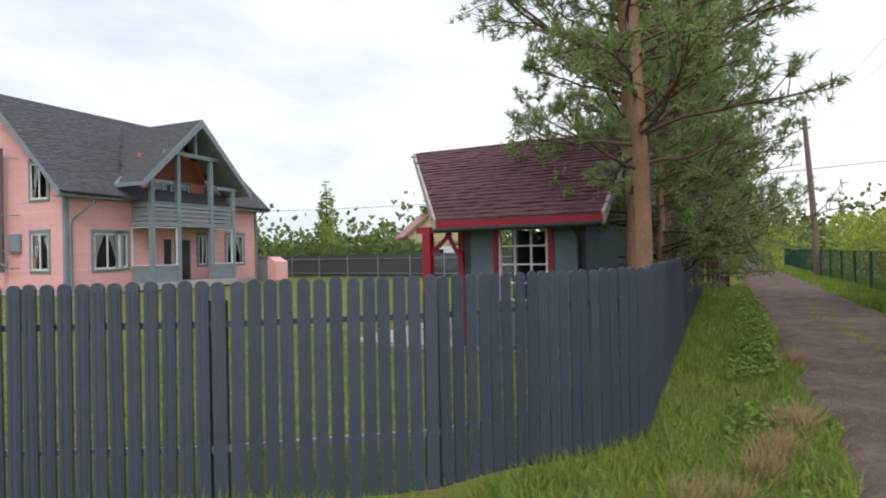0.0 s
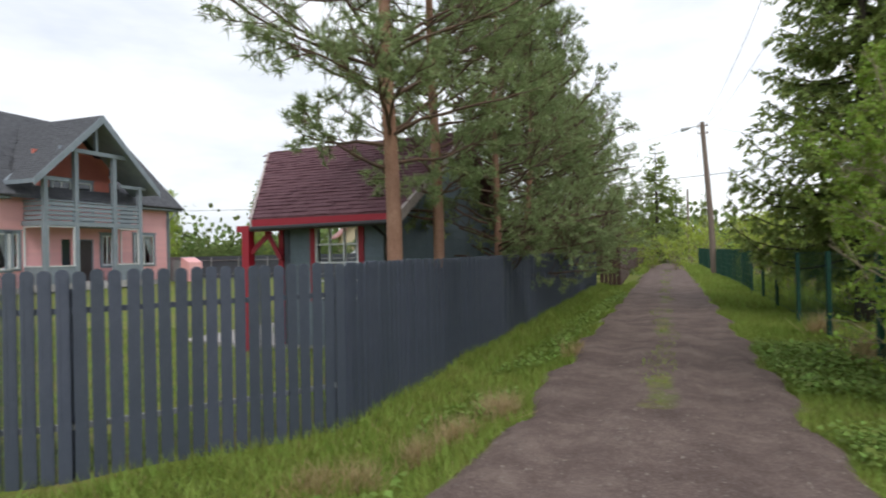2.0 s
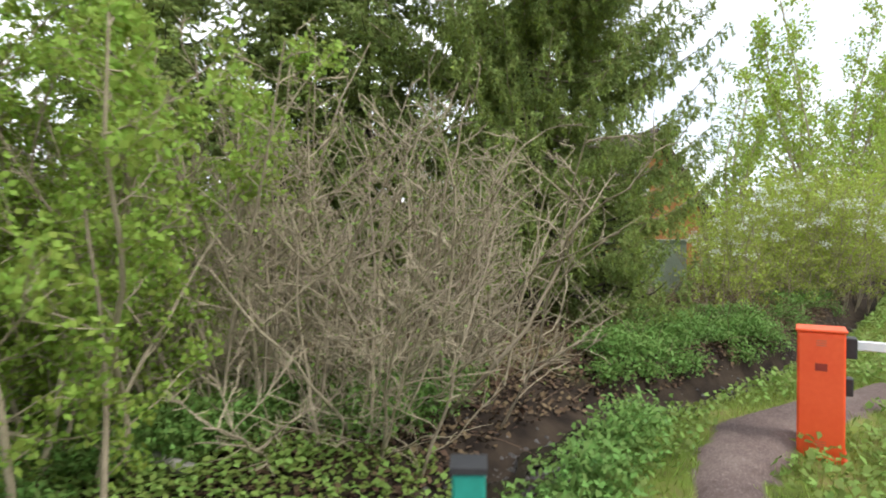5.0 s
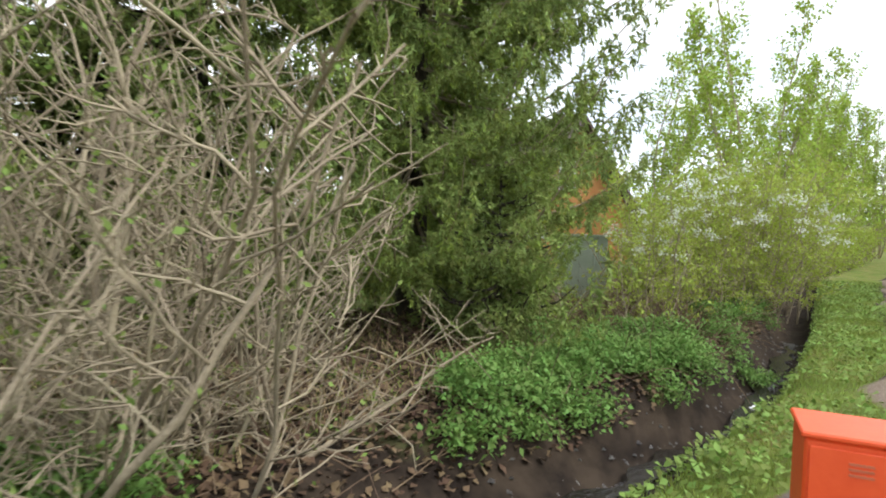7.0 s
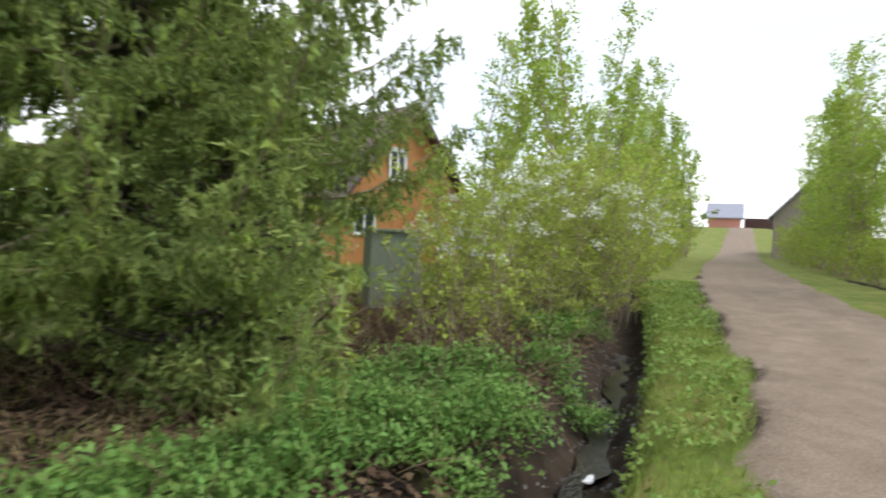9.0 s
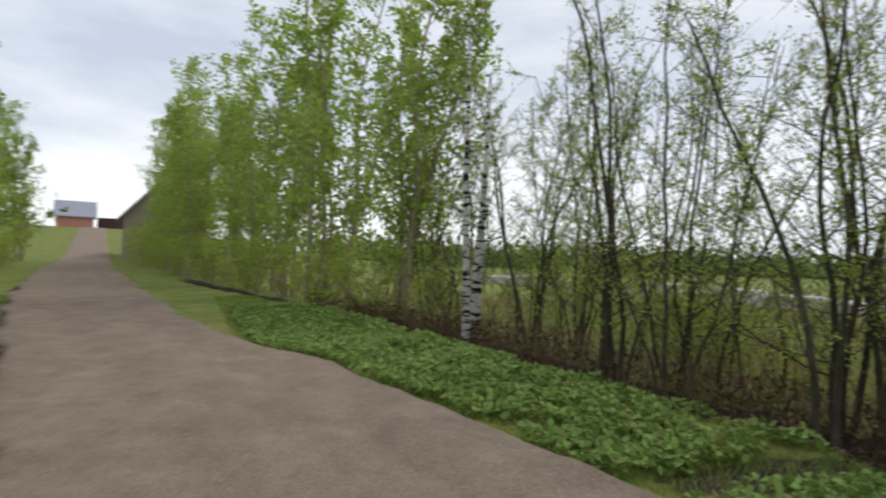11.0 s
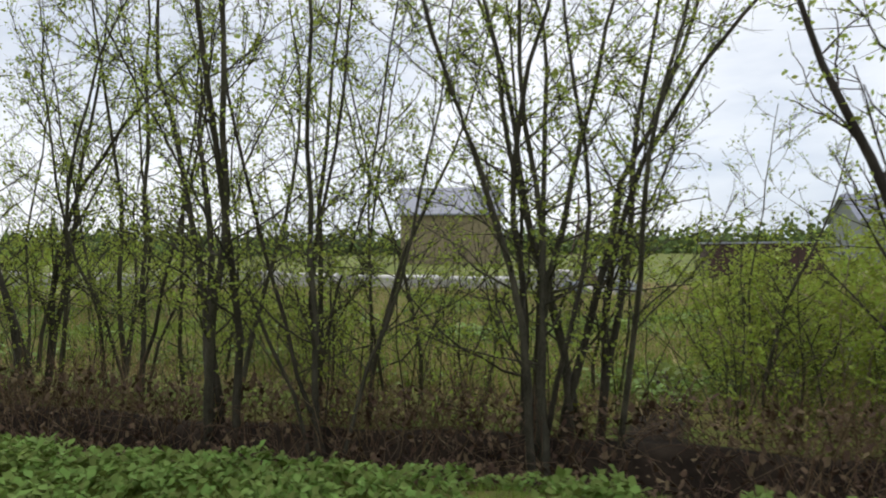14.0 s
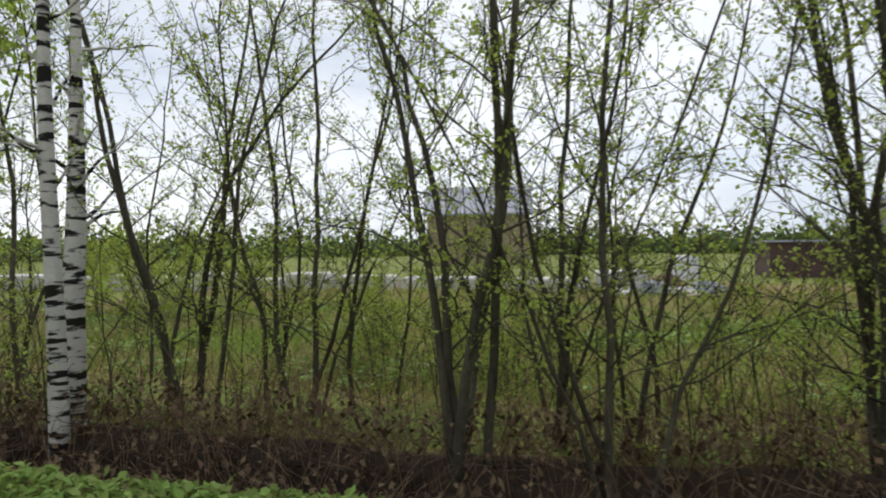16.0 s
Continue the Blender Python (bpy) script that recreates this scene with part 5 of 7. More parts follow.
        part("brace", w.mesh("brace", WOODPOLE), None, e)
    e = thing("white_bag", "crumpled white litter in the ditch", "litter")
    bm = bmesh.new()
    bmesh.ops.create_icosphere(bm, subdivisions=2, radius=0.09, matrix=Matrix.Translation((15.95, 6.3, -0.50)) @ Matrix.Diagonal((1.1, 0.3, 0.14, 1)))
    for v in bm.verts:
        v.co += Vector(noise.noise_vector(v.co * 25)) * 0.02
    part("wrapper", bm, WHITE, e)


plank_fence()
brown_fence()
back_fence()
mesh_fence()
near_pole()
far_pole()
cables()
barrier()
teal_post()
pink_house()
cottage()
far_houses()
yard_things()

# ---------------- trees and bushes ----------------
def place(mesh_parts, name, label, category, group, at, kind=""):
    e = thing(name, label, category, group, at)
    for nm, me in mesh_parts:
        part(nm, me, None, e, kind="stuff" if nm in ("branch", "crown", "limb", "bough", "blossom", "new_growth") or category == "bush" else "")
    return e


def pine_parts(seed, h, z0, rad, tr, per=3, tufts=9, low=1.0):
    """Trunk, limbs and tufted needle crown of a Scots pine."""
    rng = np.random.default_rng(seed)
    wt, wl = Wood(), Wood()
    lean = rng.normal(size=2) * 0.015
    zs = np.linspace(-0.3, h, 14)
    axis = np.stack([lean[0] * zs + 0.04 * np.sin(zs), lean[1] * zs + 0.04 * np.cos(zs * 0.8), zs], axis=1)
    wt.tube(axis, np.interp(zs, [-0.3, 0.2, h], [tr * 1.35, tr, 0.02]), 12)
    P, D = [], []
    z = z0
    while z < h - 0.15:
        f = (z - z0) / (h - z0)
        reach = rad * (1.0 - 0.80 * f ** 1.3) * (low + (1 - low) * min(1, f * 4))
        for k in range(per):
            a = rng.uniform(0, 2 * np.pi)
            c = np.array([np.interp(z, zs, axis[:, 0]), np.interp(z, zs, axis[:, 1]), z + rng.uniform(-0.15, 0.15)])
            L = reach * rng.uniform(0.55, 1.12)
            d = np.array([np.cos(a), np.sin(a), 0.12 + 0.5 * f])
            limb = wander(c, d, L, 7, rng, 0.13, 0.04)
            wl.tube(limb, np.linspace(0.026 * (1 - 0.4 * f), 0.006, 8), 5)
            nb = int(4 + L * 5)
            for b in range(nb):
                g = rng.uniform(0.3, 1.0)
                i = min(6, int(g * 7))
                q = limb[i] + (limb[i + 1] - limb[i]) * (g * 7 - i)
                dd = (limb[i + 1] - limb[i])
                dd = dd / np.linalg.norm(dd)
                sd = dd + rng.normal(size=3) * 0.7 + np.array([0, 0, 0.25])
                tw = wander(q, sd, L * (0.12 + 0.26 * (1.1 - g)) + 0.14, 4, rng, 0.22, 0.1)
                wl.tube(tw[::2], np.linspace(0.009, 0.004, 3), 3)
                for tpt in range(tufts):
                    u = rng.uniform(0.35, 1.0) ** 0.7
                    j = min(3, int(u * 4))
                    P.append(tw[j] + (tw[j + 1] - tw[j]) * (u * 4 - j) + rng.normal(size=3) * 0.035)
                    D.append(sd)
        z += 0.30 + 0.10 * rng.random()
    P, D = np.array(P), np.array(D)
    k = 11
    Pn = np.repeat(P, k, axis=0)
    Dn = np.repeat(D / np.linalg.norm(D, axis=1)[:, None], k, axis=0) * 0.45 + rng.normal(size=(len(Pn), 3)) * 0.75 + [0, 0, 0.2]
    v, f = needle_tris(Pn, Dn, 0.105, 0.15, rng)
    return [("trunk", wt.mesh("trunk", BARK_PINE)), ("limb", wl.mesh("limb", BARK_LIMB)), ("crown", quick_mesh("crown", v, f, NEEDLE_PINE))]


def spruce_parts(seed, h, rad, tr, z0=0.9, step=0.17, twig=0.13, quads=9, size=0.12):
    """Trunk, boughs and drooping needle sprays of a spruce."""
    rng = np.random.default_rng(seed)
    wt, wl = Wood(), Wood()
    zs = np.linspace(-0.3, h, 10)
    wt.tube(np.stack([zs * 0.0, zs * 0.01, zs], axis=1), np.interp(zs, [-0.3, 0.3, h], [tr * 1.4, tr, 0.01]), 12)
    P, D = [], []
    z = z0
    while z < h - 0.1:
        f = (z - z0) / (h - z0)
        for k in range(4 if f < 0.85 else 2):
            a = rng.uniform(0, 2 * np.pi)
            L = rad * (1 - f) ** 0.85 * rng.uniform(0.72, 1.10) + 0.12
            t = np.linspace(0, 1, 10)
            droop = (0.30 - 0.55 * f)
            pts = np.stack([np.cos(a) * t * L, np.sin(a) * t * L, z + L * (-droop * np.sin(t * 2.2) * 0.9 + 0.30 * t ** 3)], axis=1)
            pts += rng.normal(size=pts.shape) * 0.02 * t[:, None]
            wl.tube(pts, np.linspace(0.028 * (0.4 + L / rad), 0.006, 10), 5)
            n = int(L / twig)
            for b in range(n):
                u = (b + rng.random()) / n
                if u < 0.12:
                    continue
                i = min(8, int(u * 9))
                q = pts[i] + (pts[i + 1] - pts[i]) * (u * 9 - i)
                out = pts[i + 1] - pts[i]
                out /= np.linalg.norm(out)
                lat = np.cross(out, [0, 0, 1])
                lat /= np.linalg.norm(lat)
                for s in (-1, 1):
                    tl = (0.22 + 0.50 * (1 - u) * min(1, L)) * rng.uniform(0.6, 1.3)
                    d = out * 0.5 + lat * s * rng.uniform(0.3, 1.0) + np.array([0, 0, -rng.uniform(0.25, 1.5) * (1 - 0.7 * f)])
                    d /= np.linalg.norm(d)
                    m = max(3, int(quads * tl / 0.35))
                    g = rng.uniform(0, 1, m)[:, None]
                    P.append(q + d * tl * g + rng.normal(size=(m, 3)) * 0.018)
                    D.append(np.repeat(d[None], m, axis=0) + rng.normal(size=(m, 3)) * 0.45)
        z += step * rng.uniform(0.7, 1.3)
    P, D = np.concatenate(P), np.concatenate(D)
    v, f = needle_tris(P, D, size, 0.42, rng)
    return [("trunk", wt.mesh("trunk", BARK_DARK)), ("bough", wl.mesh("bough", BARK_DARK)), ("crown", quick_mesh("crown", v, f, NEEDLE_SPRUCE))]


def weeping_spruce_parts(seed, h, rad, tr, z0, full=8.2):
    """A spruce with lichen-grey boughs, side branches and hanging tails of short needles; light new growth at the tips."""
    rng = np.random.default_rng(seed)
    wt, wl = Wood(), Wood()
    zs = np.linspace(-0.3, h, 12)
    wt.tube(np.stack([zs * 0.0, zs * 0.01, zs], axis=1), np.interp(zs, [-0.3, 0.3, h], [tr * 1.5, tr, 0.01]), 14)
    P, D, Q, E = [], [], [], []
    z = z0
    while z < h - 0.1:
        f = (z - z0) / (h - z0)
        dense = z < full
        for k in range(4):
            a = rng.uniform(0, 2 * np.pi)
            # the low boughs survive on one side alone
            w = math.cos(a - radians(205))
            if z < 2.5 and not (w > 0.55 and z > 1.2) and rng.random() < 0.93:
                continue
            L = rad * (1 - f) ** 0.62 * rng.uniform(0.62, 1.02) + 0.15
            t = np.linspace(0, 1, 12)
            droop = rng.uniform(0.22, 0.42) - 0.5 * f
            pts = np.stack([np.cos(a) * t * L, np.sin(a) * t * L, z + L * (-droop * np.sin(t * 2.1) * 0.95 + 0.30 * t ** 3)], axis=1)
            pts += rng.normal(size=pts.shape) * 0.025 * t[:, None]
            wl.tube(pts, np.linspace(0.026 * (0.4 + L / rad), 0.005, 12), 5)
            gap = 0.12 if dense else 0.34
            for u in np.arange(0.22, 1.0, gap / L):
                i = min(10, int(u * 11))
                q = pts[i] + (pts[i + 1] - pts[i]) * (u * 11 - i)
                out = pts[i + 1] - pts[i]
                out /= np.linalg.norm(out)
                lat = np.array([-np.sin(a), np.cos(a), 0.0])
                for s in (-1, 1):
                    if rng.random() < 0.10:
                        continue
                    tl = (0.16 + 0.62 * (1 - u)) * rng.uniform(0.5, 1.25) + 0.08
                    d = out * rng.uniform(0.5, 1.0) + lat * s * rng.uniform(0.5, 1.0) + np.array([0, 0, rng.uniform(-0.45, 0.05)])
                    d /= np.linalg.norm(d)
                    m = max(5, int(tl * (46 if dense else 12)))
                    g = rng.uniform(0, 1, m)[:, None]
                    side = q + d * tl * g - np.array([0, 0, 0.22]) * tl * g ** 2
                    P.append(side)
                    D.append(d[None] * 0.8 + rng.normal(size=(m, 3)) * 0.55)
                    nt = max(1, int(tl / (0.10 if dense else 0.3)))
                    for g in rng.uniform(0.1, 1.0, nt):
                        top = q + d * tl * g - np.array([0, 0, 0.22]) * tl * g * g
                        hl = rng.uniform(0.07, 0.30) * (1.25 - 0.5 * u)
                        hd = np.array([0, 0, -1.0]) + out * rng.uniform(0.0, 0.5) + rng.normal(size=3) * 0.12
                        hd /= np.linalg.norm(hd)
                        m = max(4, int(hl * (86 if dense else 22)))
                        v = np.sort(rng.uniform(0, 1, m))[:, None]
                        pp = top + hd * hl * v + rng.normal(size=(m, 3)) * 0.006
                        dd = hd[None] * 0.75 + rng.normal(size=(m, 3)) * 0.55
                        cut = m - max(1, m // 4) if rng.random() < 0.45 else m
                        P.append(pp[:cut])
                        D.append(dd[:cut])
                        Q.append(pp[cut:])
                        E.append(dd[cut:])
        z += (0.15 if dense else 0.30) * rng.uniform(0.7, 1.3)
    P, D, Q, E = (np.concatenate(c) for c in (P, D, Q, E))
    v, f = needle_tris(P, D, 0.074, 0.36, rng)
    v2, f2 = needle_tris(Q, E, 0.072, 0.40, rng)
    return [("trunk", wt.mesh("trunk", BARK_DARK)), ("bough", wl.mesh("bough", BARK_GREY)), ("crown", quick_mesh("crown", v, f, NEEDLE_SPRUCE)), ("new_growth", quick_mesh("new_growth", v2, f2, NEEDLE_TIP))]


def leafy_parts(seed, h, stems, spread, tr, leafm, bark, size=0.05, leaves=9, branch=14, z0=0.25, width=0.6, lean=0.25, base=0.25, twigs=5, up=0.06, jit=0.10, fine=0.004, bare=False, fuzz=0):
    """A many-stemmed broadleaf tree or bush: stems from one foot, branches, twigs, leaves at the twigs."""
    rng, rng2 = np.random.default_rng(seed), np.random.default_rng(seed + 1000)
    wt, wb = Wood(), Wood()
    P, D = [], []
    for s in range(stems):
        a = rng.uniform(0, 2 * np.pi)
        ln = lean * rng.uniform(0.3, 1.2)
        d = np.array([np.cos(a) * ln, np.sin(a) * ln, 1.0])
        st = np.array([np.cos(a), np.sin(a), 0]) * base * rng.random() + [0, 0, -0.35]
        H = h * rng.uniform(0.72, 1.05)
        stem = wander(st, d, H, 12, rng, jit, up * 0.3)
        r0 = tr * rng.uniform(0.6, 1.15)
        wt.tube(stem, np.linspace(r0, r0 * 0.12 + 0.003, 13), 7)
        for b in range(branch):
            g = z0 + (1 - z0) * (b + rng.random()) / branch
            i = min(11, int(g * 12))
            q = stem[i] + (stem[i + 1] - stem[i]) * (g * 12 - i)
            a2 = rng.uniform(0, 2 * np.pi)
            bd = np.array([np.cos(a2), np.sin(a2), rng.uniform(0.3, 1.1)])
            L = spread * (1.15 - 0.75 * g) * rng.uniform(0.5, 1.2)
            br = wander(q, bd, L, 6, rng, 0.16, up)
            rb = max(fine * 1.3, r0 * 0.32 * (1.1 - g))
            wb.tube(br[::3] if bare else br, np.linspace(rb, fine, 3 if bare else 7), 3 if bare else 4)
            for t in range(twigs):
                u = rng.uniform(0.15, 1.0)
                i = min(5, int(u * 6))
                q2 = br[i] + (br[i + 1] - br[i]) * (u * 6 - i)
                td = (br[i + 1] - br[i]) / (L / 6) + rng.normal(size=3) * 0.65
                tw = wander(q2, td, L * 0.35 * rng.uniform(0.5, 1.2), 4, rng, 0.2, up)
                if not bare:
                    wb.tube(tw[::2], np.linspace(fine * 1.1, fine * 0.5, 3), 3)
                for _ in range(fuzz):
                    q3 = tw[rng2.integers(0, 4)]
                    d3 = tw[4] - tw[0] + rng2.normal(size=3) * L * 0.25 + [0, 0, 0.05]
                    e3 = q3 + d3 / np.linalg.norm(d3) * rng2.uniform(0.10, 0.32)
                    wb.tube([q3, e3], [fine * 0.6, fine * 0.3], 3)
                    if leaves and rng2.random() < 0.6:
                        P.append(np.array([e3, (q3 + e3) / 2]))
                        D.append(rng2.normal(size=(2, 3)))
                if leaves:
                    k = rng.poisson(leaves)
                    if k:
                        uu = rng.uniform(0.1, 1.0, k) * 4
                        ii = np.minimum(3, uu.astype(int))
                        P.append(tw[ii] + (tw[ii + 1] - tw[ii]) * (uu - ii)[:, None] + rng.normal(size=(k, 3)) * size * 0.6)
                        D.append(rng.normal(size=(k, 3)) + [0, 0, -0.1])
    out = [("stem", wt.mesh("stem", bark)), ("branch", wb.mesh("branch", bark))]
    if leaves and P:
        v, f = leaf_quads(np.concatenate(P), np.concatenate(D), size, width, rng, 0.06)
        out.append(("crown", quick_mesh("crown", v, f, leafm)))
    return out


def at(x, y, turn=0, s=1.0, dz=0.0, lx=0, ly=0):
    return pose(x, y, gz(x, y) + dz, lx, ly, turn)


def scaled(e, s):
    e.scale = (s, s, s)
    return e


def plant_trees():
    # the two pines behind the corner of the fence
    place(pine_parts(11, 9.5, 2.6, 2.9, 0.100, per=4, tufts=7, low=0.6), "pine_tree", "tall young orange-barked pine behind the board fence", "tree", "pines behind the fence", at(0.50, 7.35, 0))
    place(pine_parts(12, 9.8, 2.0, 2.1, 0.095, per=3, tufts=8, low=0.6), "pine_tree", "slim pine behind the board fence beside the cottage", "tree", "pines behind the fence", at(0.45, 9.9, 40))
    p = place(pine_parts(13, 7.4, 1.0, 3.0, 0.09, per=5, tufts=6), "pine_tree", "bushy pine with foliage hanging down to the fence top", "tree", "pines behind the fence", at(0.95, 12.7, 0))
    for x, y, t, s in ((1.35, 15.6, 120, 1.06), (1.75, 18.4, 220, 1.04), (2.15, 21.6, 300, 1.0), (2.5, 24.4, 30, 0.95)):
        scaled(copy_thing(p, at(x, y, t)), s)
    # spruces
    place(weeping_spruce_parts(21, 13.5, 4.5, 0.24, 1.35), "spruce_tree", "big dark spruce with drooping boughs beyond the ditch", "tree", "spruces", at(14.9, 11.2, 10))
    s1 = place(spruce_parts(22, 10.5, 2.7, 0.17, z0=1.2, step=0.19, twig=0.12, quads=19, size=0.115), "spruce_tree", "dark spruce behind the lime-green bush", "tree", "spruces", at(8.2, 14.5, 200))
    for x, y, t, s in ((10.8, 13.9, 90, 0.95), (12.0, 12.6, 20, 0.8), (18.2, 15.0, 60, 0.9)):
        scaled(copy_thing(s1, at(x, y, t)), s)
    young = spruce_parts(24, 2.3, 1.15, 0.03, z0=0.15, step=0.11, twig=0.07, quads=16, size=0.06)
    place(young, "young_spruce", "small feathery young spruce under the big one", "tree", "spruces", at(14.6, 9.0, 0))
    far = spruce_parts(23, 11, 2.6, 0.2, z0=0.5, step=0.42, twig=0.24, quads=6, size=0.32)
    f0 = place(far, "spruce_tree", "distant pointed dark spruce beside the track", "tree", "spruces", at(10.0, 57, 0))
    for x, y, t, s in ((6.3, 54, 40, 0.72), (17.5, 92, 150, 1.05), (23, 100, 220, 0.9), (-20, 62, 10, 0.8), (-33, 63, 110, 0.95), (12, 100, 80, 1.0), (-8, 72, 80, 0.7), (-43, 60, 60, 0.8)):
        scaled(copy_thing(f0, at(x, y, t)), s)
    # lime-green bush behind the pole
    lime = leafy_parts(31, 4.3, 13, 1.15, 0.026, LEAF_LIME, BARK_GREY, size=0.055, leaves=21, branch=14, z0=0.08, width=0.62, lean=0.30, base=0.7, twigs=7, up=0.02)
    l0 = place(lime, "bird_cherry_bush", "dense lime-green leafy bush behind the concrete pole", "bush", "leafy bushes", at(6.45, 6.75, 0))
    scaled(copy_thing(l0, at(6.75, 8.0, 130)), 0.92)
    scaled(copy_thing(l0, at(7.2, 9.3, 230)), 0.7)
    # stems at its foot
    w = Wood()
    rng = np.random.default_rng(5)
    for x, y, r in ((5.6, 6.1, 0.06), (6.25, 6.6, 0.045), (5.9, 7.4, 0.03), (6.5, 6.1, 0.035), (6.9, 6.0, 0.03)):
        w.tube(wander((x, y, -0.25), (rng.normal() * 0.1, rng.normal() * 0.1, 1), 1.9, 8, rng, 0.05), np.linspace(r * 0.75, r * 0.25, 9), 8)
    ob = part("bare_trunk", w.mesh("bare_trunk", BARK_GREY))
    tagged(ob, "pale bare trunks at the foot of the leafy bush", "trunk", "", "stuff")
    dead = leafy_parts(42, 4.0, 2, 1.2, 0.075, LEAF_HERB, BARK_GREY, size=0.035, leaves=0.3, branch=13, z0=0.36, lean=0.14, base=0.08, twigs=7, up=0.03, jit=0.11, fine=0.005)
    place(dead, "dead_tree", "pale leafless small tree with spreading thin branches", "tree", "", at(5.62, 7.0, 0))
    # grey leafless shrub
    bare = leafy_parts(41, 3.0, 20, 1.0, 0.022, LEAF_HERB, BARK_GREY, size=0.035, leaves=0.7, branch=12, z0=0.12, lean=0.62, base=0.7, twigs=7, up=0.03, jit=0.14, fine=0.0045)
    b0 = place(bare, "bare_shrub", "tangled grey shrub almost without leaves on the ditch bank", "bush", "bare shrubs", at(9.65, 7.0, 0))
    scaled(b0, 1.08)
    scaled(copy_thing(b0, at(8.6, 6.5, 100)), 0.85)
    scaled(copy_thing(b0, at(10.4, 7.5, 210)), 0.9)
    scaled(copy_thing(b0, at(8.2, 8.6, 300)), 1.25)
    up_ = leafy_parts(43, 3.9, 13, 0.7, 0.022, LEAF_LIME, BARK_GREY, size=0.04, leaves=1.0, branch=13, z0=0.15, lean=0.16, base=0.7, twigs=6, up=0.05, jit=0.09, fine=0.004)
    u1 = place(up_, "bare_shrub", "upright grey stems of a shrub with a few fresh leaves", "bush", "bare shrubs", at(7.9, 7.4, 0))
    scaled(copy_thing(u1, at(8.6, 8.4, 140)), 1.05)
    # blossoming bushes along the ditch
    bl = leafy_parts(51, 3.5, 11, 1.1, 0.022, LEAF_YELLOW, BARK_GREY, size=0.058, leaves=10, branch=12, z0=0.12, lean=0.35, base=0.6, twigs=5, up=0.04)
    rng = np.random.default_rng(52)
    c = rand_dirs(19, rng, 0.0, 0.9) * [1.1, 1.1, 1.0] * rng.uniform(1.0, 1.25, (19, 1)) + [0, 0, 1.6]
    P = np.repeat(c, 30, axis=0) + rng.normal(size=(19 * 30, 3)) * [0.075, 0.075, 0.05]
    v, f = leaf_quads(P, rng.normal(size=P.shape), 0.05, 0.9, rng)
    bl.append(("blossom", quick_mesh("blossom", v, f, BLOSSOM)))
    q0 = place(bl, "blossoming_bush", "yellow-green bush with clusters of white blossom on the ditch bank", "bush", "blossoming bushes", at(20.6, 8.6, 0))
    for x, y, t, s in ((17.9, 8.6, 80, 0.72), (19.2, 8.5, 30, 0.85), (21.5, 8.35, 170, 0.9), (23.4, 8.9, 250, 1.05), (25.6, 9.3, 10, 1.1), (29, 11, 140, 1.15)):
        scaled(copy_thing(q0, at(x, y, t)), s)
    # yellow-green bushes by the mesh fence and far hedges
    yb = leafy_parts(61, 3.2, 9, 1.3, 0.03, LEAF_YELLOW, BARK_GREY, size=0.09, leaves=6.5, branch=11, z0=0.12, lean=0.35, base=0.5, twigs=5, bare=True)
    y0 = place(yb, "garden_bush", "young yellow-green garden bush", "bush", "garden bushes", at(9.8, 21.5, 0))
    rr = random.Random(9)
    spots = [(10.8, 25, .95), (11.6, 30, 1.1), (12.5, 36, 1.2), (14, 42, 1.3), (9.0, 41, 0.8), (15, 50, 1.5), (13.5, 60, 1.5), (8.9, 16.5, .8), (7.6, 44, .9), (6.6, 47, 1.0), (8.4, 70, 1.4), (17, 70, 1.6), (3.2, 31, .9), (1, 36.5, 1.3), (3, 41, 1.4), (14, 20, 1.2)]
    spots += [(61, 6.2, 1.0), (66, 7.2, 1.2), (71, 8.0, 1.3), (76, 8.6, 1.3)]
    spots += [(21.2, 10.2, 1.1), (23.4, 9.6, 1.15), (25.4, 10.4, 1.2), (28, 11.6, 1.25)]
    spots += [(32.5, -9.8, 1.0), (30.5, -10.4, .9), (35, -10, 1.0), (15.0, -4.9, .75), (13.7, -4.6, .85), (12.4, -5.2, .9), (11.0, -4.8, .8)]
    spots += [(29.5 + 2.3 * i, right_ditch(29.5 + 2.3 * i) - 1.4 - rr.uniform(0, 1.0), rr.uniform(0.75, 1.05)) for i in range(15)]
    spots += [(32 + 3.0 * i, main_c(32 + 3.0 * i) + 4.4 + rr.uniform(0, 1.0), rr.uniform(0.8, 1.1)) for i in range(11)]
    spots += [(-30 + 2.6 * i + rr.uniform(-1, 1), 44 - 0.45 * i + rr.uniform(-1.5, 1.5), rr.uniform(0.75, 1.05)) for i in range(14)]
    yf = leafy_parts(62, 3.2, 7, 1.3, 0.04, LEAF_YELLOW, BARK_GREY, size=0.14, leaves=6, branch=8, z0=0.12, lean=0.35, base=0.5, twigs=4, bare=True)
    y1 = place(yf, "garden_bush", "young yellow-green garden bush", "bush", "garden bushes", at(13.5, 27, 0))
    hg = leafy_parts(63, 3.0, 10, 1.3, 0.04, HEDGE, BARK_DARK, size=0.12, leaves=12, branch=9, z0=0.05, lean=0.35, base=0.7, twigs=5, bare=True)
    y2 = place(hg, "hedge_bush", "dark green hedge bush behind the yard fence", "bush", "hedge bushes", at(-14.5, 41.5, 0))
    for x, y, s in spots:
        scaled(copy_thing(y2 if x < 5 and y > 30 else y1 if y > 26 or x > 33 else y0, at(x, y, rr.uniform(0, 360))), s)
    # birches and far broadleaf trees
    bt = leafy_parts(71, 11, 3, 1.9, 0.065, LEAF_BIRCH, BARK_GREY, size=0.145, leaves=7, branch=32, z0=0.16, lean=0.07, base=0.25, twigs=6, fine=0.009, bare=True)
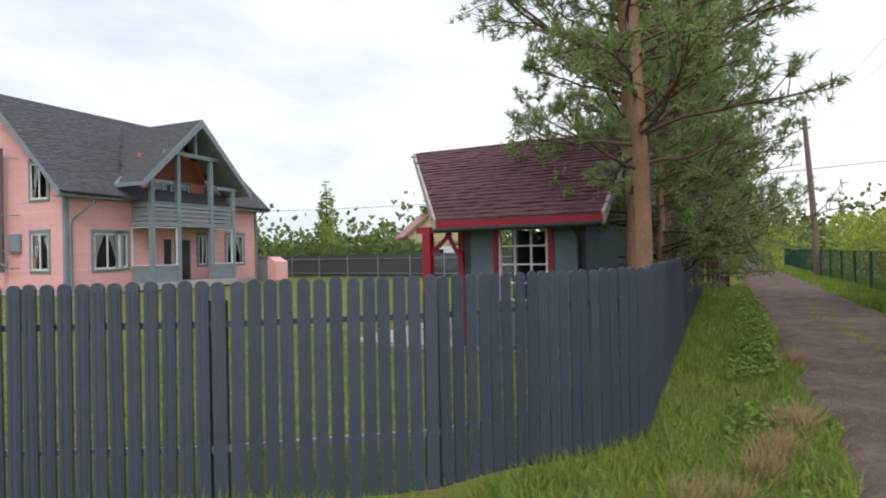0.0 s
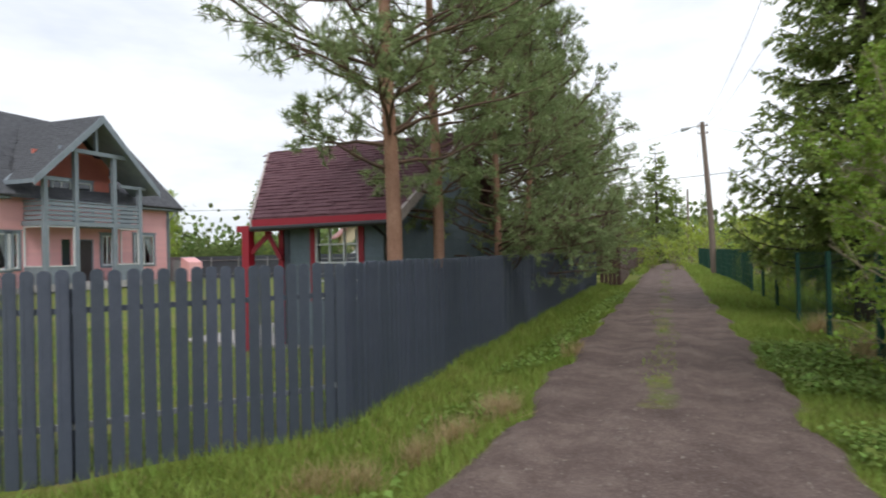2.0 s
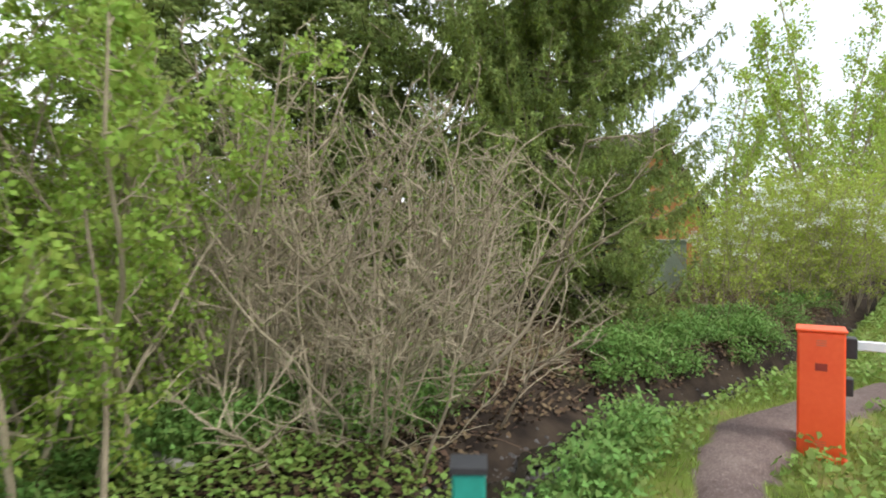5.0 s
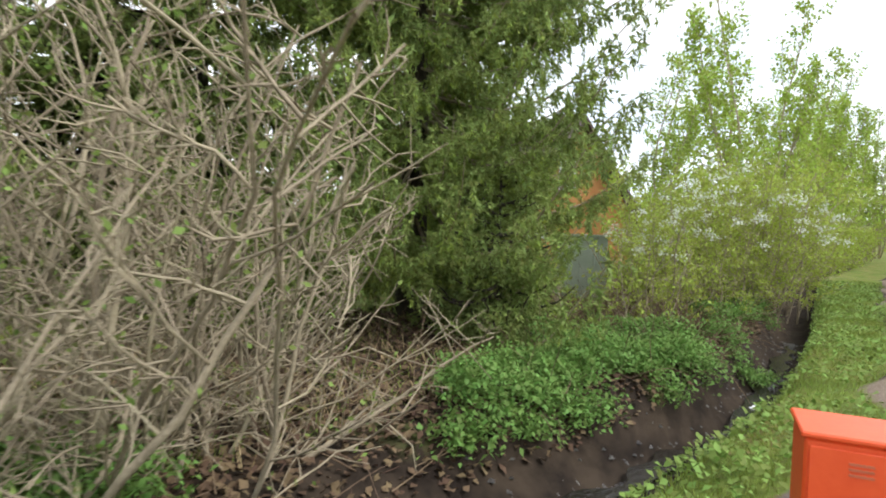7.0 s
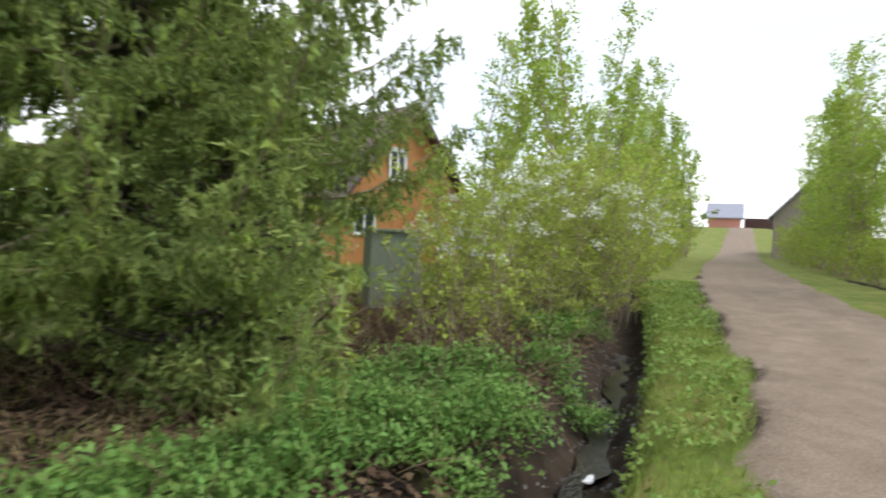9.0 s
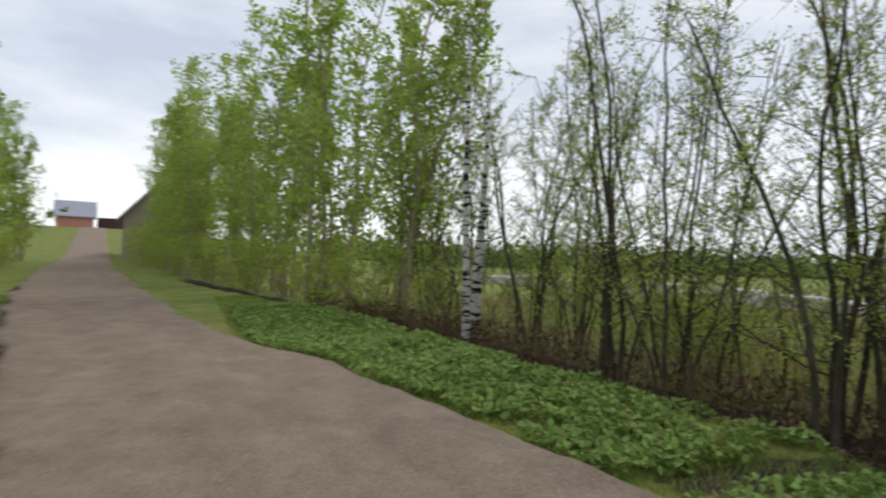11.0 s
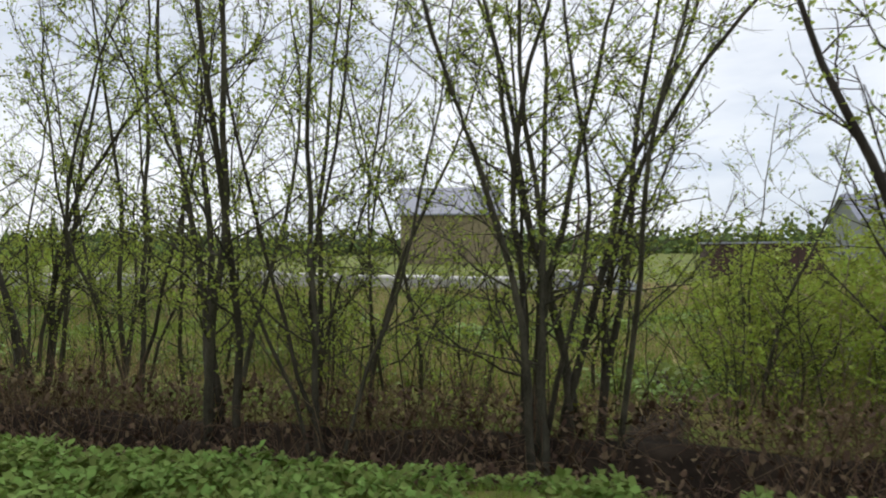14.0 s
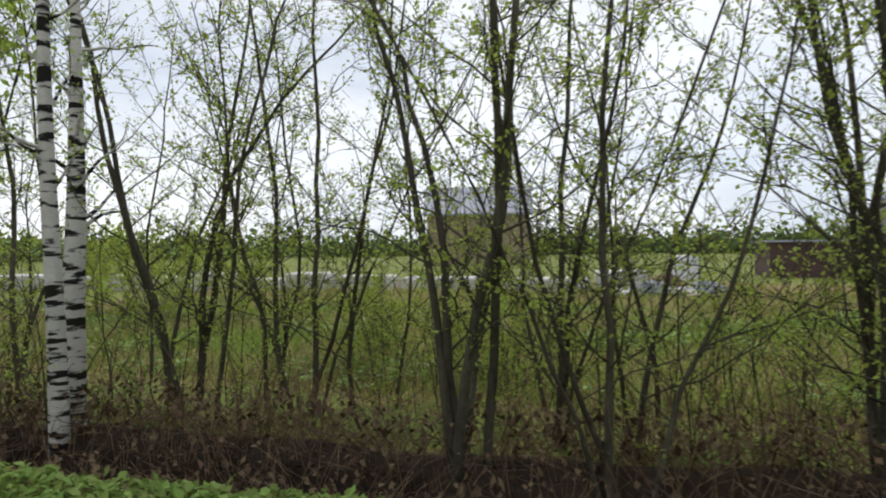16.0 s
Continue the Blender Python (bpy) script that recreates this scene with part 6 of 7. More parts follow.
    t0 = place(bt, "birch_tree", "tall slender birch with thin young leaves beside the road", "tree", "roadside birches", at(33, 13.2, 0))
    for i in range(13):
        x = 36 + i * 3.3
        scaled(copy_thing(t0, at(x, main_c(x) + 4.9 + rr.uniform(-0.4, 2.4), rr.uniform(0, 360))), rr.uniform(1.1, 1.45))
    for x, y, s in ((26, 13.5, 0.7), (29, 15, 0.8), (-30, 58, 0.75), (-9, 56, 0.85), (-6, 62, 0.7), (-36, 50, 0.8), (-40, 56, 0.9), (14, 82, 0.7), (4, 70, 0.6), (22, 40, 0.7), (-18, 75, 0.7), (-12.5, 58, 0.7)):
        scaled(copy_thing(t0, at(x, y, rr.uniform(0, 360))), s)
    for i in range(20):
        x = 30 + i * 2.4
        scaled(copy_thing(t0, at(x, right_ditch(x) - 1.1 - rr.uniform(0, 2.4), rr.uniform(0, 360))), rr.uniform(1.2, 1.55))
    # two thin bare trunks
    w = Wood()
    w.tube(wander((44, 23.5, 0), (0.01, 0, 1), 12.5, 10, np.random.default_rng(3), 0.03), np.linspace(0.09, 0.02, 11), 5)
    ob = part("dead_snag", w.mesh("dead_snag", BARK_GREY))
    tagged(ob, "thin dead tree trunk standing above the bushes", "trunk")
    # low undergrowth hedge along the left ditch
    ub = leafy_parts(81, 2.2, 10, 0.7, 0.014, LEAF_YELLOW, BARK_GREY, size=0.06, leaves=3, branch=9, z0=0.2, lean=0.4, base=0.8, twigs=4, bare=True)
    u0 = place(ub, "thicket", "low thicket of thin stems with young leaves", "bush", "thickets", at(16.6, 8.6, 0))
    for i in range(10):
        x = 17.5 + i * 1.7
        scaled(copy_thing(u0, at(x, float(left_ditch(x)) + 1.5 + rr.uniform(0, 0.9), rr.uniform(0, 360))), rr.uniform(0.7, 1.1))
    # row of alders beyond the right-hand ditch
    kinds = []
    for k, (sd, st, hh, tr, lv) in enumerate(((91, 8, 7.5, 0.062, 4.2), (92, 5, 7.8, 0.07, 4.0), (93, 4, 7.0, 0.05, 3.6), (94, 2, 7.5, 0.045, 3.6))):
        kinds.append(leafy_parts(sd, hh, st, 1.5, tr * 0.72, LEAF_YELLOW, BARK_ALDER, size=0.046, leaves=lv * 1.6, branch=17, z0=0.16, lean=0.17, base=0.38, fuzz=2, twigs=6, up=0.09, jit=0.10, fine=0.0040))
    protos = {}
    rowspec = [(18.0, -2.35, 0, 0, 1.0), (17.45, -2.7, 1, 50, 0.95), (21.3, -2.1, 1, 190, 1.0), (19.9, -1.95, 2, 20, 1.0), (20.7, -3.0, 2, 140, 1.0), (23.6, -3.0, 2, 200, 1.05), (24.1, -3.2, 2, 300, 1.05), (23.2, -3.9, 3, 0, 1.0), (24.9, -2.7, 1, 90, 1.0), (26.4, -3.4, 3, 120, 1.05), (27.6, -2.4, 2, 310, 1.1), (15.9, -4.4, 3, 60, 0.7), (13.0, -3.6, 1, 120, 1.0), (12.0, -3.4, 2, 0, 1.0), (29.5, -2.4, 0, 130, 1.0), (19.6, -3.5, 3, 200, 0.95), (20.2, -2.8, 3, 80, 1.0), (10.6, -3.8, 0, 70, 0.9), (17.6, -4.7, 3, 10, 0.8)]
    for x, y, k, t, s in rowspec:
        m = at(x, y, t)
        if k in protos:
            e = copy_thing(protos[k], m)
        else:
            e = protos[k] = place(kinds[k], "alder_tree", "many-stemmed dark alder with sparse young leaves", "tree", "alders along the ditch", m)
        scaled(e, s)
    # the thick willow with a pale strip of dead wood
    wl = leafy_parts(101, 6.8, 3, 1.7, 0.082, LEAF_YELLOW, BARK_DARK, size=0.055, leaves=5, branch=18, z0=0.18, lean=0.16, base=0.12, twigs=6, up=0.07, jit=0.10, fine=0.005)
    e = place(wl, "willow_tree", "thick dark leaning willow with a pale split stem", "tree", "", at(14.55, -2.8, 0))
    w = Wood()
    w.tube([(-0.12, 0.18, -0.3), (-0.16, 0.12, 0.5), (-0.02, 0.0, 1.2), (0.15, -0.1, 1.9)], [0.055, 0.045, 0.035, 0.02], 8)
    part("split_stem", w.mesh("split_stem", BARK_WHITE), None, e, "pale split dead stem")
    # the pair of birches with black bands
    bm_ = leafy_parts(111, 9, 2, 1.4, 0.145, LEAF_BIRCH, birch_bark(), size=0.06, leaves=4, branch=20, z0=0.3, lean=0.04, base=0.22, twigs=5, fine=0.005, jit=0.015)
    place(bm_, "birch_tree", "white-barked birch pair with black bands standing by the ditch", "tree", "roadside birches", at(25.35, -1.45, 60))
    wb = leafy_parts(131, 2.5, 14, 0.9, 0.012, LEAF_YELLOW, BARK_ALDER, size=0.050, leaves=7, branch=11, z0=0.08, lean=0.34, base=0.6, twigs=6, fine=0.003)
    w0 = place(wb, "willow_bush", "rounded yellow-green willow bush in the rough grass beyond the ditch", "bush", "willow bushes", at(15.7, -5.6, 0))
    for x, y, t, k in ((14.7, -6.4, 70, 1.1), (13.6, -5.4, 150, 1.0), (12.3, -6.2, 230, 1.15), (10.9, -5.6, 300, 1.0), (24.2, -6.0, 20, 0.9), (21.9, -5.2, 100, 0.8)):
        scaled(copy_thing(w0, at(x, y, t)), k)
    # young saplings between the alders
    sp = leafy_parts(121, 2.7, 14, 0.7, 0.010, LEAF_YELLOW, BARK_ALDER, size=0.050, leaves=2.4, branch=8, z0=0.15, lean=0.16, base=0.9, twigs=4, fine=0.003)
    s0 = place(sp, "sapling_clump", "clump of thin saplings with fresh leaves", "bush", "sapling clumps", at(20, -3.0, 0))
    for i in range(12):
        x = 11.0 + i * 1.65 + rr.uniform(-0.3, 0.3)
        if 16.3 < x < 17.8:
            continue
        scaled(copy_thing(s0, at(x, right_ditch(x) - 1.25 - rr.uniform(0, 1.8), rr.uniform(0, 360))), rr.uniform(0.6, 1.1))
    # far tree line round the fields
    rngf = np.random.default_rng(7)
    ang = np.linspace(radians(-150), radians(-10), 120)
    P = []
    for a in ang:
        r = 150 + rngf.uniform(-20, 20)
        cx, cy = 15 + r * math.cos(a), r * math.sin(a)
        n = 220
        P.append(np.stack([cx + rngf.normal(size=n) * 5, cy + rngf.normal(size=n) * 3, np.abs(rngf.normal(size=n)) * 2.2 * rngf.uniform(0.6, 1.3)], axis=1))
    for a in np.linspace(radians(15), radians(175), 150):
        r = 150 + rngf.uniform(-25, 40)
        n = 280
        P.append(np.stack([5 + r * math.cos(a) + rngf.normal(size=n) * 6, r * math.sin(a) + rngf.normal(size=n) * 4, np.abs(rngf.normal(size=n)) * 4.0 * rngf.uniform(0.6, 1.3)], axis=1))
    P = np.concatenate(P)
    v, f = leaf_quads(P, rngf.normal(size=P.shape), 1.5, 0.8, rngf)
    ob = part("tree_line", quick_mesh("tree_line", v, f, FAR_GREEN))
    tagged(ob, "low distant line of trees round the fields", "woods", "", "stuff")


def birch_bark():
    m = mat("banded_birch_bark", (0.62, 0.60, 0.56), (0.50, 0.48, 0.44), 4, 0.9, 0.4, 30)
    nt = m.node_tree
    p = nt.nodes["Principled BSDF"]
    col = p.inputs["Base Color"].links[0].from_socket
    tc = nt.nodes.new("ShaderNodeTexCoord")
    mp = nt.nodes.new("ShaderNodeMapping")
    mp.inputs["Scale"].default_value = (2.2, 2.2, 11)
    n = nt.nodes.new("ShaderNodeTexNoise")
    n.inputs["Scale"].default_value = 1.3
    n.inputs["Detail"].default_value = 4
    r = nt.nodes.new("ShaderNodeValToRGB")
    r.color_ramp.elements[0].position = 0.50
    r.color_ramp.elements[1].position = 0.56
    mx = nt.nodes.new("ShaderNodeMixRGB")
    mx.inputs[2].default_value = (0.02, 0.018, 0.016, 1)
    nt.links.new(tc.outputs["Object"], mp.inputs[0])
    nt.links.new(mp.outputs[0], n.inputs["Vector"])
    nt.links.new(n.outputs["Fac"], r.inputs[0])
    nt.links.new(r.outputs[0], mx.inputs[0])
    nt.links.new(col, mx.inputs[1])
    nt.links.new(mx.outputs[0], p.inputs["Base Color"])
    return m


# ---------------- ground cover ----------------
def scatter(x0, x1, y0, y1, n, rng, keep):
    x, y = rng.uniform(x0, x1, n), rng.uniform(y0, y1, n)
    k = keep(x, y)
    x, y = x[k], y[k]
    return np.stack([x, y, ground_z(x, y)], axis=1)


def off_road(x, y, m=0.45):
    a, b, c = road_masks(x, y)
    return np.maximum(np.maximum(a, b), c) < m


def clumpy(x, y, s=1.0, seed=0.0):
    return 0.5 + 0.5 * np.sin(x * 1.9 * s + seed + 1.5 * np.sin(y * 1.3 * s)) * np.cos(y * 2.3 * s + 1.1 * np.sin(x * 1.7 * s + seed))


def blades(P, size, rng, lean=0.45, width=0.07):
    d = rng.normal(size=P.shape) * lean + [0, 0, 1]
    return needle_tris(P, d, size, width * 1.3, rng)


def flat_leaves(P, size, rng, height=0.15, tilt=0.5, width=0.85):
    n = len(P)
    Q = P.copy()
    Q[:, 2] += height * rng.uniform(0.15, 1.0, n) ** 0.8
    a = rng.uniform(0, 2 * np.pi, n)
    d = np.stack([np.cos(a), np.sin(a), rng.normal(size=n) * tilt * 0.6], axis=1)
    s = np.stack([-np.sin(a), np.cos(a), rng.normal(size=n) * tilt * 0.6], axis=1)
    L = np.broadcast_to(size, (n,)) * rng.uniform(0.6, 1.3, n)
    L = L[:, None]
    v = np.stack([Q, Q + d * L * 0.5 + s * L * width * 0.5 + [0, 0, 0.01], Q + d * L, Q + d * L * 0.5 - s * L * width * 0.5 + [0, 0, 0.01]], axis=1).reshape(-1, 3)
    return v, np.arange(n * 4).reshape(-1, 4)


def cover(name, chunks, m, label, category):
    v, f = merge(chunks)
    ob = part(name, quick_mesh(name, v, f, m))
    return tagged(ob, label, category, "", "stuff")


def fence_x(y):
    return np.interp(y, [3.5, 4.3, 6.45, 25.6], [-3.4, -0.71, 0.45, 3.4])


def ground_cover():
    rng = np.random.default_rng(77)
    ch = []
    # verge between fence and side track
    def verge(x, y):
        return off_road(x, y, 0.5) & (x > fence_x(y) - 0.05) & (x < side_c(y) + 0.3)
    P = scatter(-4, 5, 3.0, 12, 95000, rng, lambda x, y: verge(x, y))
    ch.append(blades(P, 0.13, rng))
    P = scatter(0, 6, 12, 27, 60000, rng, lambda x, y: verge(x, y))
    ch.append(blades(P, 0.16, rng, width=0.10))
    # right of the side track
    P = scatter(3.5, 9.5, 4.2, 16, 90000, rng, lambda x, y: off_road(x, y, 0.5) & (x > side_c(y)) & (x < side_c(y) + 3.2))
    ch.append(blades(P, 0.11, rng))
    P = scatter(4, 13, 16, 36, 50000, rng, lambda x, y: off_road(x, y, 0.5) & (x > side_c(y)) & (x < side_c(y) + 4))
    ch.append(blades(P, 0.16, rng, width=0.12))
    P = scatter(3, 12, 36, 70, 20000, rng, lambda x, y: off_road(x, y, 0.5))
    ch.append(blades(P, 0.25, rng, width=0.16))
    # grassy middle of the side track
    P = scatter(2, 10, 7.5, 40, 60000, rng, lambda x, y: (np.abs(x - side_c(y) + 0.08 * np.sin(y)) < 0.10 + 0.16 * clumpy(x, y, 0.9, 2)) & (clumpy(x, y, 0.5, 2) > 0.45))
    ch.append(blades(P, 0.05, rng, 0.7, 0.12))
    # between main road and ditch on the left, and under the trees
    P = scatter(5, 34, 3.5, 10, 120000, rng, lambda x, y: off_road(x, y, 0.5) & (y > main_c(x)) & (y < left_ditch(x) - 0.62 * ditch_half(x)))
    ch.append(blades(P, 0.09, rng))
    P = scatter(8, 34, 8, 30, 60000, rng, lambda x, y: (y > left_ditch(x) + 5.2 + 0.8 * np.sin(x * 1.3)) & (np.hypot(x - 14.9, y - 11.2) > 2.6))
    ch.append(blades(P, 0.22, rng, width=0.10))
    # right verge of the main road
    P = scatter(9, 34, -2, 3.5, 110000, rng, lambda x, y: off_road(x, y, 0.5) & (y < main_c(x)) & (y > right_ditch(x) + 0.55))
    ch.append(blades(P, 0.08, rng))
    P = scatter(8, 22, 5.5, 16, 26000, rng, lambda x, y: (y > left_ditch(x) + 1.2) & (y < left_ditch(x) + 6.5) & (clumpy(x, y, 1.1, 4) > 0.35))
    ch.append(blades(P, 0.13, rng, 0.8, 0.06))
    # field beyond
    P = scatter(4, 36, -22, -4.2, 110000, rng, lambda x, y: y < right_ditch(x) - 1.2)
    ch.append(blades(P, 0.20, rng, 0.6, 0.10))
    cover("grass", ch, GRASS, "fresh green grass along the verges and fields", "grass")
    # lawn behind the fence
    ch = [blades(scatter(-9, 0.5, 4.4, 12, 30000, rng, lambda x, y: x < fence_x(y) - 0.3), 0.07, rng, width=0.14)]
    cover("lawn", ch, GRASS, "short lawn inside the fenced yard", "grass")
    # low broad herbs
    ch = []
    P = scatter(9, 31, -2, 3.3, 130000, rng, lambda x, y: off_road(x, y, 0.35) & (y < main_c(x)) & (y > right_ditch(x) + 0.6) & (np.abs(x - 16.75) > 0.16 + 0.25 * clumpy(x, y, 2)) & (clumpy(x, y, 0.9) > 0.1) & (clumpy(x, y, 3.1, 2) > 0.16))
    P[:, 2] += 0.06 * clumpy(P[:, 0], P[:, 1], 2.4, 5)
    ch.append(flat_leaves(P, 0.062, rng, 0.11, 0.8))
    P = scatter(0, 4, 4.5, 22, 26000, rng, lambda x, y: (np.abs(x - side_c(y) + 1.75 - 0.03 * (y - 5)) < 0.30) & (clumpy(x, y, 0.7, 1) > 0.3))
    ch.append(flat_leaves(P, 0.06, rng, 0.16))
    P = scatter(4, 9, 3.6, 12, 42000, rng, lambda x, y: off_road(x, y, 0.35) & (x > side_c(y) + 1.2) & (y < left_ditch(x) + 5) & (clumpy(x, y, 0.8, 3) > 0.3))
    ch.append(flat_leaves(P, 0.055, rng, 0.16))
    P = scatter(6, 32, 3.6, 10, 70000, rng, lambda x, y: off_road(x, y, 0.35) & (y > main_c(x)) & (y < left_ditch(x) - 0.6 * ditch_half(x)) & (clumpy(x, y, 0.8, 4) > 0.2) & (clumpy(x, y, 3.3, 8) > 0.18))
    P[:, 2] += 0.07 * clumpy(P[:, 0], P[:, 1], 2.2, 3)
    ch.append(flat_leaves(P, 0.052, rng, 0.12, 0.8))
    P = scatter(6, 40, -14, -4, 26000, rng, lambda x, y: (y < right_ditch(x) - 1.5) & (clumpy(x, y, 0.5, 4) > 0.6))
    ch.append(flat_leaves(P, 0.12, rng, 0.25))
    cover("low_herbs", ch, LEAF_HERB, "low broad-leaved herbs covering the verges", "herbs")
    # tall hogweed patches by the left ditch: rosettes of lobed leaves
    def lush(x, y):
        b = y - left_ditch(x)
        bank = (b > 0.62 * ditch_half(x)) & (b < 1.75 - 0.3 * np.sin(x * 2.0) - 0.35 * (x < 12)) & (x > 11.1 + 0.9 * b) & (x < 16.2) & (clumpy(x, y, 0.55, 1) > 0.04)
        start = (b > 0.7) & (b < 2.2) & (x < 9.8) & (clumpy(x, y, 0.9, 3) > 0.55)
        alone = (np.hypot(x - 17.4, y - 7.1) < 0.42) | (np.hypot(x - 21.0, y - 8.3) < 0.4)
        far = (b > 0.5) & (b < 1.6) & (x > 18) & (clumpy(x, y, 0.7, 6) > 0.7)
        near = (x < 12.5) & (np.abs(b + 0.98 * ditch_half(x)) < 0.2) & (clumpy(x, y, 0.6, 5) > 0.5)
        return (bank | start | alone | far | near) & off_road(x, y, 0.3)

    C = scatter(5.5, 31, 4.2, 9.8, 17000, rng, lush)
    n = len(C)
    k = 40
    P = np.repeat(C, k, axis=0) + rng.normal(size=(n * k, 3)) * [0.10, 0.10, 0.0]
    hgt = np.repeat(0.14 + 0.30 * clumpy(C[:, 0], C[:, 1], 2.2, 9) * rng.uniform(0.6, 1.1, n), k)
    P[:, 2] += hgt * rng.uniform(0.3, 1.0, n * k)
    v, f = flat_leaves(P, 0.047, rng, 0.05, 0.85, 0.6)
    cover("broad_herbs", [(v, f)], LEAF_HOG, "lush broad herb leaves on the ditch banks", "herbs")
    # dry grass tufts
    ch = []
    for cx, cy, n, h in ((1.72, 6.62, 700, 0.27), (1.45, 6.0, 500, 0.24), (1.25, 5.55, 420, 0.22), (0.95, 5.1, 350, 0.2), (0.7, 4.9, 300, 0.18), (2.4, 9.6, 200, 0.25), (7.3, 10, 300, 0.4), (6.4, 12, 300, 0.4), (5.9, 9.2, 400, 0.4)):
        P = np.stack([rng.normal(cx, 0.07, n), rng.normal(cy, 0.10, n), np.zeros(n)], axis=1)
        P[:, 2] = ground_z(P[:, 0], P[:, 1])
        d = rng.normal(size=P.shape) * 0.5 + [0.25, -0.35, 1.0]
        ch.append(needle_tris(P, d, h, 0.03, rng))
    P = scatter(-3, 4, 3.4, 16, 9000, rng, lambda x, y: verge(x, y) & (clumpy(x, y, 1.3, 7) > 0.6))
    ch.append(blades(P, 0.12, rng, 0.9, 0.04))
    P = scatter(8, 20, 5.5, 14, 15000, rng, lambda x, y: (y > left_ditch(x) + 1.0) & (y < left_ditch(x) + 5) & (clumpy(x, y, 1.4, 1) > 0.45))
    ch.append(blades(P, 0.2, rng, 1.0, 0.03))
    P = scatter(6, 38, -26, -3.6, 80000, rng, lambda x, y: (y < right_ditch(x) - 0.6) & (clumpy(x, y, 0.25, 2) > 0.25))
    ch.append(blades(P, 0.34, rng, 0.55, 0.035))
    cover("dry_grass", ch, STRAW, "tufts of bleached dry grass", "grass")
    # brambles and dead stems in the right-hand ditch
    w = Wood()
    for i in range(3400):
        x = rng.uniform(9, 33)
        y = float(right_ditch(x)) - rng.uniform(-0.45, 1.7)
        z = gz(x, y)
        d = (rng.normal() * 0.8, rng.normal() * 0.8, rng.uniform(0.2, 1.3))
        w.tube(wander((x, y, z), d, rng.uniform(0.4, 1.1), 4, rng, 0.25, -0.12), np.linspace(0.006, 0.002, 5), 3)
    for i in range(2600):
        x = rng.uniform(9, 24) if i % 3 == 0 else rng.uniform(15.2, 22)
        y = float(left_ditch(x)) + rng.uniform(0.5, 3.6)
        w.tube(wander((x, y, gz(x, y) + 0.05), (rng.normal(), rng.normal(), rng.uniform(0.0, 0.9)), rng.uniform(0.3, 0.9), 4, rng, 0.2, -0.1), np.linspace(0.006, 0.002, 5), 3)
    ob = part("brambles", w.mesh("brambles", BRAMBLE))
    # last year's upright stalks on both far banks
    w = Wood()
    for i in range(3000):
        if i % 4:
            x = rng.uniform(9, 33)
            y = float(right_ditch(x)) - rng.uniform(0.2, 1.7)
            if abs(x - 16.75) < 0.7:
                continue
        else:
            x = rng.uniform(16.2, 25)
            y = float(left_ditch(x)) + rng.uniform(0.9, 3.6)
        hgt = rng.uniform(0.25, 0.8) * (1.4 if 0.25 < math.sin(x * 1.7) else 0.85)
        w.tube(wander((x, y, gz(x, y) - 0.02), (rng.normal() * 0.38, rng.normal() * 0.38, 1), hgt, 3, rng, 0.14), np.linspace(0.0055, 0.002, 4), 3)
    stalks = part("dry_stalks", w.mesh("dry_stalks", STALK))
    tagged(stalks, "brown upright dead stalks along the ditch banks", "stalks", "", "stuff")
    tagged(ob, "dark tangle of dead stems and brambles in the ditch", "brambles", "", "stuff")
    ch = []
    P = scatter(8, 34, -5, 1, 34000, rng, lambda x, y: np.abs(y - right_ditch(x) + 0.55) < 1.0)
    ch.append(flat_leaves(P, 0.06, rng, 0.45, 1.2))
    P = scatter(6, 26, 4, 14, 90000, rng, lambda x, y: (y > left_ditch(x) + 0.42) & (y < left_ditch(x) + 6.0))
    ch.append(flat_leaves(P, 0.06, rng, 0.04, 0.6))
    cover("dead_leaves", ch, DEADLEAF, "brown dead leaves under the bushes and along the ditches", "leaf litter")
    # small stones on the roads
    n = 9000
    x = np.concatenate([rng.uniform(-6, 26, n // 2), rng.uniform(1.5, 5.5, n // 2)])
    y = np.concatenate([main_c(x[:n // 2]) + rng.uniform(-2, 2, n // 2), rng.uniform(2.5, 14, n // 2)])
    a, b, c = road_masks(x, y)
    k = np.maximum(a, b) > 0.6
    x, y = x[k], y[k]
    z = ground_z(x, y)
    s = rng.uniform(0.004, 0.012, len(x))[:, None, None]
    oc = np.array([(1, 0, 0), (0, 1, 0), (-1, 0, 0), (0, -1, 0), (0, 0, 0.7)])
    V = np.stack([x, y, z], axis=1)[:, None, :] + oc[None] * s * rng.uniform(0.6, 1.4, (len(x), 5, 1))
    F = np.array([(0, 1, 4), (1, 2, 4), (2, 3, 4), (3, 0, 4)])
    F = (F[None] + (np.arange(len(x)) * 5)[:, None, None]).reshape(-1, 3)
    ob = part("gravel", quick_mesh("gravel", V.reshape(-1, 3), F, STONE))
    tagged(ob, "small loose stones on the road", "gravel", "", "stuff")


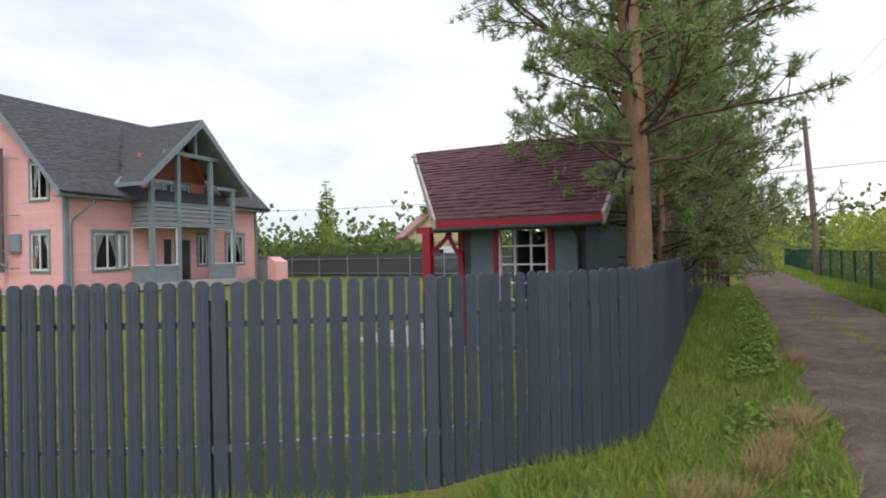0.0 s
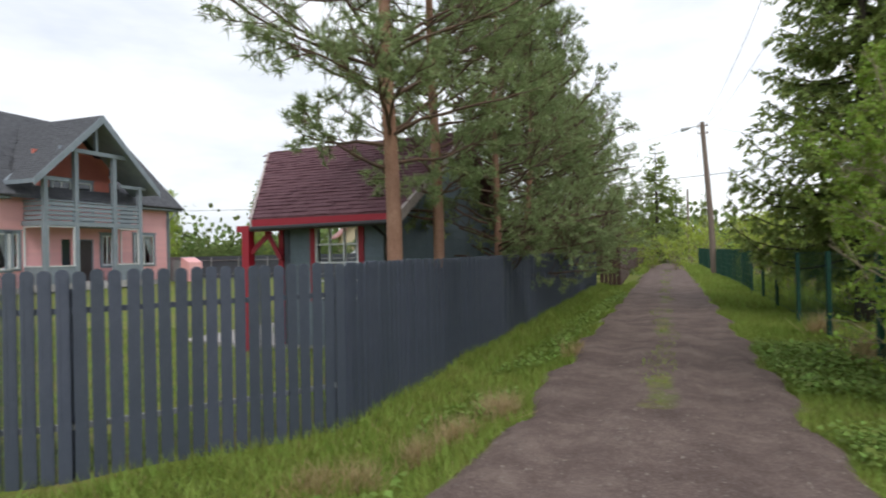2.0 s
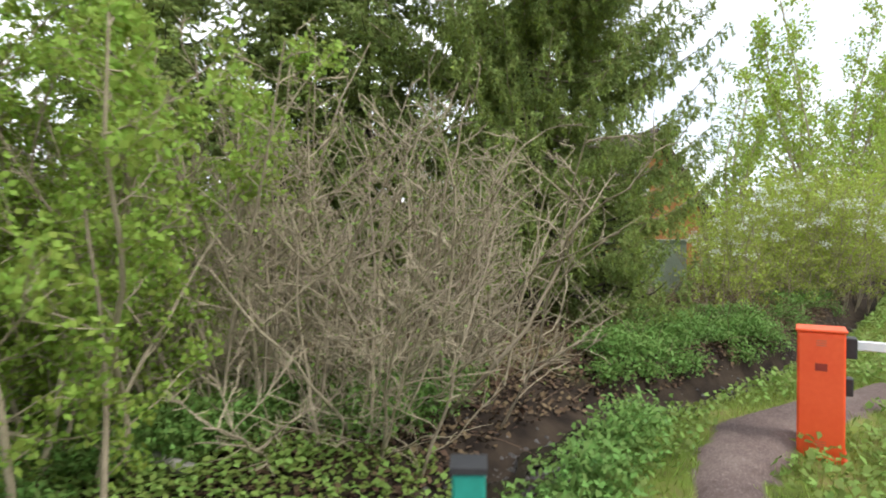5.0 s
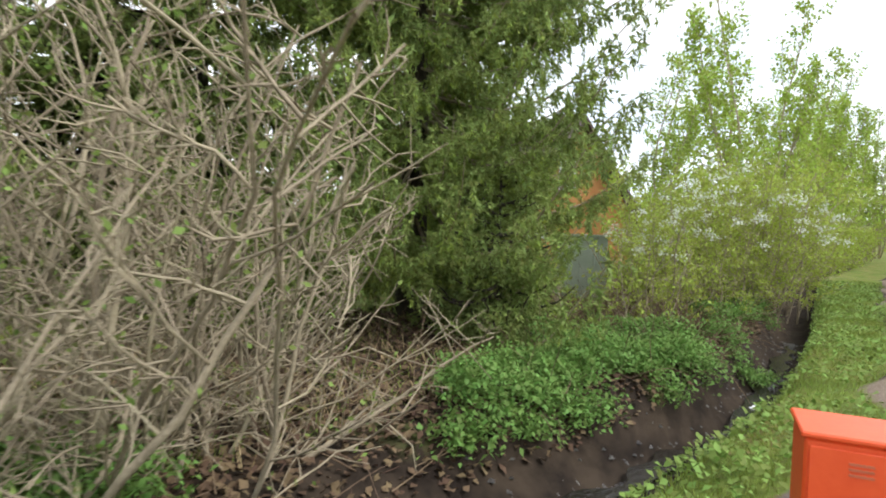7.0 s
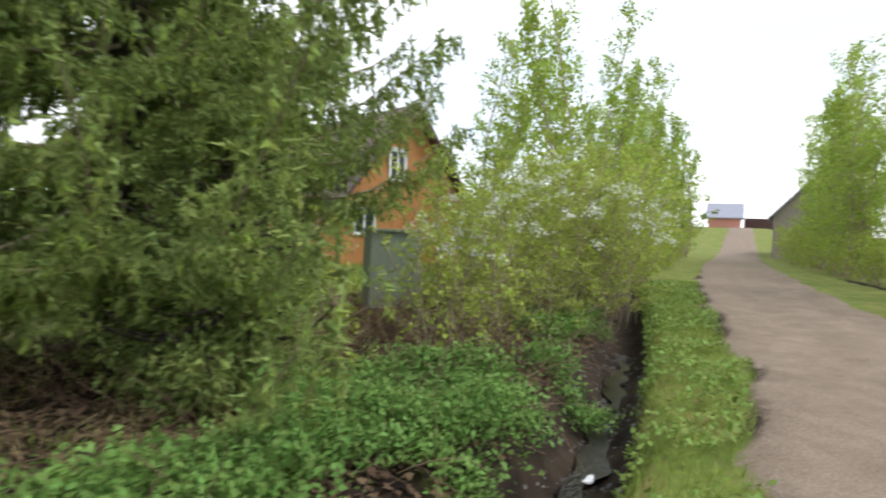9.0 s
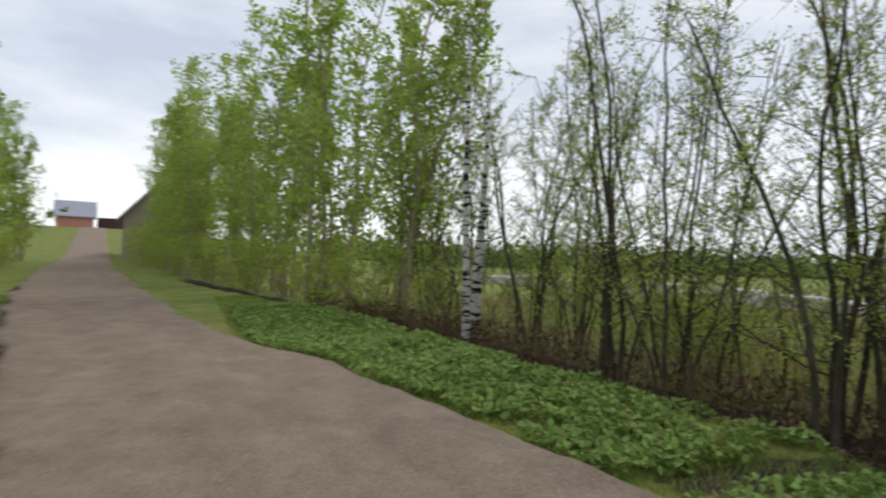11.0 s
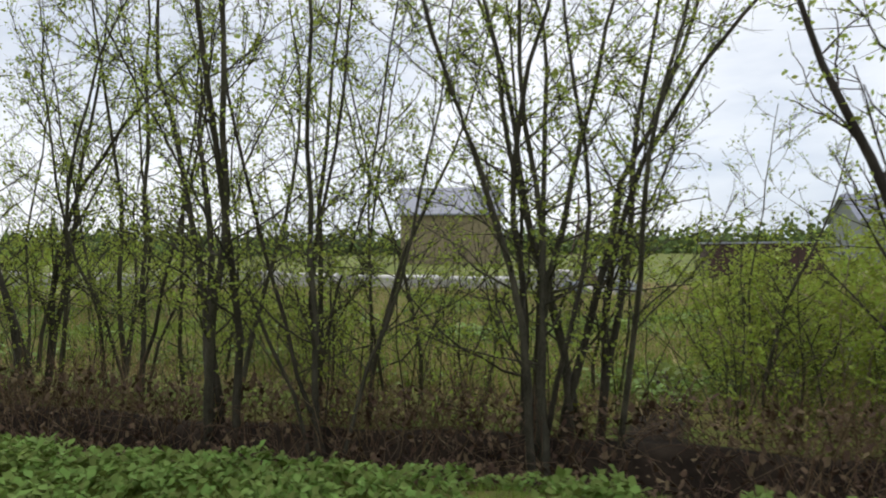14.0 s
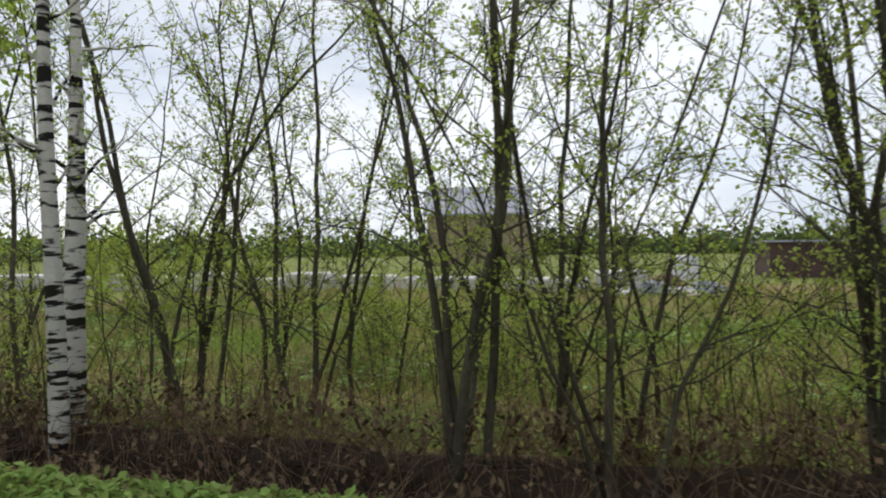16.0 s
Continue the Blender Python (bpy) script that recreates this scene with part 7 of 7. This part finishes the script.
def ditch_stones():
    rng = np.random.default_rng(77)
    n = 2600
    x = rng.uniform(7.5, 22, n)
    y = left_ditch(x) + rng.normal(size=n) * 0.17
    z = ground_z(x, y)
    s = rng.uniform(0.012, 0.045, n)[:, None, None]
    oc = np.array([(1, 0, 0), (0, 1, 0), (-1, 0, 0), (0, -1, 0), (0, 0, 0.6)])
    V = np.stack([x, y, z], axis=1)[:, None, :] + oc[None] * s * rng.uniform(0.5, 1.4, (n, 5, 1))
    F = np.array([(0, 1, 4), (1, 2, 4), (2, 3, 4), (3, 0, 4)])
    F = (F[None] + (np.arange(n) * 5)[:, None, None]).reshape(-1, 3)
    ob = part("ditch_stones", quick_mesh("ditch_stones", V.reshape(-1, 3), F, mat("wet_dark_stone", (0.03, 0.027, 0.025), (0.10, 0.09, 0.085), 9, 0.35, island=0.4)))
    tagged(ob, "wet dark stones and clods in the ditch bed", "gravel", "", "stuff")


def ditch_water():
    m = mat("dark_water", (0.012, 0.010, 0.008), (0.03, 0.024, 0.018), 3, 0.22, 0.8, 22)
    xs = np.arange(8.0, 21.2, 0.12)
    V = []
    for x in xs:
        y = float(left_ditch(x)) + 0.05 * math.sin(x * 3.3) + 0.03 * math.sin(x * 9.1)
        h = (0.10 + 0.05 * math.sin(x * 2.3 + 1) + 0.03 * math.sin(x * 7.7)) * (1.8 if x < 13 else 0.9)
        z = 0.02 - float(ditch_depth(x))
        z = max(z, gz(x, y) + 0.012)
        V += [(x, y - h, z), (x, y + h, z)]
    n = len(xs)
    F = [(2 * i, 2 * i + 2, 2 * i + 3, 2 * i + 1) for i in range(n - 1)]
    ob = part("ditch_water", quick_mesh("ditch_water", V, F, m))
    tagged(ob, "shallow dark water lying in the ditch", "water", "", "structure")
    e = thing("fallen_log", "pale barkless fallen log lying beside the ditch", "log")
    w = Wood()
    w.tube([(7.08, 7.02, 0.0), (7.25, 6.66, 0.015), (7.44, 6.32, 0.0)], [0.05, 0.055, 0.045], 12)
    part("log", w.mesh("log", BARK_WHITE), None, e)


plant_trees()
ground_cover()
ditch_stones()
ditch_water()
